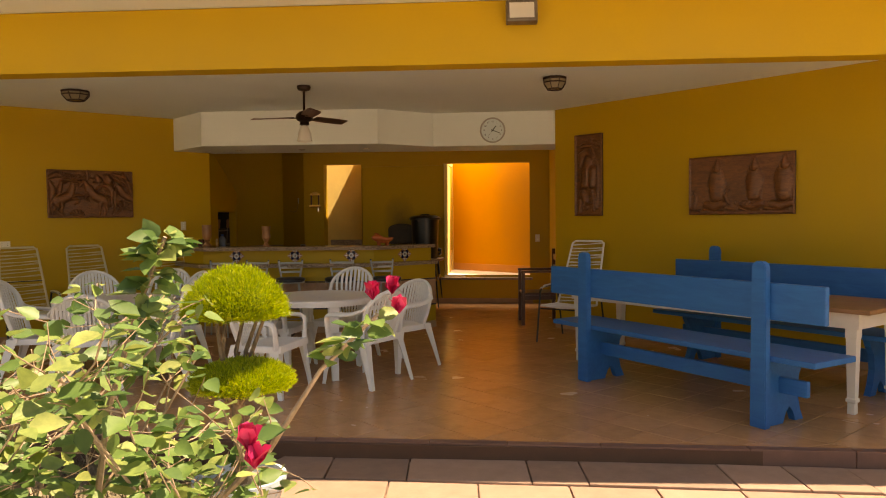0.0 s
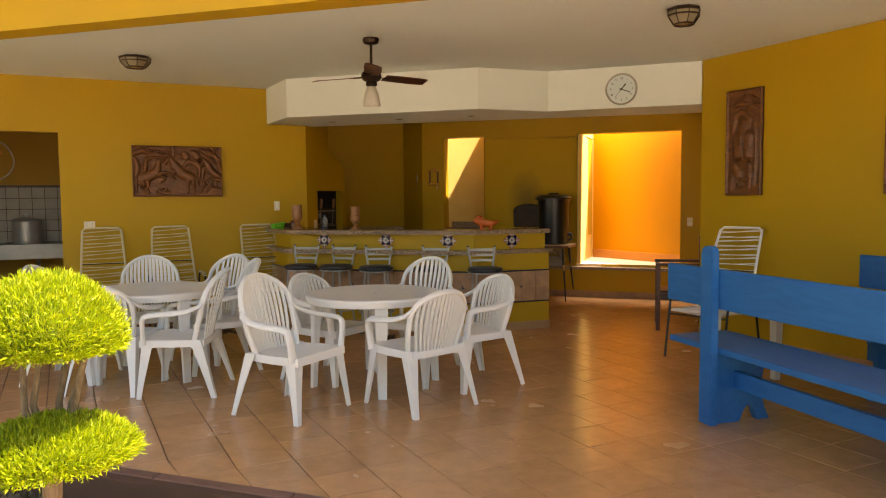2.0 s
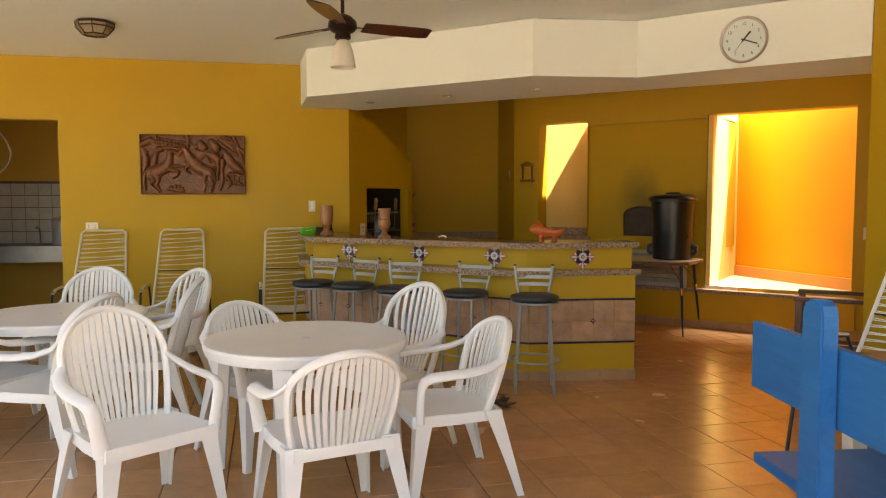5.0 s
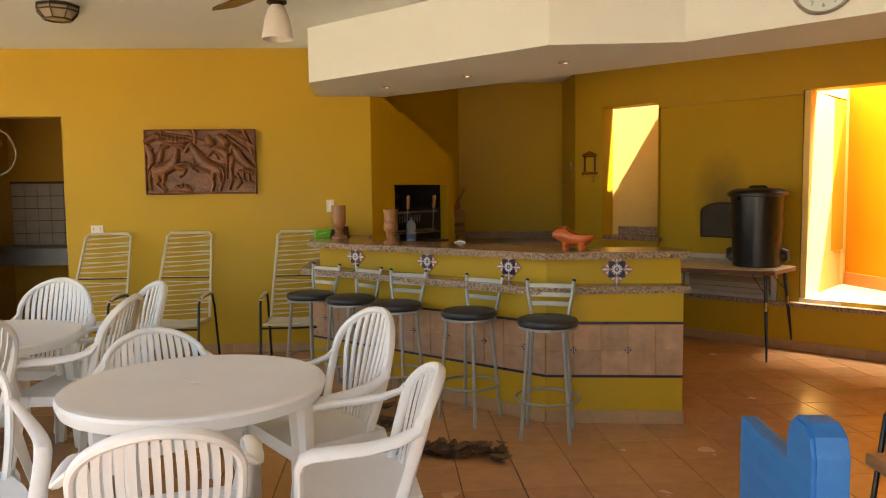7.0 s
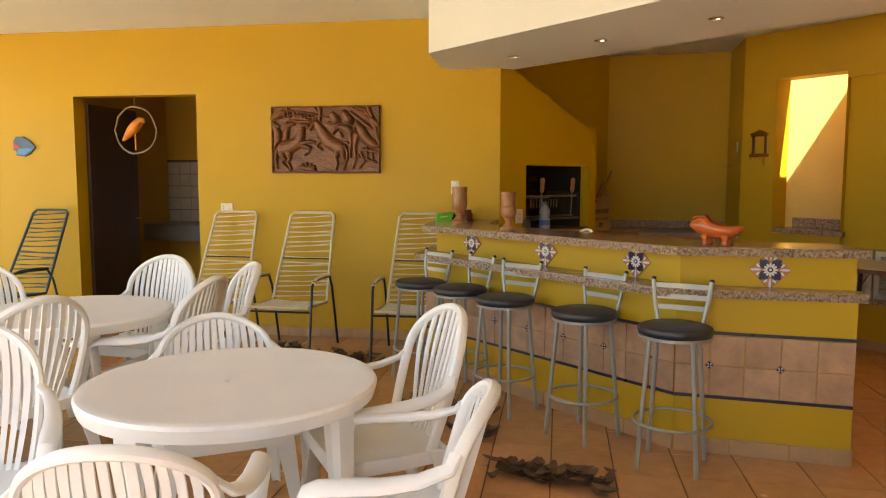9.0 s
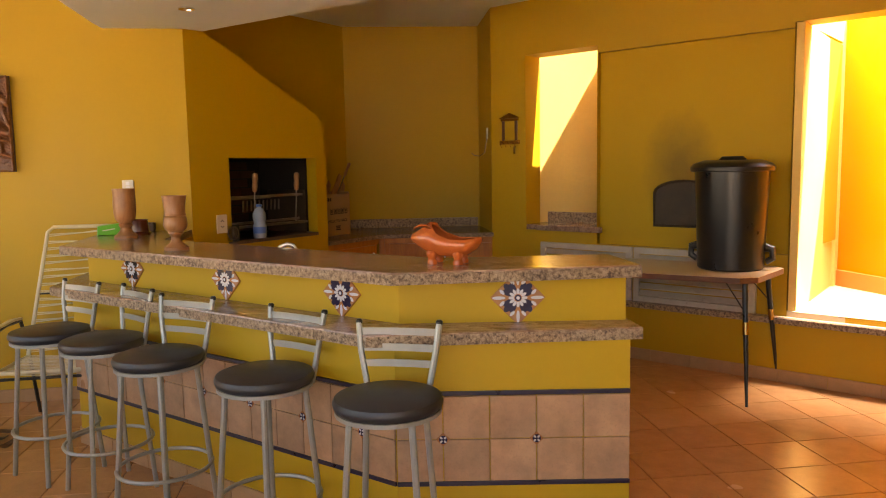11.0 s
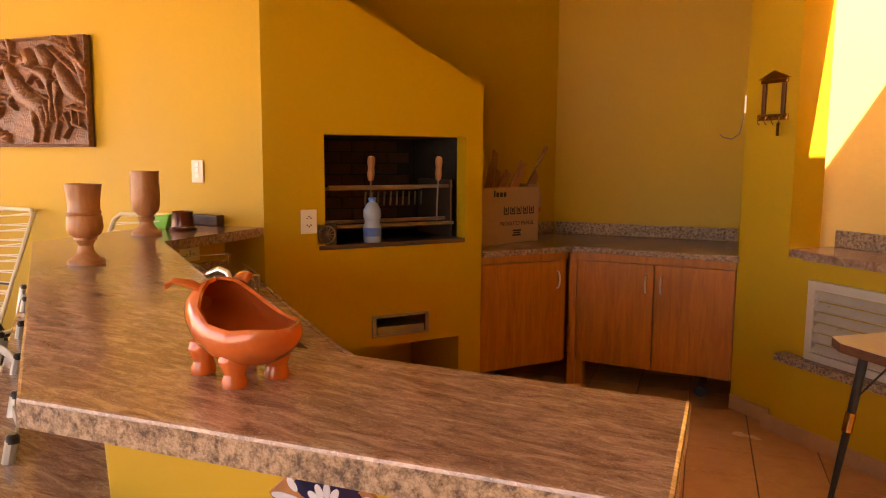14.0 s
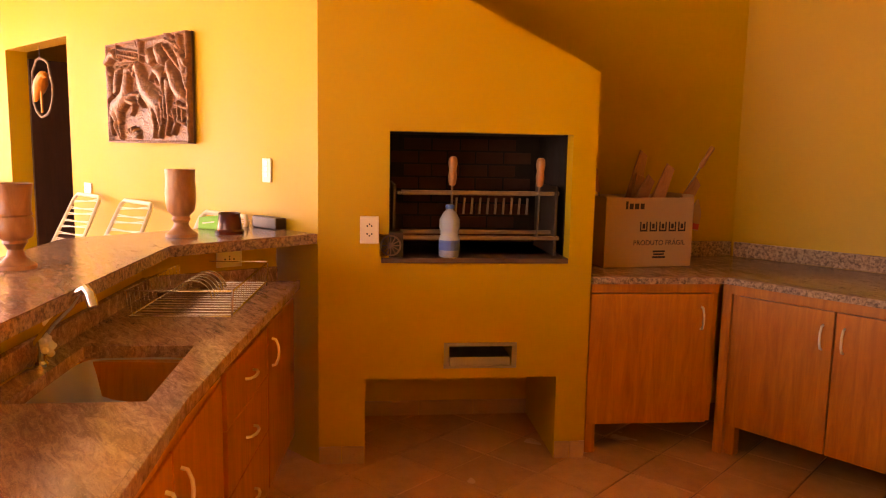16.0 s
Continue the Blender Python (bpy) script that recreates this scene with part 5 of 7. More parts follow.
# ---- carved reliefs ----
def relief(name, m, w, h, figures, label, depth=0.046, step=0.0045):
    """A carved panel: figures, back to front, of rounded strokes (x0, y0, x1, y1, r0, r1); unit panel coordinates, radii in panel heights."""
    nx, ny = int(w / step), int(h / step)
    xs, ys = np.meshgrid(np.linspace(0, w, nx), np.linspace(0, h, ny), indexing="ij")
    high = np.zeros_like(xs)
    for strokes in figures:
        own, near = np.zeros_like(xs), np.full_like(xs, 1.0)
        for x0, y0, x1, y1, r0, r1 in strokes:
            ax, ay, bx, by = x0 * w, y0 * h, x1 * w, y1 * h
            dx, dy = bx - ax, by - ay
            f = np.clip(((xs - ax) * dx + (ys - ay) * dy) / (dx * dx + dy * dy + 1e-9), 0, 1)
            r = (r0 + (r1 - r0) * f) * h
            gap = np.hypot(xs - ax - f * dx, ys - ay - f * dy)
            d = gap / r
            own = np.maximum(own, np.where(d < 1, np.sqrt(np.clip(1 - d * d, 0, 1)), 0) * np.minimum(1.0, 0.5 + r / (0.14 * h)))
            near = np.minimum(near, gap - r)
        high = np.where(near > 0, high * np.clip(0.3 + near / 0.016, 0.3, 1.0), high)
        high = np.where(own > 0, np.maximum(own, 0.35 * high), high)
    rim = np.minimum(np.minimum(xs, w - xs), np.minimum(ys, h - ys))
    high = np.where(rim < 0.012, np.maximum(high, 0.55), high)
    rng = np.random.RandomState(7)
    groove = 0.05 * np.sin(xs * 190 + 9 * np.sin(ys * 37)) * np.sin(ys * 150 + 7 * np.sin(xs * 41))
    high = high + 0.025 * rng.rand(*high.shape) + groove * (high < 0.98)
    z = 0.018 + depth * high
    idx = np.arange(nx * ny).reshape(nx, ny)
    verts = np.stack([xs.ravel() - w / 2, -z.ravel(), ys.ravel() - h / 2], -1).tolist()
    faces = np.stack([idx[:-1, :-1].ravel(), idx[1:, :-1].ravel(), idx[1:, 1:].ravel(), idx[:-1, 1:].ravel()], -1).tolist()
    loop = list(idx[:, 0]) + list(idx[-1, 1:]) + list(idx[-2::-1, -1]) + list(idx[0, -2:0:-1])
    base = len(verts)
    verts += [(verts[i][0], -0.014, verts[i][2]) for i in loop]
    n = len(loop)
    faces += [(loop[i], base + i, base + (i + 1) % n, loop[(i + 1) % n]) for i in range(n)]
    me = bpy.data.meshes.new(name)
    me.from_pydata(verts, [], faces)
    me.validate()
    me.shade_smooth()
    me.materials.append(M["relief"])
    t = thing(name, m, label, "wall relief", "carved wall reliefs")
    carving = new("carving", me)
    carving.parent = t
    bm = bmesh.new()
    box(bm, -w / 2 - 0.002, w / 2 + 0.002, -0.0145, 0.0, -h / 2 - 0.002, h / 2 + 0.002, bevel=0.002)
    part("board", bm, M["dark_wood"], t, "dark backing board")
    return t


def chain(pts):
    """Strokes through a row of points (x, y, r)."""
    return [(a[0], a[1], b[0], b[1], a[2], b[2]) for a, b in zip(pts, pts[1:])]


hills = chain([(0.0, 0.82, 0.05), (0.10, 0.90, 0.06), (0.16, 0.86, 0.04)]) + chain([(0.17, 0.78, 0.03), (0.36, 0.76, 0.03), (0.44, 0.80, 0.02)])
fence = chain([(0.17, 0.94, 0.014), (0.30, 0.91, 0.014), (0.43, 0.88, 0.014)]) + chain([(0.17, 0.89, 0.014), (0.42, 0.82, 0.014)])
fence += [(0.18 + 0.035 * k, 0.95 - 0.01 * k, 0.185 + 0.035 * k, 0.86 - 0.01 * k, 0.011, 0.011) for k in range(7)] + chain([(0.155, 1.0, 0.02), (0.16, 0.86, 0.016)])
tree = chain([(0.455, 0.79, 0.022), (0.46, 0.90, 0.03), (0.45, 1.0, 0.04)]) + chain([(0.455, 0.88, 0.02), (0.40, 0.99, 0.02)]) + chain([(0.46, 0.86, 0.015), (0.50, 0.84, 0.012), (0.56, 0.83, 0.012)])
far_tree = chain([(0.99, 0.50, 0.03), (0.965, 0.66, 0.045), (0.93, 0.80, 0.05), (0.85, 0.93, 0.05), (0.80, 1.0, 0.06)]) + chain([(0.93, 0.80, 0.04), (0.90, 0.97, 0.03)]) + chain([(0.94, 0.78, 0.04), (0.99, 0.72, 0.05)])
leaves = [(0.74 + 0.028 * k, 0.90 - 0.035 * k, 0.77 + 0.028 * k, 0.86 - 0.035 * k, 0.026, 0.012) for k in range(7)] + [(0.76 + 0.04 * k, 0.96 - 0.02 * k, 0.80 + 0.04 * k, 0.93 - 0.03 * k, 0.02, 0.012) for k in range(4)]
rumps = chain([(0.575, 0.86, 0.055), (0.60, 0.79, 0.075)]) + chain([(0.68, 0.88, 0.06), (0.72, 0.79, 0.085)]) + chain([(0.53, 0.76, 0.016), (0.64, 0.735, 0.016), (0.70, 0.72, 0.016)])
watcher = chain([(0.03, 0.72, 0.045), (0.06, 0.60, 0.06), (0.05, 0.42, 0.055), (0.035, 0.25, 0.03)]) + chain([(0.02, 0.76, 0.03), (0.06, 0.70, 0.03)])
second = chain([(0.13, 0.50, 0.05), (0.14, 0.62, 0.05), (0.155, 0.71, 0.042)]) + chain([(0.155, 0.72, 0.042), (0.21, 0.745, 0.026)]) + chain([(0.14, 0.77, 0.012), (0.155, 0.73, 0.02)])
left_horse = chain([(0.11, 0.36, 0.105), (0.18, 0.40, 0.10), (0.25, 0.47, 0.095), (0.275, 0.58, 0.066), (0.285, 0.68, 0.052)]) + chain([(0.285, 0.71, 0.05), (0.32, 0.725, 0.036), (0.355, 0.705, 0.026)])
left_horse += chain([(0.27, 0.45, 0.045), (0.35, 0.475, 0.03), (0.405, 0.465, 0.02), (0.42, 0.40, 0.017), (0.455, 0.38, 0.015)]) + chain([(0.28, 0.42, 0.04), (0.36, 0.38, 0.026), (0.345, 0.31, 0.018), (0.31, 0.28, 0.016)])
left_horse += chain([(0.10, 0.30, 0.075), (0.12, 0.22, 0.035), (0.09, 0.165, 0.022), (0.13, 0.10, 0.018), (0.165, 0.045, 0.02)]) + chain([(0.16, 0.30, 0.06), (0.165, 0.22, 0.03), (0.15, 0.17, 0.02), (0.18, 0.06, 0.018)])
left_horse += chain([(0.05, 0.36, 0.025), (0.035, 0.22, 0.03), (0.045, 0.08, 0.015)])
right_horse = chain([(0.645, 0.37, 0.10), (0.58, 0.42, 0.10), (0.52, 0.49, 0.10), (0.475, 0.60, 0.085), (0.44, 0.70, 0.06), (0.425, 0.745, 0.05)]) + chain([(0.42, 0.755, 0.05), (0.385, 0.72, 0.036), (0.365, 0.66, 0.024)])
right_horse += chain([(0.49, 0.50, 0.045), (0.435, 0.455, 0.026), (0.425, 0.39, 0.018), (0.465, 0.35, 0.016)]) + chain([(0.49, 0.58, 0.036), (0.435, 0.545, 0.024), (0.49, 0.53, 0.016)])
right_horse += chain([(0.62, 0.34, 0.07), (0.60, 0.24, 0.03), (0.615, 0.15, 0.02), (0.60, 0.055, 0.02)]) + chain([(0.665, 0.34, 0.065), (0.67, 0.24, 0.032), (0.69, 0.16, 0.02), (0.67, 0.055, 0.02)]) + chain([(0.685, 0.42, 0.02), (0.71, 0.30, 0.024), (0.70, 0.18, 0.012)])
third = chain([(0.575, 0.60, 0.024), (0.60, 0.65, 0.034), (0.635, 0.69, 0.045), (0.70, 0.66, 0.065), (0.75, 0.58, 0.075), (0.755, 0.48, 0.055)]) + chain([(0.745, 0.44, 0.03), (0.73, 0.32, 0.024), (0.735, 0.24, 0.016)]) + chain([(0.64, 0.60, 0.02), (0.66, 0.55, 0.018)])
fourth = chain([(0.775, 0.66, 0.028), (0.80, 0.73, 0.042), (0.835, 0.64, 0.07), (0.875, 0.52, 0.08), (0.93, 0.44, 0.07), (0.98, 0.39, 0.04)]) + chain([(0.79, 0.56, 0.055), (0.775, 0.40, 0.03), (0.785, 0.22, 0.02), (0.755, 0.08, 0.02)]) + chain([(0.83, 0.30, 0.024), (0.865, 0.18, 0.02), (0.82, 0.09, 0.02)])
rails = chain([(0.80, 0.26, 0.022), (0.99, 0.15, 0.022)]) + chain([(0.85, 0.36, 0.02), (0.99, 0.31, 0.02)]) + [(0.885, 0.38, 0.89, 0.19, 0.016, 0.016), (0.935, 0.36, 0.94, 0.17, 0.016, 0.016)] + chain([(0.57, 0.53, 0.02), (0.66, 0.46, 0.02), (0.72, 0.45, 0.02)])
plant = [(0.33, 0.06, 0.33 + 0.07 * math.cos(radians(t)), 0.07 + 0.07 * math.sin(radians(t)), 0.02, 0.026) for t in range(-10, 200, 35)]
FIELD = [hills, fence, far_tree, leaves, tree, rumps, watcher, second, rails, third, fourth, left_horse, right_horse, plant]
MID = Vector((-4.805, 9.437)).lerp(Vector((-4.05, 10.095)), 0.5)
relief("wood_relief", on_left(MID.x, MID.y, 1.79), 1.0, 0.592, FIELD, "brown wooden relief carved with rearing horses", 0.052, 0.004)
FLEET = [chain([(0.02 + 0.12 * k, 0.10, 0.03), (0.10 + 0.12 * k, 0.075, 0.02)]) for k in range(8)]
for cx, cz, r in ((0.27, 0.58, 0.17), (0.63, 0.60, 0.16), (0.90, 0.62, 0.18)):
    FLEET.append(chain([(cx + 0.07, 0.16, 0.015), (cx + 0.075, 0.55, 0.02), (cx + 0.02, 0.95, 0.014)]))
    FLEET.append(chain([(cx - 0.10, 0.17, 0.06), (cx - 0.02, 0.13, 0.075), (cx + 0.07, 0.18, 0.06)]))
    FLEET.append(chain([(cx, 0.33, r * 0.7), (cx + 0.01, cz - 0.04, r), (cx + 0.01, 0.76, r * 0.6)]))
    FLEET.append(chain([(cx + 0.012, 0.80, 0.075), (cx + 0.015, 0.92, 0.03)]))
FLEET.append([(0.46 + 0.035 * k, 0.18, 0.46 + 0.035 * k, 0.22, 0.012, 0.012) for k in range(6)])
FLEET.append(chain([(0.40, 0.18, 0.03), (0.36, 0.32, 0.03), (0.40, 0.45, 0.02)]) + chain([(0.05, 0.12, 0.03), (0.07, 0.30, 0.025), (0.05, 0.38, 0.03)]))
MID = Vector((2.77, 8.645)).lerp(Vector((3.53, 7.788)), 0.5)
relief("wood_relief", on_right(MID.x, MID.y, 1.757), 1.14, 0.615, FLEET, "wide dark wooden relief carved with sailing boats", 0.034)
PALM = [chain([(0.80, 0.10, 0.02), (0.86, 0.35, 0.022), (0.84, 0.60, 0.022), (0.62, 0.82, 0.02)])]
PALM += [chain([(0.58, 0.86, 0.02), (0.58 + 0.2 * math.cos(radians(t)), 0.88 + 0.055 * math.sin(radians(t)), 0.02), (0.58 + 0.38 * math.cos(radians(t)), 0.86 + 0.06 * math.sin(radians(t)), 0.008)]) for t in range(-40, 230, 30)]
PALM += [chain([(0.22, 0.62, 0.04), (0.24, 0.74, 0.05), (0.42, 0.78, 0.04), (0.66, 0.70, 0.05), (0.60, 0.62, 0.04)]), chain([(0.35, 0.40, 0.07), (0.45, 0.55, 0.10), (0.50, 0.66, 0.07)]), chain([(0.62, 0.38, 0.05), (0.66, 0.55, 0.06)])]
PALM += [chain([(0.16, 0.06, 0.03), (0.18, 0.16, 0.045), (0.30, 0.18, 0.03)]), chain([(0.28, 0.28, 0.05), (0.36, 0.22, 0.05), (0.40, 0.10, 0.035)]), chain([(0.68, 0.08, 0.03), (0.70, 0.20, 0.045), (0.66, 0.29, 0.03)]), chain([(0.42, 0.14, 0.02), (0.64, 0.15, 0.02)])]
MID = Vector((1.715, 9.84)).lerp(Vector((1.992, 9.525)), 0.5)
relief("wood_relief", on_right(MID.x, MID.y, 1.952), 0.41, 1.005, PALM, "tall narrow dark wooden relief carved with a palm", 0.04)

# ---- bar tiles ----
M["tile_orange"] = coat("orange_glaze", (0.40, 0.17, 0.07), 0.25, 0, 20, 120, 0.15)
M["tile_white"] = coat("pale_blue_white_glaze", (0.57, 0.56, 0.60), 0.2, 0, 20, 120, 0.06)
M["tile_blue"] = coat("dark_blue_glaze", (0.018, 0.013, 0.045), 0.2, 0, 20, 120, 0.2)
M["listel"] = coat("dark_violet_listel", (0.02, 0.012, 0.035), 0.3, 0, 10, 80, 0.2)


def oval(bm, cx, cz, a, b, ang, y0, y1, n=14):
    pts = [(a * math.cos(t), b * math.sin(t)) for t in (2 * math.pi * k / n for k in range(n))]
    ca, sa = math.cos(radians(ang)), math.sin(radians(ang))
    slab(bm, [(cx + x * ca - z * sa, cz + x * sa + z * ca) for x, z in pts], y0, y1, m=Matrix(((1, 0, 0, 0), (0, 0, -1, 0), (0, 1, 0, 0), (0, 0, 0, 1))))


def flower_tile(m):
    s = 0.1
    d = s * math.sqrt(2)
    to_wall = Matrix(((1, 0, 0, 0), (0, 0, -1, 0), (0, 1, 0, 0), (0, 0, 0, 1)))
    bm = bmesh.new()
    slab(bm, [(0, -d), (d, 0), (0, d), (-d, 0)], 0.0, 0.008, 0.003, m=m @ to_wall)
    t = part("painted_tile", bm, M["tile_orange"], bar, "glazed tile with a dark blue and white flower")
    bm = bmesh.new()
    for k in range(4):
        a = 45 + 90 * k
        for off, r in ((0, 0.066), (-16, 0.052), (16, 0.052)):
            oval(bm, r * 1.05 * math.cos(radians(a + off)), r * 1.05 * math.sin(radians(a + off)), 0.030, 0.0175, a + off * 1.5, 0.0085, 0.0098)
    bmesh.ops.transform(bm, matrix=m, verts=bm.verts)
    part("flower_pattern", bm, M["tile_blue"], t, "dark blue lobes")
    bm = bmesh.new()
    for k in range(4):
        a = 90 * k
        for off, r, ln in ((0, 0.098, 0.034), (-20, 0.086, 0.016), (20, 0.086, 0.016)):
            oval(bm, r * math.cos(radians(a + off)), r * math.sin(radians(a + off)), ln, 0.0085, a + off * 2.2, 0.0085, 0.0098)
    for k in range(12):
        a = 30 * k
        oval(bm, 0.034 * math.cos(radians(a)), 0.034 * math.sin(radians(a)), 0.015, 0.0078, a, 0.0099, 0.0112)
    bmesh.ops.transform(bm, matrix=m, verts=bm.verts)
    part("petals", bm, M["tile_white"], t, "pale petals")
    bm = bmesh.new()
    oval(bm, 0, 0, 0.017, 0.017, 0, 0.0113, 0.0125)
    bmesh.ops.transform(bm, matrix=m, verts=bm.verts)
    part("heart", bm, M["tile_blue"], t)
    bm = bmesh.new()
    oval(bm, 0, 0, 0.009, 0.009, 0, 0.0126, 0.0135)
    bmesh.ops.transform(bm, matrix=m, verts=bm.verts)
    part("pip", bm, M["tile_white"], t)


R0, R1, R2 = (-3.08, 9.96), (-0.86, 9.88), (-0.14, 10.37)
RI = along(R0, R1)
for x in (-2.64, -1.878, -1.15):
    flower_tile(RI @ pose((x + 3.08) * 1.0006, -0.001, 0.978, 0, 0, 0) @ Matrix.Diagonal((0.72, 1, 0.72, 1)))
flower_tile(along(R1, R2) @ pose(0.45, -0.001, 0.976) @ Matrix.Diagonal((0.74, 1, 0.74, 1)))

SEGS = (((-3.56, 10.42), (-3.05, 9.84)), ((-3.05, 9.84), (-0.80, 9.77)), ((-0.80, 9.77), (-0.09, 10.25)))
for a, b in SEGS:
    L = math.dist(a, b)
    m = along(a, b)
    for z in (0.298, 0.640):
        bm = bmesh.new()
        box(bm, 0.0, L, -0.012, -0.001, z, z + 0.016, m, 0.002)
        part("listel", bm, M["listel"], bar, "thin dark violet ceramic strip")
    n = max(1, round(L / 0.163))
    w = L / n
    for i in range(n):
        for j in range(2):
            bm = bmesh.new()
            box(bm, i * w + 0.002, (i + 1) * w - 0.002, -0.010, -0.001, 0.316 + 0.162 * j, 0.316 + 0.162 * j + 0.158, m, 0.002)
            part("tile", bm, M["bar_tile"], bar)
        if i % 2 == 1:
            bm = bmesh.new()
            slab(bm, [(0.026, 0), (0, 0.026), (-0.026, 0), (0, -0.026)], 0.010, 0.0115, m=m @ pose(i * w, 0, 0.476) @ Matrix(((1, 0, 0, 0), (0, 0, -1, 0), (0, 1, 0, 0), (0, 0, 0, 1))))
            ins = part("inset", bm, M["tile_orange"], bar, "small decorated clay inset with a dark flower")
            bm = bmesh.new()
            oval(bm, 0, 0, 0.016, 0.016, 0, 0.0116, 0.0124, 10)
            bmesh.ops.transform(bm, matrix=m @ pose(i * w, 0, 0.476), verts=bm.verts)
            part("flower", bm, M["tile_blue"], ins)
            bm = bmesh.new()
            for k in range(4):
                oval(bm, 0.010 * math.cos(radians(45 + 90 * k)), 0.010 * math.sin(radians(45 + 90 * k)), 0.006, 0.004, 45 + 90 * k, 0.0126, 0.0135, 8)
            bmesh.ops.transform(bm, matrix=m @ pose(i * w, 0, 0.476), verts=bm.verts)
            part("petals", bm, M["tile_white"], ins)


def skirting(name, a, b, z0, h, depth, parent=None, pitch=0.305):
    """Row of clay skirting tiles; the room is on the right of a to b."""
    L = math.dist(a, b)
    holder = parent or tagged(new(name), "row of clay skirting tiles", "baseboard", kind="structure")
    m = along(a, b)
    n = max(1, round(L / pitch))
    w = L / n
    bm = bmesh.new()
    box(bm, 0.0015, w - 0.0015, -depth, -0.001, z0, z0 + h, bevel=0.003)
    me = None
    for i in range(n):
        if me is None:
            ob = part("skirting_tile", bm, M["skirting"], holder)
            me = ob.data
        else:
            ob = new("skirting_tile", me)
            ob.parent = holder
        ob.matrix_basis = m @ pose(i * w, 0, 0)
    return holder


for a, b in SEGS:
    skirting("", a, b, 0.0, 0.085, 0.012, bar)
skirting("", (-0.09, 10.25), (-0.25, 10.45), 0.0, 0.085, 0.012, bar)
skirting("baseboard_left", (-5.395, 8.918), (-3.56, 10.51), 0.0, 0.085, 0.012)
skirting("baseboard_left_end", LEFT_END, (-6.33, 8.11), 0.0, 0.085, 0.012)
skirting("baseboard_right", RIGHT_A, RIGHT_B, 0.0, 0.085, 0.012)
skirting("baseboard_back", (back(-2.15)[0], back(-2.15)[1] - 0.07), (back(1.47)[0], back(1.47)[1] - 0.07), 0.0, 0.085, 0.012)
skirting("baseboard_pier", COL_FRONT, back(-2.15), 0.0, 0.085, 0.012)
skirting("baseboard_hood", (hx1, Y["l"]), (hx1, Y["a0"]), 0.0, 0.085, 0.012, pitch=0.12)
skirting("baseboard_hood_end", (hx1, Y["a1"]), (hx1, Y["r"]), 0.0, 0.085, 0.012, pitch=0.09)
skirting("baseboard_arch", (hx0 + 0.1, Y["a0"]), (hx0 + 0.1, Y["a1"]), 0.0, 0.085, 0.012)

# ---- things on the bar ----
M["turned"] = wood("turned_wood", (0.22, 0.09, 0.035), (0.42, 0.20, 0.085), 0.35, (3, 3, 1), 6)


def goblet(m, prof, label):
    g = thing("wooden_goblet", m, label, "goblet", "wooden goblets")
    bm = bmesh.new()
    lathe(bm, prof, 32, cap=False)
    part("body", bm, M["turned"], g, smooth=True)


goblet(pose(-2.25, 9.93, 1.0965), [(0.0, 0.0), (0.058, 0.0), (0.058, 0.012), (0.042, 0.022), (0.026, 0.04), (0.022, 0.06), (0.030, 0.075), (0.036, 0.08), (0.034, 0.088), (0.05, 0.10), (0.056, 0.12), (0.054, 0.155), (0.049, 0.162), (0.053, 0.168), (0.049, 0.176), (0.050, 0.21), (0.057, 0.262), (0.052, 0.262), (0.045, 0.20), (0.0, 0.12)], "turned wooden goblet with a ringed waist")
goblet(pose(-3.115, 10.222, 1.0965) @ Matrix.Diagonal((1.09, 1.09, 1.09, 1)), [(0.0, 0.0), (0.06, 0.0), (0.06, 0.012), (0.045, 0.022), (0.03, 0.04), (0.027, 0.055), (0.036, 0.068), (0.030, 0.08), (0.05, 0.10), (0.056, 0.13), (0.058, 0.17), (0.055, 0.22), (0.057, 0.262), (0.051, 0.262), (0.048, 0.17), (0.0, 0.11)], "smooth turned wooden goblet on the bar")
M["lime"] = coat("lime_green_plastic", (0.10, 0.52, 0.03), 0.35)
gb = thing("green_box", pose(-3.42, 10.30, 1.0965, 0, 0, 60), "lime green plastic box with slanted ends", "box")
bm = bmesh.new()
slab(bm, [(-0.065, 0), (0.065, 0), (0.085, 0.07), (-0.06, 0.055)], -0.04, 0.04, 0.006, m=Matrix(((1, 0, 0, 0), (0, 0, -1, 0), (0, 1, 0, 0), (0, 0, 0, 1))))
part("body", bm, M["lime"], gb)
bm = bmesh.new()
box(bm, -0.03, 0.04, -0.0415, -0.0402, 0.03, 0.036, pose(0, 0, 0, 0, -8))
part("mark", bm, M["cream"], gb)
bp = thing("brown_pot", pose(-3.245, 10.40, 1.0965), "small brown ceramic flower pot with a paper label", "pot")
bm = bmesh.new()
lathe(bm, [(0.0, 0.0), (0.062, 0.0), (0.064, 0.012), (0.055, 0.02), (0.047, 0.085), (0.05, 0.09), (0.046, 0.092), (0.04, 0.05), (0.0, 0.05)], 24, cap=False)
M["brownglaze"] = coat("brown_glaze", (0.10, 0.022, 0.012), 0.2, 0, 6, 60, 0.2)
part("body", bm, M["brownglaze"], bp, smooth=True)
bm = bmesh.new()
box(bm, 0.052, 0.0535, -0.014, 0.014, 0.035, 0.062, pose(0, 0, 0, 0, -8, -38))
part("label", bm, M["tile_white"], bp)
blk = thing("wood_block", pose(-3.473, 10.544, 1.0965, 0, 0, 40.9), "dark rough wooden block on the bar", "block")
bm = bmesh.new()
box(bm, -0.10, 0.10, -0.03, 0.03, 0, 0.055, bevel=0.007)
part("body", bm, M["dark_wood"], blk)

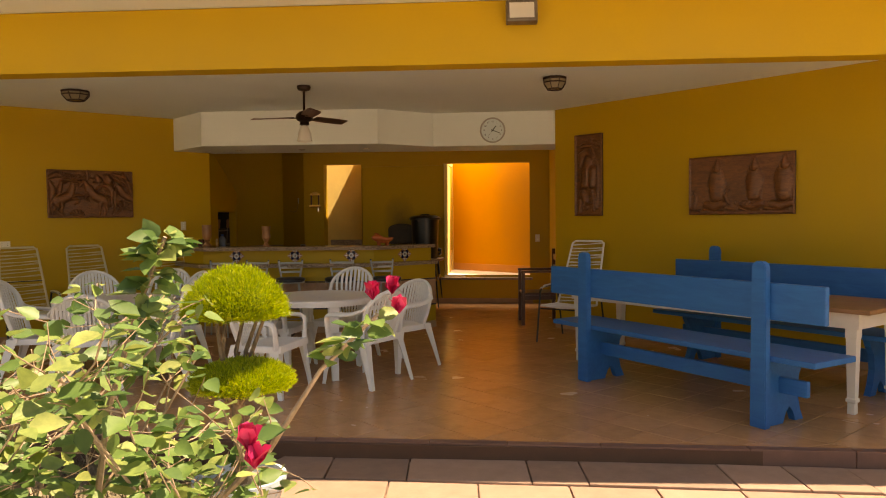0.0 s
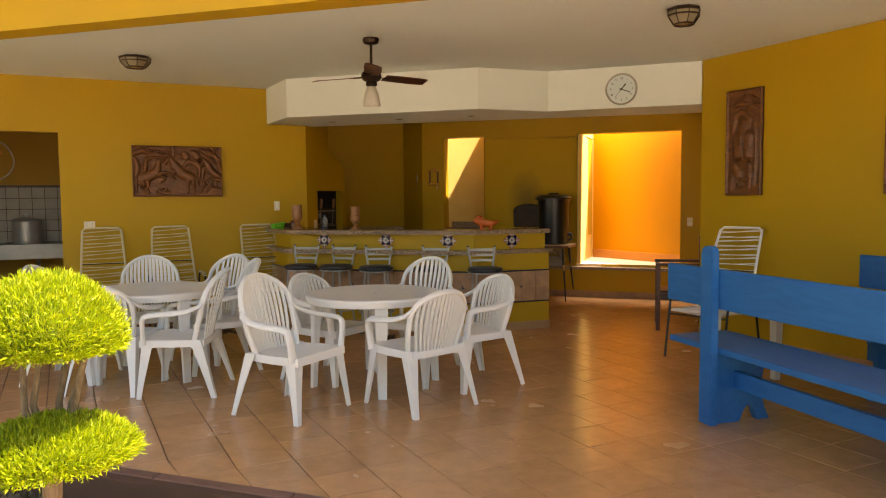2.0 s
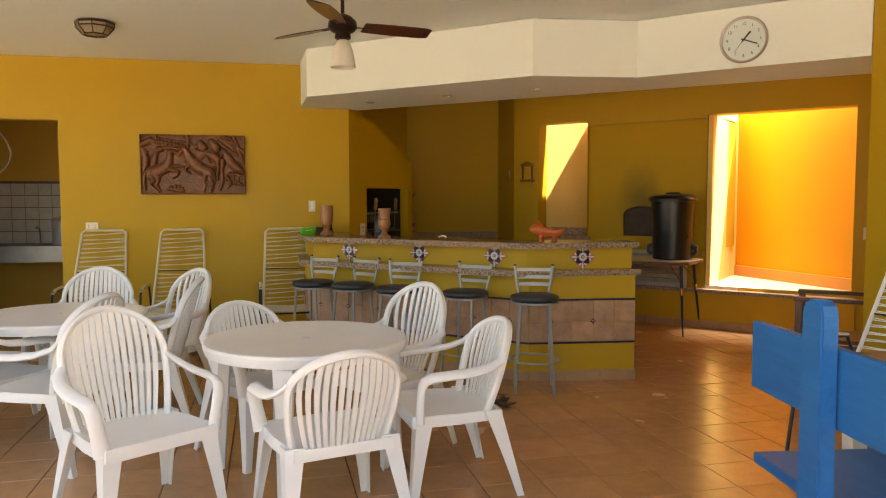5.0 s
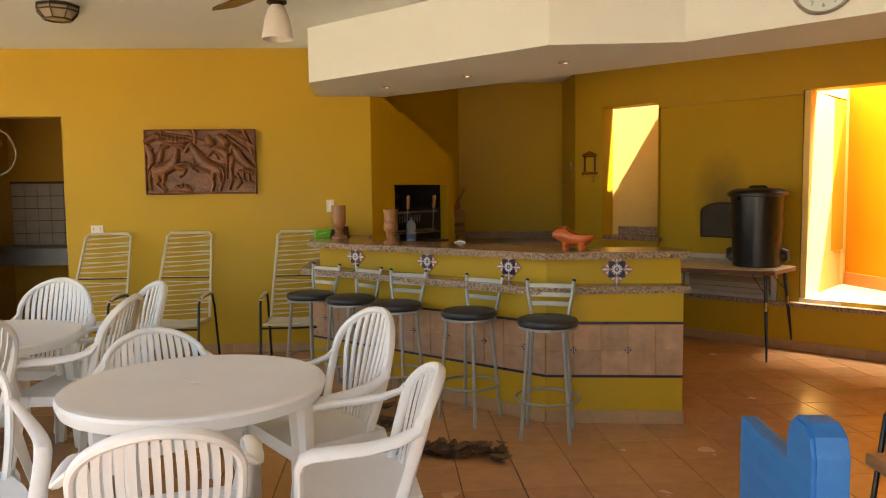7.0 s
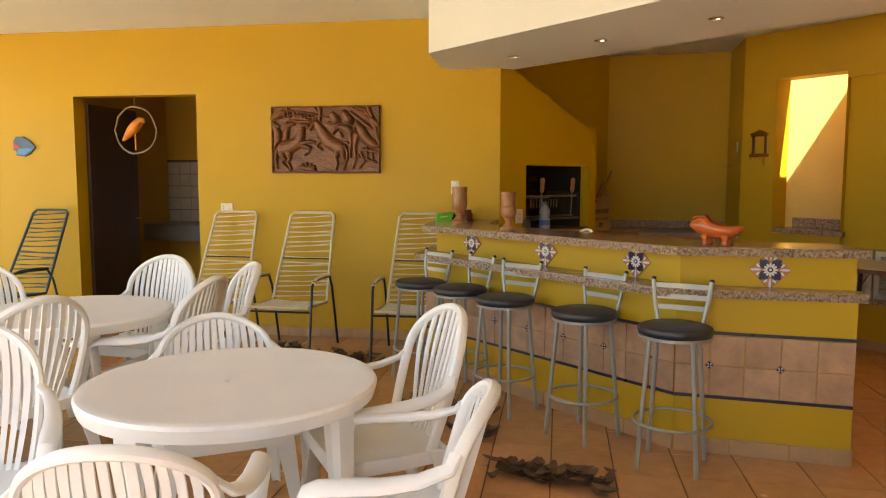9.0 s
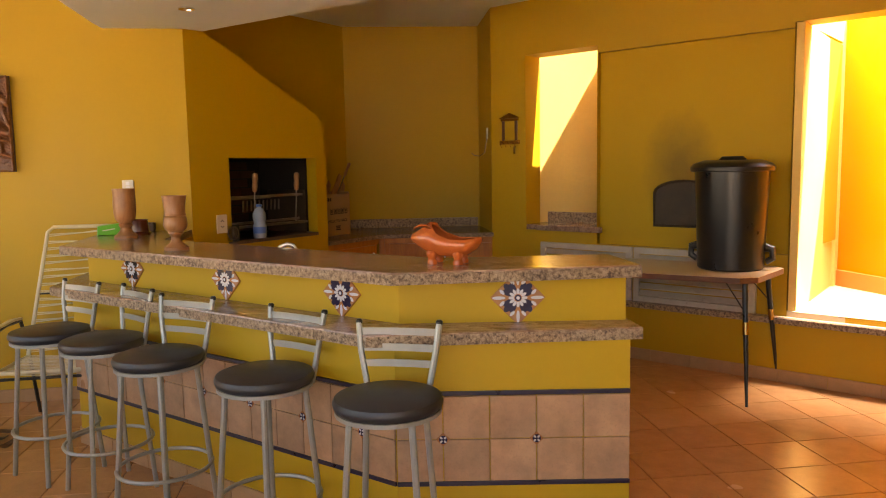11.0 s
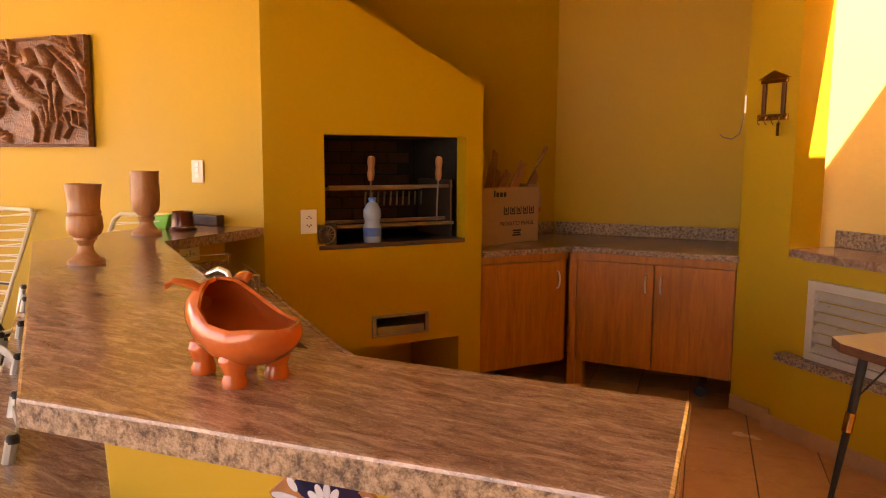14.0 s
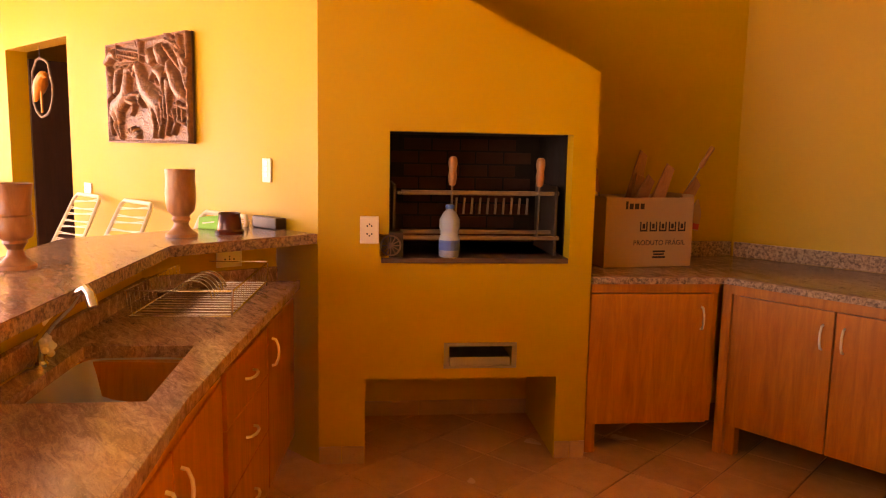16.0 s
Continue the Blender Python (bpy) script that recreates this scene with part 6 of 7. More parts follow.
# clay pig bowl: open back, four feet, ears and a snout
bm = bmesh.new()
n, k = 36, 22
FS = (0, 0.04, 0.12, 0.22, 0.30, 0.42, 0.60, 0.80, 0.93, 1.0)
PIG_TOP = (0.122, 0.130, 0.143, 0.160, 0.165, 0.150, 0.133, 0.128, 0.126, 0.112)
PIG_LOW = (0.088, 0.078, 0.062, 0.046, 0.036, 0.030, 0.029, 0.036, 0.060, 0.092)
PIG_WIDE = (0.025, 0.031, 0.042, 0.054, 0.061, 0.068, 0.072, 0.066, 0.044, 0.014)
rings = []
for i in range(n + 1):
    f = i / n
    x = -0.145 + 0.29 * f
    zt, zb, w = np.interp(f, FS, PIG_TOP), np.interp(f, FS, PIG_LOW), np.interp(f, FS, PIG_WIDE)
    t0 = radians(np.interp(f, (0, 0.27, 0.29, 0.34, 0.42, 0.6, 1.0), (89, 89, 74, 52, 34, 27, 27)))
    zc, rz = (zt + zb) / 2, (zt - zb) / 2
    rings.append([bm.verts.new((x, w * math.cos(t), zc + rz * math.sin(t))) for t in (t0 - (math.pi + 2 * t0) * j / k for j in range(k + 1))])
for a, b in zip(rings, rings[1:]):
    for j in range(k):
        bm.faces.new((a[j], a[j + 1], b[j + 1], b[j]))
bm.faces.new(rings[0])
bm.faces.new(rings[-1])
bmesh.ops.recalc_face_normals(bm, faces=bm.faces)
bmesh.ops.solidify(bm, geom=bm.faces, thickness=0.006)
for x, y in ((-0.052, -0.036), (-0.052, 0.036), (0.056, -0.036), (0.056, 0.036)):
    lathe(bm, [(0.019, 0.0), (0.020, 0.010), (0.016, 0.022), (0.024, 0.045), (0.020, 0.058)], 14, (x, y, 0.0))
for sy in (-1, 1):
    tube(bm, [(-0.062, sy * 0.034, 0.148), (-0.072, sy * 0.048, 0.157), (-0.090, sy * 0.060, 0.160), (-0.106, sy * 0.066, 0.154), (-0.116, sy * 0.066, 0.144)], [0.015, 0.016, 0.013, 0.009, 0.004], 10, flat=0.45)
bmesh.ops.scale(bm, vec=(0.97, 1.04, 0.95), verts=bm.verts)
pig = part("pig_bowl", bm, M["terracotta"], None, smooth=True)
pig.matrix_basis = pose(-0.765, 10.076, 1.0965, 0, 0, 15)
tagged(pig, "glazed terracotta bowl in the shape of a pig", "bowl")

# ---- folding table with the bin ----
ft = thing("folding_table", pose(0, 0, 0), "old folding table with cream top and black tapering legs", "table")
bm = bmesh.new()
TT = [(-1.30, 12.47), (-1.22, 12.40), (-0.80, 12.31), (-0.17, 12.36), (-0.08, 12.44), (-0.02, 12.93), (-0.09, 13.02), (-1.10, 13.02), (-1.20, 12.95)]
slab(bm, TT, 0.738, 0.775, 0.003, 1)
M["creamtop"] = coat("cream_laminate", (0.62, 0.50, 0.34), 0.35, 0, 3, 60, 0.07, 0.03, dirt=(0.40, 0.27, 0.15), dirt_at=0.66)
M["brownedge"] = wood("brown_table_edge", (0.09, 0.03, 0.012), (0.20, 0.08, 0.03), 0.5, (1, 6, 6), 6)
part("tabletop", bm, [M["creamtop"], M["brownedge"]], ft)
M["brass"] = coat("brass", (0.55, 0.33, 0.10), 0.25, 1.0)
for x, y, ox, oy in ((-1.19, 12.51, -0.06, -0.09), (-0.16, 12.46, 0.06, -0.16), (-0.12, 12.94, 0.075, 0.04), (-1.12, 12.90, -0.05, 0.05)):
    bm = bmesh.new()
    tube(bm, [(x, y, 0.737), (x + ox * 0.3, y + oy * 0.3, 0.5), (x + ox, y + oy, 0.0)], [0.018, 0.017, 0.009], 10)
    lg = part("leg", bm, M["black"], ft, smooth=True)
    bm = bmesh.new()
    tube(bm, [(x + ox * 0.31, y + oy * 0.31, 0.495), (x + ox * 0.42, y + oy * 0.42, 0.42)], 0.0195, 10)
    part("collar", bm, M["brass"], lg, "brass collar", smooth=True)
    bm = bmesh.new()
    tube(bm, [(x + ox * 0.2, y + oy * 0.2, 0.55), (x - 2 * ox, y, 0.737)], 0.004, 6)
    part("brace", bm, M["iron"], lg)
tb = thing("rubbish_bin", pose(-0.325, 12.785, 0.776) @ Matrix.Diagonal((0.88, 0.88, 1.03, 1)), "large glossy black plastic rubbish bin with a lid", "bin")
bm = bmesh.new()
lathe(bm, [(0.225, 0.0), (0.235, 0.01), (0.262, 0.62), (0.272, 0.63)], 40)
part("body", bm, M["black"], tb, smooth=True)
bm = bmesh.new()
lathe(bm, [(0.285, 0.618), (0.295, 0.622), (0.297, 0.645), (0.275, 0.668), (0.20, 0.69), (0.18, 0.685), (0.10, 0.69), (0.0, 0.69)], 40)
part("lid", bm, M["black"], tb, smooth=True)
bm = bmesh.new()
tube(bm, [(-0.09, 0, 0.685), (-0.07, 0, 0.700), (0.07, 0, 0.700), (0.09, 0, 0.685)], 0.014, 8)
part("lid_handle", bm, M["black"], tb, smooth=True)
for sx in (-1, 1):
    bm = bmesh.new()
    tube(bm, [(sx * 0.24, 0.01, 0.14), (sx * 0.29, 0.01, 0.13), (sx * 0.295, 0.01, 0.075), (sx * 0.25, 0.01, 0.05)], [0.03, 0.028, 0.024, 0.02], 8)
    part("side_handle", bm, M["black"], tb, smooth=True)

# ---- cardboard box with tools ----
M["card"] = coat("cardboard", (0.40, 0.25, 0.13), 0.85, 0, 4, 80, 0.08, 0.1)
M["ink"] = coat("dark_brown_ink", (0.035, 0.02, 0.015), 0.8)
cb = thing("cardboard_box", pose(-3.685, 12.445, 0.902, 0, 0, 98), "open cardboard carton with tools sticking out", "box")
bw, bd, bh = 0.25, 0.15, 0.36
for q in ((-bw, bw, -bd, -bd + 0.005), (-bw, bw, bd - 0.005, bd), (-bw, -bw + 0.005, -bd + 0.005, bd - 0.005), (bw - 0.005, bw, -bd + 0.005, bd - 0.005)):
    bm = bmesh.new()
    box(bm, q[0], q[1], q[2], q[3], 0.004, bh + (0.015 if q[0] > 0 else 0))
    part("side_panel", bm, M["card"], cb)
bm = bmesh.new()
box(bm, -bw, bw, -bd, bd, 0.0, 0.004)
part("bottom_panel", bm, M["card"], cb)
bm = bmesh.new()
box(bm, -0.10, 0.10, 0.0, 0.004, -0.1, 0.0, pose(bw + 0.003, 0.03, bh - 0.01, 0, -14, 90))
part("flap", bm, M["card"], cb)
lettering("print", "PRODUTO FRÁGIL", 0.036, pose(0.06, -bd - 0.0008, 0.125, 90), M["ink"], cb)
for k in range(5):
    bm = bmesh.new()
    x = -0.055 + 0.055 * k
    box(bm, x, x + 0.042, -bd - 0.0012, -bd - 0.0002, 0.185, 0.193)
    box(bm, x, x + 0.007, -bd - 0.0012, -bd - 0.0002, 0.193, 0.235)
    box(bm, x + 0.035, x + 0.042, -bd - 0.0012, -bd - 0.0002, 0.193, 0.235)
    box(bm, x + 0.014, x + 0.028, -bd - 0.0012, -bd - 0.0002, 0.20, 0.225)
    part("care_mark", bm, M["ink"], cb)
for z, w in ((0.075, 0.07), (0.06, 0.06), (0.045, 0.075)):
    bm = bmesh.new()
    box(bm, 0.06 - w / 2, 0.06 + w / 2, -bd - 0.0012, -bd - 0.0002, z, z + 0.010)
    part("print_bar", bm, M["ink"], cb)
bm = bmesh.new()
for k, (x, w, h) in enumerate(((-0.14, 0.012, 0.05), (-0.12, 0.022, 0.036), (-0.09, 0.024, 0.036), (-0.058, 0.022, 0.036))):
    box(bm, x, x + w, -bd - 0.0012, -bd - 0.0002, 0.30, 0.30 + h * 0.8)
part("logo", bm, M["ink"], cb, "plain dark mark")
M["redtag"] = coat("red_white_tag", (0.50, 0.04, 0.04), 0.5, 0, 30, 90, 0.1)
TOOLS = ((0.16, 0.03, 10, 26, 0.34, "wooden_handle"), (-0.05, 0.05, -6, 16, 0.26, "wooden_board"), (-0.17, 0.0, -10, -8, 0.16, "wooden_handle"), (0.02, -0.04, 18, 10, 0.20, "wooden_board"), (-0.21, 0.06, 6, -6, 0.16, "wooden_handle"),
         (0.09, 0.06, 4, -14, 0.13, "wooden_board"), (-0.11, -0.05, 8, 22, 0.14, "wooden_board"), (0.13, -0.06, -4, 34, 0.16, "wooden_board"), (-0.02, 0.0, 2, 4, 0.12, "wooden_board"))
for x, y, rx, ry, up, kind in TOOLS:
    tl = thing("kitchen_tool", cb.matrix_basis @ pose(x, y, bh - 0.22, rx, ry), "wooden kitchen tool standing in the carton", "tool", "tools in the carton")
    bm = bmesh.new()
    if kind == "wooden_board":
        slab(bm, [(-0.03, 0), (0.03, 0), (0.045, up * 0.7), (0.03, up + 0.2), (-0.02, up + 0.22), (-0.045, up * 0.6)], -0.006, 0.006, 0.003, m=Matrix(((1, 0, 0, 0), (0, 0, -1, 0), (0, 1, 0, 0), (0, 0, 0, 1))))
        part("blade", bm, M["handle_wood"], tl)
    else:
        tube(bm, [(0, 0, 0), (0, 0, up + 0.08)], 0.006, 8)
        part("rod", bm, M["iron_rod"], tl)
        bm = bmesh.new()
        lathe(bm, [(0.010, up + 0.08), (0.015, up + 0.10), (0.012, up + 0.15), (0.016, up + 0.20), (0.010, up + 0.21)], 10)
        part("handle", bm, M["handle_wood"], tl, smooth=True)
tg = thing("paper_tag", cb.matrix_basis @ pose(0.29, -0.10, 0.19, 0, 8, 20), "red and white paper tag hanging at the carton", "tag")
bm = bmesh.new()
slab(bm, [(-0.04, 0), (0.035, -0.01), (0.04, 0.09), (0.0, 0.16), (-0.03, 0.12)], -0.006, 0.004, m=Matrix(((1, 0, 0, 0), (0, 0, -1, 0), (0, 1, 0, 0), (0, 0, 0, 1))))
part("paper", bm, M["card"], tg)
bm = bmesh.new()
box(bm, -0.02, 0.03, -0.006, -0.0045, 0.0, 0.03)
part("print", bm, M["redtag"], tg)

# key rack and hook on the pier
kr = thing("key_rack", along(COL_FRONT, back(-2)) @ pose(0.20, -0.002, 1.782) @ Matrix.Diagonal((1.2, 1, 1.12, 1)), "small wooden key rack with hooks on the pier", "key rack")
for x0, x1, z0, z1 in ((-0.075, 0.075, 0.065, 0.085), (-0.065, -0.045, -0.08, 0.065), (0.045, 0.065, -0.08, 0.065), (-0.085, 0.085, -0.11, -0.08)):
    bm = bmesh.new()
    box(bm, x0, x1, -0.014, 0, z0, z1, bevel=0.003)
    part("rail", bm, M["redwood"] if z1 - z0 > 0.1 else M["brass"], kr)
for k in range(4):
    bm = bmesh.new()
    x = -0.06 + 0.04 * k
    tube(bm, [(x, -0.015, -0.09), (x, -0.035, -0.10), (x, -0.038, -0.12), (x, -0.025, -0.13)], 0.003, 6)
    part("hook", bm, M["brass"], kr)
bm = bmesh.new()
slab(bm, [(-0.09, 0.086), (0.09, 0.086), (0.0, 0.125)], 0.0, 0.016, m=Matrix(((1, 0, 0, 0), (0, 0, -1, 0), (0, 1, 0, 0), (0, 0, 0, 1))))
part("gable", bm, M["brass"], kr)
bm = bmesh.new()
box(bm, 0.045, 0.062, -0.034, -0.030, -0.185, -0.125)
part("key", bm, M["chrome"], kr)
hk = thing("wire_hook", along(COL_IN, COL_FRONT) @ pose(0.62, -0.002, 1.70), "bent steel wire hook on the pier side", "hook")
bm = bmesh.new()
tube(bm, [(0, -0.004, 0.12), (0, -0.012, 0.0), (-0.01, -0.03, -0.10), (-0.03, -0.07, -0.13), (-0.05, -0.12, -0.12), (-0.06, -0.14, -0.10)], 0.0035, 8)
part("hook", bm, M["iron_rod"], hk, smooth=True)
bm = bmesh.new()
box(bm, -0.012, 0.012, -0.010, 0, 0.02, 0.12, bevel=0.002)
part("plate", bm, M["steel"], hk)

# ---- ornaments at the doorway ----
M["parrot"] = coat("orange_painted_plaster", (0.62, 0.20, 0.015), 0.4, 0, 9, 60, 0.3, dirt=(0.30, 0.26, 0.02), dirt_at=0.6)
M["twig"] = wood("grey_twig", (0.14, 0.10, 0.07), (0.30, 0.23, 0.16), 0.8, (4, 4, 4), 8)
prt = J @ pose(0.62, 0.06, 1.90)
ring = thing("perch_ring", prt, "twig ring perch hanging in the doorway", "ornament")
bm = bmesh.new()
rr = random.Random(2)
tube(bm, [((0.20 + 0.018 * rr.random()) * math.cos(t), 0.01 * rr.random(), (0.21 + 0.02 * rr.random()) * math.sin(t)) for t in (2 * math.pi * j / 22 for j in range(22))], 0.009, 7, closed=True)
part("hoop", bm, M["twig"], ring, smooth=True)
bm = bmesh.new()
tube(bm, [(0, 0, 0.215), (0, 0, 0.31)], 0.003, 5)
part("cord", bm, M["twig"], ring)
bm = bmesh.new()
body = [((0.13, 0, -0.10), 0.012), ((0.09, 0, -0.06), 0.028), ((0.045, 0, -0.015), 0.047), ((0.0, 0, 0.03), 0.052), ((-0.035, 0, 0.065), 0.044), ((-0.06, 0, 0.085), 0.036), ((-0.085, 0, 0.082), 0.024), ((-0.10, 0, 0.066), 0.010)]
tube(bm, [p for p, r in body], [r for p, r in body], 12)
tube(bm, [(0.0, 0, -0.01), (0.0, 0.0, -0.19)], 0.009, 6)
parrot = part("parrot_ornament", bm, M["parrot"], None, smooth=True)
parrot.matrix_basis = prt
tagged(parrot, "orange painted parrot ornament on a twig ring", "ornament")
M["fishblue"] = coat("blue_fish_paint", (0.03, 0.09, 0.16), 0.35, 0, 9, 60, 0.15)
bm = bmesh.new()
slab(bm, [(-0.11, 0.05), (-0.08, 0.09), (0.0, 0.09), (0.07, 0.045), (0.125, -0.01), (0.07, -0.07), (0.01, -0.10), (-0.085, -0.09), (-0.07, -0.045), (-0.115, -0.035)], 0.002, 0.022, 0.006, m=Matrix(((1, 0, 0, 0), (0, 0, -1, 0), (0, 1, 0, 0), (0, 0, 0, 1))))
fish = part("fish_ornament", bm, M["fishblue"], None)
M["fishred"] = coat("red_fish_paint", (0.42, 0.03, 0.025), 0.35)
bm = bmesh.new()
slab(bm, [(-0.10, 0.03), (-0.105, -0.03), (-0.02, -0.015)], 0.0225, 0.026, m=Matrix(((1, 0, 0, 0), (0, 0, -1, 0), (0, 1, 0, 0), (0, 0, 0, 1))))
part("tail", bm, M["fishred"], fish, "red painted tail")
M["fishpale"] = coat("light_blue_fish_paint", (0.04, 0.22, 0.40), 0.35)
bm = bmesh.new()
slab(bm, [(-0.06, -0.03), (0.03, -0.02), (0.09, -0.03), (0.01, -0.085), (-0.07, -0.08)], 0.0225, 0.025, m=Matrix(((1, 0, 0, 0), (0, 0, -1, 0), (0, 1, 0, 0), (0, 0, 0, 1))))
part("belly", bm, M["fishpale"], fish, "light blue belly")
fish.matrix_basis = on_left(-6.735, 7.775, 1.753)
tagged(fish, "blue and red painted wooden fish ornament on the wall", "ornament")

# ---- front edge, path and garden ----
def edge_y(x):
    return 5.22 - 0.09 * x


M["path_stone"] = tile_mat("brownish_sandstone_slab", (0.32, 0.205, 0.145), 0.45, 0.75)
M["border"] = tile_mat("dark_red_stone", (0.20, 0.10, 0.07), 0.25, 0.6)
border = tagged(new("border"), "dark reddish stone edging of the patio floor", "edging", kind="structure")
rr = random.Random(5)
x = -9.5
while x < 7:
    w = 0.5 + 0.4 * rr.random()
    bm = bmesh.new()
    slab(bm, [(x + 0.003, edge_y(x) - 0.075), (x + w - 0.003, edge_y(x + w) - 0.075), (x + w - 0.003, edge_y(x + w)), (x + 0.003, edge_y(x))], -0.2, 0.002 + 0.004 * rr.random(), 0.006)
    part("stone", bm, M["border"], border)
    x += w
path = tagged(new("path"), "pale pink sandstone paving slabs beside the patio", "path", kind="structure")
for row, (d0, d1, z) in enumerate(((0.08, 0.50, -0.095), (0.51, 0.97, -0.10), (0.98, 1.48, -0.105), (1.49, 2.1, -0.11))):
    x = -0.93 + 0.12 * row
    while x < 7:
        w = 0.32 + 0.55 * rr.random()
        bm = bmesh.new()
        j = [0.012 * rr.random() for _ in range(4)]
        lean = 0.10 * (d0 - 0.08) if x > -0.7 else 0.16
        slab(bm, [(x + 0.004 - (lean if x < -0.7 else 0), edge_y(x) - d1 + j[0]), (x + w - 0.004, edge_y(x + w) - d1 + j[1]), (x + w - 0.004, edge_y(x + w) - d0 - j[2]), (x + 0.004, edge_y(x) - d0 - j[3])], -0.2, z + 0.008 * rr.random(), 0.008)
        part("slab", bm, M["path_stone"], path)
        x += w


M["mortar"] = coat("earthy_mortar", (0.30, 0.21, 0.15), 0.95, 0, 9, 120, 0.2, 0.4, space="world")
for k, (d0, d1, z) in enumerate(((0.078, 2.1, -0.114),)):
    bm = bmesh.new()
    slab(bm, [(-1.0, edge_y(-1.0) - d1), (7.0, edge_y(7.0) - d1), (7.0, edge_y(7.0) - d0), (-1.0, edge_y(-1.0) - d0)], -0.2, z)
    part("mortar_bed", bm, M["mortar"], path, "brownish mortar between the slabs")


def blades(name, spots, material, size, lift, seed, label, category, kind="stuff", parent=None, up=0.5):
    """Many small pointed leaves, one mesh. spots: (place, outward direction)."""
    rng = np.random.RandomState(seed)
    P = np.array([p for p, d in spots], float)
    D = np.array([d for p, d in spots], float) + rng.normal(0, up, (len(spots), 3))
    D /= np.linalg.norm(D, axis=1, keepdims=True) + 1e-9
    S = np.cross(D, rng.normal(0, 1, D.shape))
    S /= np.linalg.norm(S, axis=1, keepdims=True) + 1e-9
    L = (size[0] + (size[1] - size[0]) * rng.rand(len(P)))[:, None]
    W = L * size[2]
    N = np.cross(D, S)
    v = np.stack([P, P + D * L * 0.45 + S * W + N * L * 0.08, P + D * L - N * L * lift, P + D * L * 0.45 - S * W + N * L * 0.08], 1).reshape(-1, 3)
    k = np.arange(len(P)) * 4
    me = bpy.data.meshes.new(name)
    me.from_pydata(v.tolist(), [], np.stack([np.stack([k, k + 1, k + 2], -1), np.stack([k, k + 2, k + 3], -1)], 1).reshape(-1, 3).tolist())
    me.materials.append(material)
    ob = new(name, me)
    if parent:
        ob.parent = parent
        return ob
    return tagged(ob, label, category, kind=kind)


def leaf_mat(name, dark, light, glow):
    n = Nodes(name)
    isl = n.add("ShaderNodeNewGeometry").outputs["Random Per Island"]
    v = n.coords("object")
    veins = n.noise(v, 45.0, 3.0)
    col = n.ramp(isl, [(0.0, dark), (0.6, light), (1.0, glow)])
    col = n.mix(n.ramp(veins, [(0.4, (0, 0, 0)), (0.7, (0.4, 0.4, 0.4))]), col, dark)
    tr = n.add("ShaderNodeBsdfTranslucent")
    n.link(col, tr.inputs["Color"])
    mx = n.add("ShaderNodeMixShader")
    mx.inputs[0].default_value = 0.35
    n.link(n.b.outputs[0], mx.inputs[1])
    n.link(tr.outputs[0], mx.inputs[2])
    n.link(mx.outputs[0], n.t.nodes["Material Output"].inputs["Surface"])
    return n.set(Base_Color=col, Roughness=0.5)


M["needle"] = leaf_mat("yellow_green_needles", (0.22, 0.31, 0.015), (0.47, 0.56, 0.025), (0.66, 0.64, 0.05))
M["leaf"] = leaf_mat("broad_green_leaf", (0.05, 0.12, 0.03), (0.17, 0.28, 0.07), (0.36, 0.40, 0.12))
M["bark"] = wood("rough_grey_bark", (0.13, 0.085, 0.05), (0.34, 0.25, 0.16), 0.9, (6, 6, 1.5), 9, 0.7)
# darker green for the added filler domes, standing in for shade among needles
M["shade_core"] = coat("shaded_inner_foliage", (0.16, 0.21, 0.015), 0.9, 0, 14, 90, 0.3, 0.5)

# lawn blades near the path
rng = np.random.RandomState(3)
spots = []
for _ in range(9000):
    x, y = rng.uniform(-4.5, -0.9), rng.uniform(3.2, 5.5)
    if y < edge_y(x) - 0.09:
        spots.append(((x, y, -0.16), (0, 0, 1)))
M["blade_grass"] = leaf_mat("dry_grass_blade", (0.09, 0.08, 0.045), (0.18, 0.15, 0.09), (0.28, 0.23, 0.15))
blades("grass", spots, M["blade_grass"], (0.03, 0.08, 0.05), 0.2, 5, "short dry grass beside the path", "grass", up=0.6)

# clipped two-tier shrub in a pot
TX, TY = -0.83, 3.85
topi = thing("topiary", pose(TX, TY, 0), "clipped two-tier topiary shrub with yellow-green foliage", "shrub")
bm = bmesh.new()
tube(bm, [(0, 0, 0.20), (0.008, 0.0, 0.34), (-0.006, 0.004, 0.50), (0.0, 0, 0.63)], [0.036, 0.029, 0.026, 0.03], 10)
part("trunk", bm, M["bark"], topi, smooth=True)
rr = random.Random(8)
for k in range(9):
    a = 2 * math.pi * k / 9 + rr.random() * 0.4
    far = 0.07 + 0.06 * rr.random()
    bm = bmesh.new()
    if k < 5:
        pts = [(0.0, 0, 0.60), (0.04 * math.cos(a), 0.04 * math.sin(a), 0.70), (0.07 * math.cos(a + 0.5), 0.07 * math.sin(a + 0.5), 0.82), (far * math.cos(a), far * math.sin(a), 0.99)]
        rad = [0.017, 0.014, 0.011, 0.008]
    else:
        pts = [(0.0, 0, 0.58), (0.07 * math.cos(a), 0.07 * math.sin(a), 0.64), (0.15 * math.cos(a), 0.15 * math.sin(a), 0.72)]
        rad = [0.014, 0.010, 0.006]
    tube(bm, pts, rad, 7)
    part("branch", bm, M["bark"], topi, smooth=True)


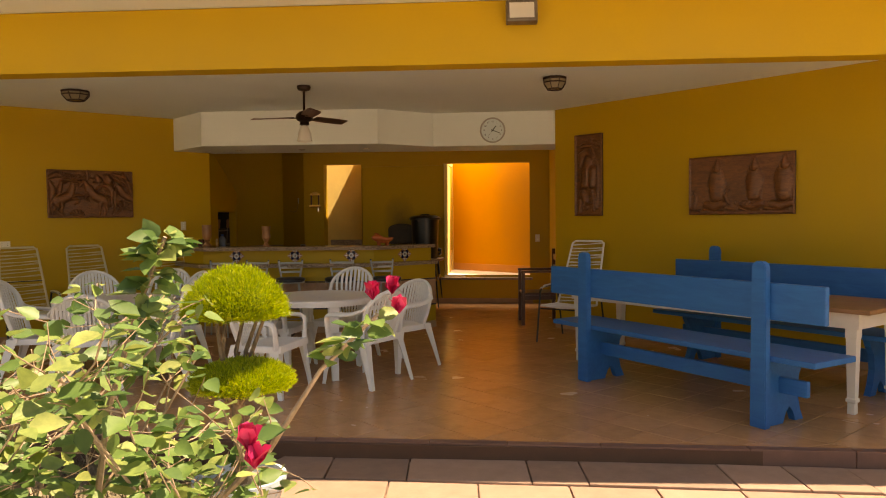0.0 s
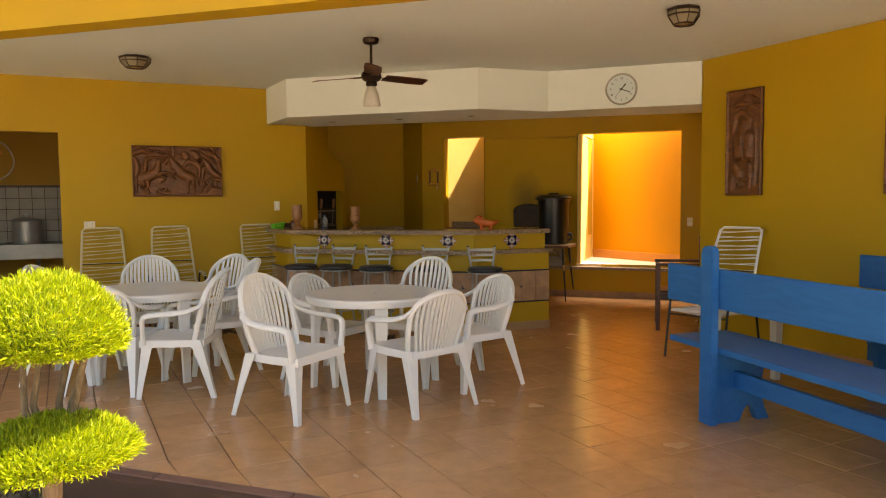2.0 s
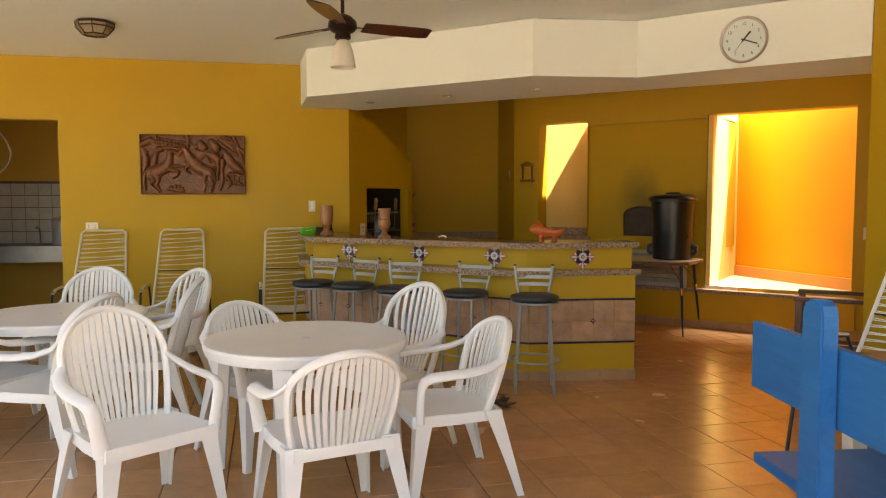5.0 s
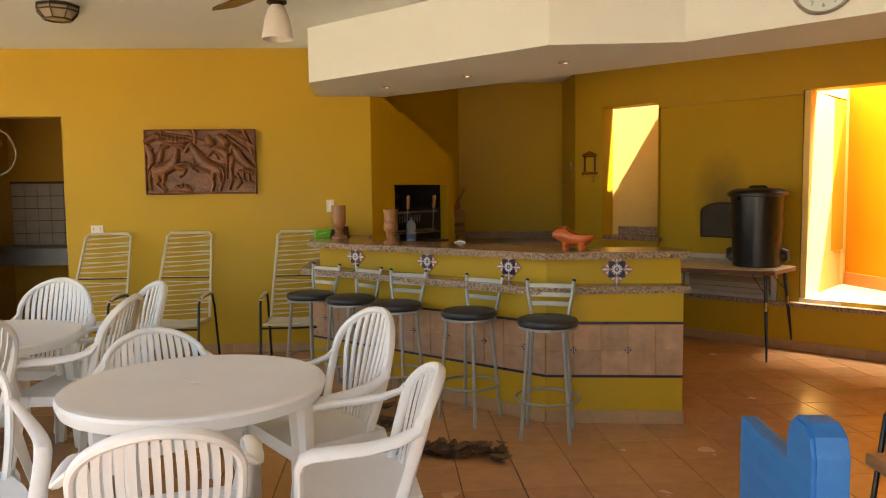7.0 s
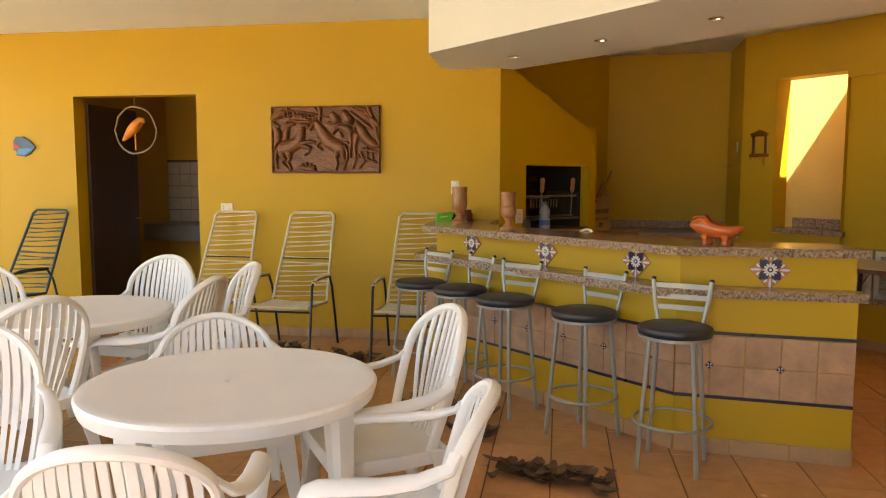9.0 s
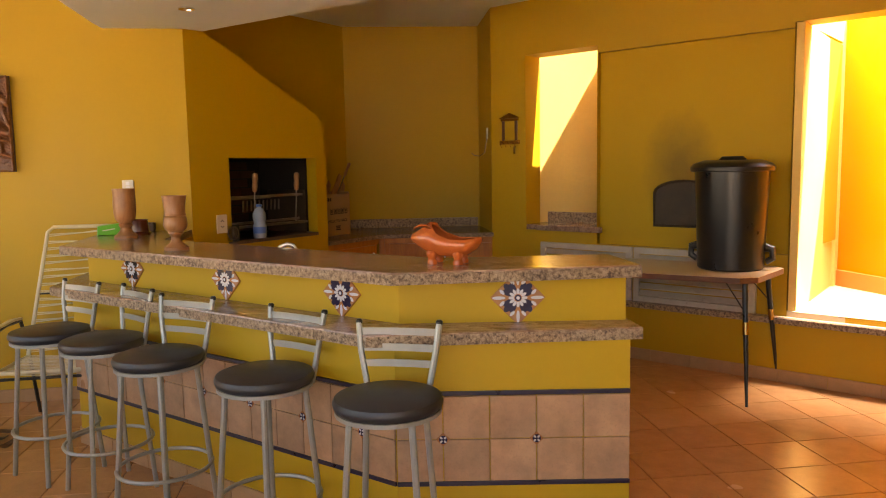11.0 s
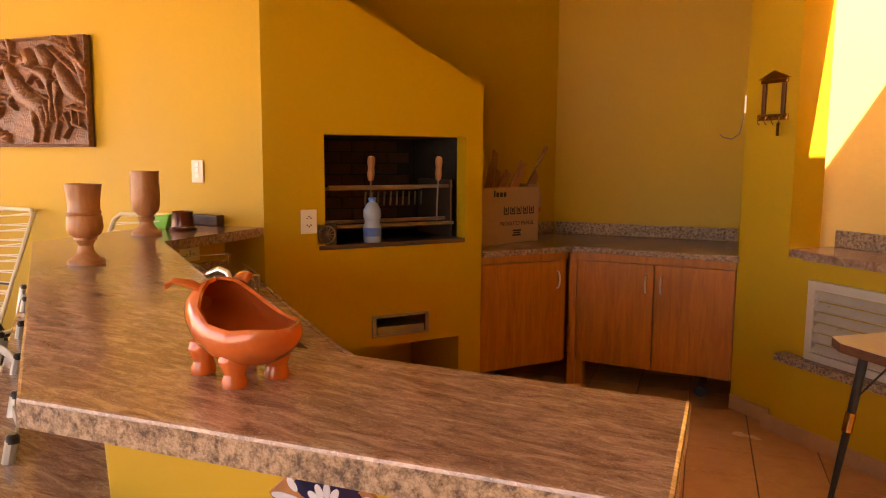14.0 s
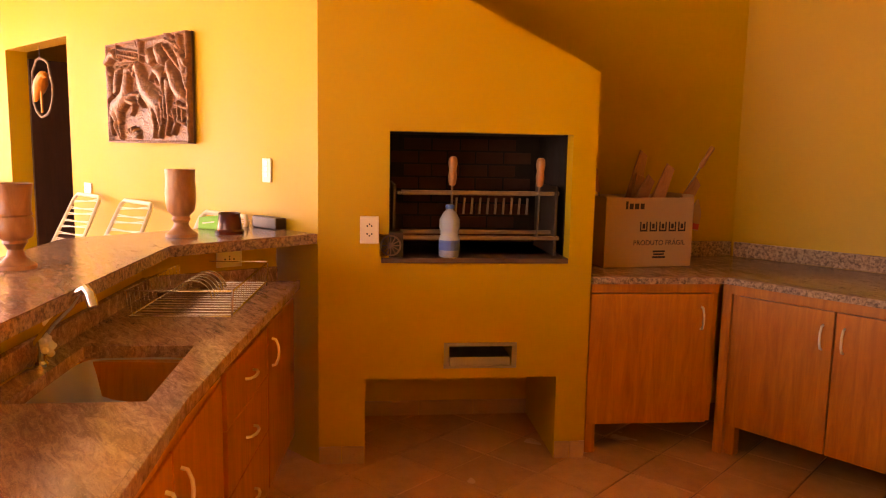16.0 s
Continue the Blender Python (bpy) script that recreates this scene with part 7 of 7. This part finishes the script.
def pad(cx, cy, z0, z1, r, count, seed, name):
    """Dome of needles with an uneven edge, over an added inner dome coloured dark as shade."""
    rng = np.random.RandomState(seed)
    spots = []
    for _ in range(count):
        t, u = rng.uniform(0, 2 * math.pi), rng.uniform(-0.25, 1.0)
        lump = 1 + 0.035 * math.sin(3 * t + seed) + 0.03 * math.sin(7 * t + 2.1 * seed) + 0.03 * rng.normal()
        rad = r * lump * (math.sqrt(max(0.0, 1 - max(0, u) ** 2.2)) * (1.0 if u > 0 else rng.uniform(0.3, 1)))
        z = z0 + (z1 - z0) * (max(0, u) * (1 + 0.06 * rng.normal()) if u > 0 else 0.1 * u)
        rad *= rng.uniform(0.86, 1.0)
        spots.append(((cx + rad * math.cos(t), cy + rad * math.sin(t), z), (math.cos(t) * (1 - max(0, u)), math.sin(t) * (1 - max(0, u)), 0.35 + max(0, u))))
    bm = bmesh.new()
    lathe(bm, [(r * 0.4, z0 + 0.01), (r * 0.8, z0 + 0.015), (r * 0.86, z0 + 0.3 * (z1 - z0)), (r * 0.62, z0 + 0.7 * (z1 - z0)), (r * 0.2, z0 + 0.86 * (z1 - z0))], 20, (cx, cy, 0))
    shade_core = part("shade_core", bm, M["shade_core"], topi)
    blades(name, spots, M["needle"], (0.013, 0.028, 0.08), 0.15, seed, "", "", parent=topi, up=0.45)


pad(0.0, 0.0, 1.0, 1.205, 0.228, 24000, 3, "crown")
pad(0.03, -0.02, 0.675, 0.785, 0.232, 20000, 5, "lower_crown")
M["bluepot"] = coat("blue_white_glaze", (0.45, 0.56, 0.62), 0.25, 0, 7, 70, 0.1, dirt=(0.12, 0.30, 0.42), dirt_at=0.52)
M["soil"] = coat("pebbly_soil", (0.32, 0.26, 0.19), 0.95, 0, 30, 90, 0.5, 0.9, 0.01)
bpot = thing("plant_pot", pose(TX, TY, -0.16), "glazed pale blue and white plant pot with pebbles", "plant pot")
bm = bmesh.new()
lathe(bm, [(0.0, 0.0), (0.13, 0.0), (0.14, 0.02), (0.195, 0.36), (0.215, 0.385), (0.215, 0.41), (0.195, 0.412), (0.185, 0.36), (0.0, 0.35)], 32, cap=False)
part("body", bm, M["bluepot"], bpot, smooth=True)
bm = bmesh.new()
lathe(bm, [(0.187, 0.362), (0.15, 0.372), (0.0, 0.378)], 24, cap=False)
part("soil", bm, M["soil"], bpot)

# flowering bush close to the path
M["pale_twig"] = wood("pale_woody_twig", (0.24, 0.16, 0.10), (0.50, 0.37, 0.26), 0.85, (5, 5, 2), 9, 0.4)
bush = thing("flowering_bush", pose(-0.72, 2.12, -0.16), "loose flowering bush with broad leaves and magenta blossoms", "bush")
rr = random.Random(21)
tips = []


def grow(p, d, length, r, depth, bm, top_z):
    pts = [Vector(p)]
    d = Vector(d)
    n = 4
    for k in range(n):
        d = (d + Vector((rr.gauss(0, 0.22), rr.gauss(0, 0.22), rr.gauss(0.02, 0.14)))).normalized()
        q = pts[-1] + d * length / n
        if q.z > top_z or q.x - 0.72 > 0.585 - 0.857 * (q.y + 0.868) or q.x - 0.72 > 0.16 - 0.16 * (q.y + 1.667) or q.y > 0.6 or q.y < -0.7:
            break
        pts.append(q)
    n = len(pts) - 1
    if n < 1:
        return
    tube(bm, pts, [r * (1 - 0.5 * k / n) for k in range(n + 1)], 6)
    for k in range(1, n + 1):
        tips.append((pts[k].copy(), d.copy(), depth))
    if depth < 3:
        for k in range(3 if depth else 4):
            i = rr.randint(1, n)
            e = (d + Vector((rr.gauss(0, 0.75), rr.gauss(0, 0.75), rr.gauss(0.1, 0.45)))).normalized()
            grow(pts[i], e, length * rr.uniform(0.5, 0.75), r * 0.6, depth + 1, bm, top_z)


for k in range(30):
    bm = bmesh.new()
    bx, by = rr.uniform(-0.75, 0.42), rr.uniform(-0.5, 0.35)
    grow((bx, by, 0.0), (0.35 * rr.gauss(0, 1), 0.3 * rr.gauss(0, 1), 1.0), rr.uniform(0.95, 1.25), 0.0085, 0, bm, rr.uniform(1.22, 1.46))
    part("stem", bm, M["pale_twig"], bush, smooth=True)
bm = bmesh.new()
sprig = [(0.35, -0.05, 0.95), (0.50, -0.08, 1.10), (0.62, -0.1, 1.28), (0.745, -0.10, 1.40)]
tube(bm, sprig, [0.008, 0.007, 0.005, 0.004], 6)
part("stem", bm, M["pale_twig"], bush, smooth=True)
tips += [(Vector(sprig[2]).lerp(Vector(sprig[3]), f), Vector((0.6, 0, 0.6)), 3) for f in (0.2, 0.4, 0.55, 0.7, 0.8, 0.9) for _ in (0, 1)]
bm = bmesh.new()
sprig = [(0.10, -0.05, 0.95), (0.16, -0.10, 1.2), (0.24, -0.14, 1.40), (0.32, -0.17, 1.57)]
tube(bm, sprig, [0.008, 0.007, 0.005, 0.004], 6)
part("stem", bm, M["pale_twig"], bush, smooth=True)
tips += [(Vector(sprig[1]).lerp(Vector(sprig[2]), f), Vector((rr.gauss(0, 1), 0, 0.6)), 3) for f in (0.1, 0.5, 0.9) for _ in (0, 1, 2)]
tips += [(Vector(sprig[2]).lerp(Vector(sprig[3]), f), Vector((rr.gauss(0, 1), 0, 0.6)), 3) for f in (0.0, 0.1, 0.2, 0.3, 0.4, 0.5, 0.6, 0.7, 0.8, 0.85, 0.9, 0.95, 1.0) for _ in (0, 1, 2)]
verts, faces = [], []
for p, d, depth in tips:
    if depth < 1 or p.z < 0.2:
        continue
    for _ in range(3 if depth > 1 else 1):
        if rr.random() < 0.30:
            continue
        s = rr.uniform(0.022, 0.045)
        side = Vector((rr.gauss(0, 1), rr.gauss(0, 1), rr.gauss(0, 0.35))).normalized()
        nrm = (Vector((rr.gauss(0.1, 0.5), rr.gauss(-0.25, 0.5), 1))).normalized()
        across = side.cross(nrm).normalized()
        nrm = across.cross(side)
        base = p + side * 0.015
        i = len(verts)
        shape = ((0, 0, 0), (0.25, 0.42, 0.08), (0.62, 0.52, 0.10), (1.05, 0.34, 0.02), (1.5, 0, -0.16), (1.05, -0.34, 0.02), (0.62, -0.52, 0.10), (0.25, -0.42, 0.08), (0.7, 0, -0.06))
        verts += [tuple(base + (side * a + across * b + nrm * c) * s) for a, b, c in shape]
        faces += [(i + 8, i + q, i + q + 1) for q in range(7)] + [(i + 8, i + 7, i)]
me = bpy.data.meshes.new("leaves")
me.from_pydata(verts, [], faces)
me.shade_smooth()
me.materials.append(M["leaf"])
lv = new("leaves", me)
lv.parent = bush
M["magenta"] = leaf_mat("magenta_petal", (0.45, 0.012, 0.07), (0.62, 0.02, 0.12), (0.72, 0.05, 0.2))
for cx, cy, cz in ((0.735, -0.11, 1.43), (0.775, -0.09, 1.44), (0.79, -0.10, 1.40), (0.59, -0.55, 1.25), (0.60, -0.55, 1.22)):
    bm = bmesh.new()
    for k in range(6):
        a = 2 * math.pi * k / 6 + rr.random()
        tilt = rr.uniform(0.4, 1.1)
        q = [Vector((0, 0, 0)), Vector((0.014, 0.016, 0.012)), Vector((0.034, 0.010, 0.02)), Vector((0.038, -0.008, 0.02)), Vector((0.016, -0.016, 0.012))]
        m = Matrix.Translation((cx, cy, cz)) @ Matrix.Rotation(a, 4, "Z") @ Matrix.Rotation(-tilt, 4, "Y")
        bm.faces.new([bm.verts.new(m @ p) for p in q])
    bmesh.ops.solidify(bm, geom=bm.faces, thickness=0.0008)
    part("blossom", bm, M["magenta"], bush, "magenta blossom")
# low kerb of the bed
bm = bmesh.new()
box(bm, -4.0, -0.2, 2.75, 2.95, -0.3, -0.06, bevel=0.01)
structure("kerb", bm, M["stone"], "pale stone kerb of the flower bed", "kerb")

# dry leaves on the floor
M["dryleaf"] = coat("dry_brown_leaf", (0.15, 0.085, 0.045), 0.85, 0, 20, 120, 0.3, 0.4)
rr = random.Random(31)


def dry_leaves(cx, cy, w, d, count, turn):
    verts, faces = [], []
    for _ in range(count):
        a = rr.uniform(0, 2 * math.pi)
        ln, wd, curl = rr.uniform(0.06, 0.15), rr.uniform(0.018, 0.038), rr.uniform(0.3, 1.1)
        ox, oy = rr.gauss(0, 0.42) * w, rr.gauss(0, 0.42) * d
        px, py = cx + ox * math.cos(turn) - oy * math.sin(turn), cy + ox * math.sin(turn) + oy * math.cos(turn)
        z0 = rr.uniform(0.004, 0.03)
        i = len(verts)
        n = 6
        for k in range(n + 1):
            f = k / n
            half = wd * math.sin(math.pi * (0.08 + 0.86 * f)) ** 0.8
            x = (f - 0.5) * ln
            h = z0 + 0.035 * curl * (2 * f - 1) ** 2
            for s in (-1, 0, 1):
                yy, zz = s * half, h + (abs(s) * half * curl * 0.8)
                verts.append((px + x * math.cos(a) - yy * math.sin(a), py + x * math.sin(a) + yy * math.cos(a), zz))
        for k in range(n):
            for s in (0, 1):
                b = i + 3 * k + s
                faces.append((b, b + 1, b + 4, b + 3))
    me = bpy.data.meshes.new("dry_leaves")
    me.from_pydata(verts, [], faces)
    me.shade_smooth()
    me.materials.append(M["dryleaf"])
    return tagged(new("dry_leaves", me), "drift of curled dry brown leaves on the tiles", "leaves", kind="stuff")


dry_leaves(-0.93, 8.98, 0.36, 0.12, 60, 0.55)
dry_leaves(-1.62, 9.08, 0.18, 0.10, 14, 0.3)
dry_leaves(-3.55, 9.45, 0.30, 0.14, 34, 0.7)
dry_leaves(-3.45, 9.05, 0.20, 0.08, 14, 0.2)
dry_leaves(-4.15, 9.25, 0.30, 0.15, 16, 0.2)
dry_leaves(-2.2, 9.2, 0.7, 0.2, 12, 0.2)

# ---- floor tiles ----
PITCH, S0, T0 = 0.3125, -0.015, 0.101
TU, TVV = (math.cos(radians(42)), math.sin(radians(42))), (math.sin(radians(42)), -math.cos(radians(42)))
ROOM = [(-8.2, edge_y(-8.2)), (6.2, edge_y(6.2)), (1.50, 10.08), (1.62, 12.9), (-2.40, 13.28), (-2.95, 13.9), (-3.95, 13.12), (-3.95, 10.85), (-3.3, 10.75), (-9.5, 5.7)]


def inside(x, y, poly):
    hit = False
    for (x0, y0), (x1, y1) in zip(poly, poly[1:] + poly[:1]):
        if (y0 > y) != (y1 > y) and x < x0 + (y - y0) * (x1 - x0) / (y1 - y0):
            hit = not hit
    return hit


def tile_verts(h):
    a, b = h - 0.0045, h - 0.0025
    return [(sx * a, sy * a, 0.0) for sx, sy in ((-1, -1), (1, -1), (1, 1), (-1, 1))] + [(sx * b, sy * b, -0.003) for sx, sy in ((-1, -1), (1, -1), (1, 1), (-1, 1))] + [(sx * b, sy * b, -0.012) for sx, sy in ((-1, -1), (1, -1), (1, 1), (-1, 1))]


TV = tile_verts(PITCH / 2)
TF = [(0, 1, 2, 3)] + [(4 + i, 4 + (i + 1) % 4, (i + 1) % 4, i) for i in range(4)] + [(8 + i, 8 + (i + 1) % 4, 4 + (i + 1) % 4, 4 + i) for i in range(4)] + [(11, 10, 9, 8)]
cells = []
for i in range(-40, 60):
    for j in range(-60, 40):
        s, t = S0 + (i + 0.5) * PITCH, T0 + (j + 0.5) * PITCH
        x, y = s * TU[0] + t * TVV[0], s * TU[1] + t * TVV[1]
        corners = [(x + PITCH / 2 * (p * TU[0] + q * TVV[0]), y + PITCH / 2 * (p * TU[1] + q * TVV[1])) for p, q in ((-1, -1), (1, -1), (1, 1), (-1, 1))]
        if all(inside(cx, cy, ROOM) for cx, cy in corners):
            cells.append((math.hypot(x - 0.2, (y - 7.6) * 0.8), x, y, None))
        elif any(inside(cx, cy, ROOM) for cx, cy in corners) or inside(x, y, ROOM):
            cells.append((1e6, x, y, None))
cells.sort()
floor_ob = bpy.data.objects["floor"]
me = bpy.data.meshes.new("tile")
me.from_pydata(TV, [], TF)
me.materials.append(M["floor_tile"])
rr = random.Random(77)
turn = Matrix.Rotation(radians(42), 4, "Z")
verts, faces = [], []
for k, (dist, x, y, _) in enumerate(cells):
    m = Matrix.Translation((x, y, rr.uniform(-0.0012, 0.0))) @ turn @ pose(0, 0, 0, rr.uniform(-0.3, 0.3), rr.uniform(-0.3, 0.3), 0)
    if k < 300:
        ob = new("tile", me)
        ob.parent = floor_ob
        ob.matrix_basis = m
    elif y + 0.70 * PITCH > edge_y(x):
        i = len(verts)
        for v in TV:
            w = m @ Vector(v)
            lim = edge_y(w.x)
            verts.append((w.x, max(w.y, lim), w.z))
        faces += [tuple(i + q for q in f) for f in TF]
me = bpy.data.meshes.new("outer_tiles")
me.from_pydata(verts, [], faces)
me.materials.append(M["floor_tile"])
outer = new("outer_tiles", me)
outer.parent = floor_ob
outer["kind"] = "stuff"
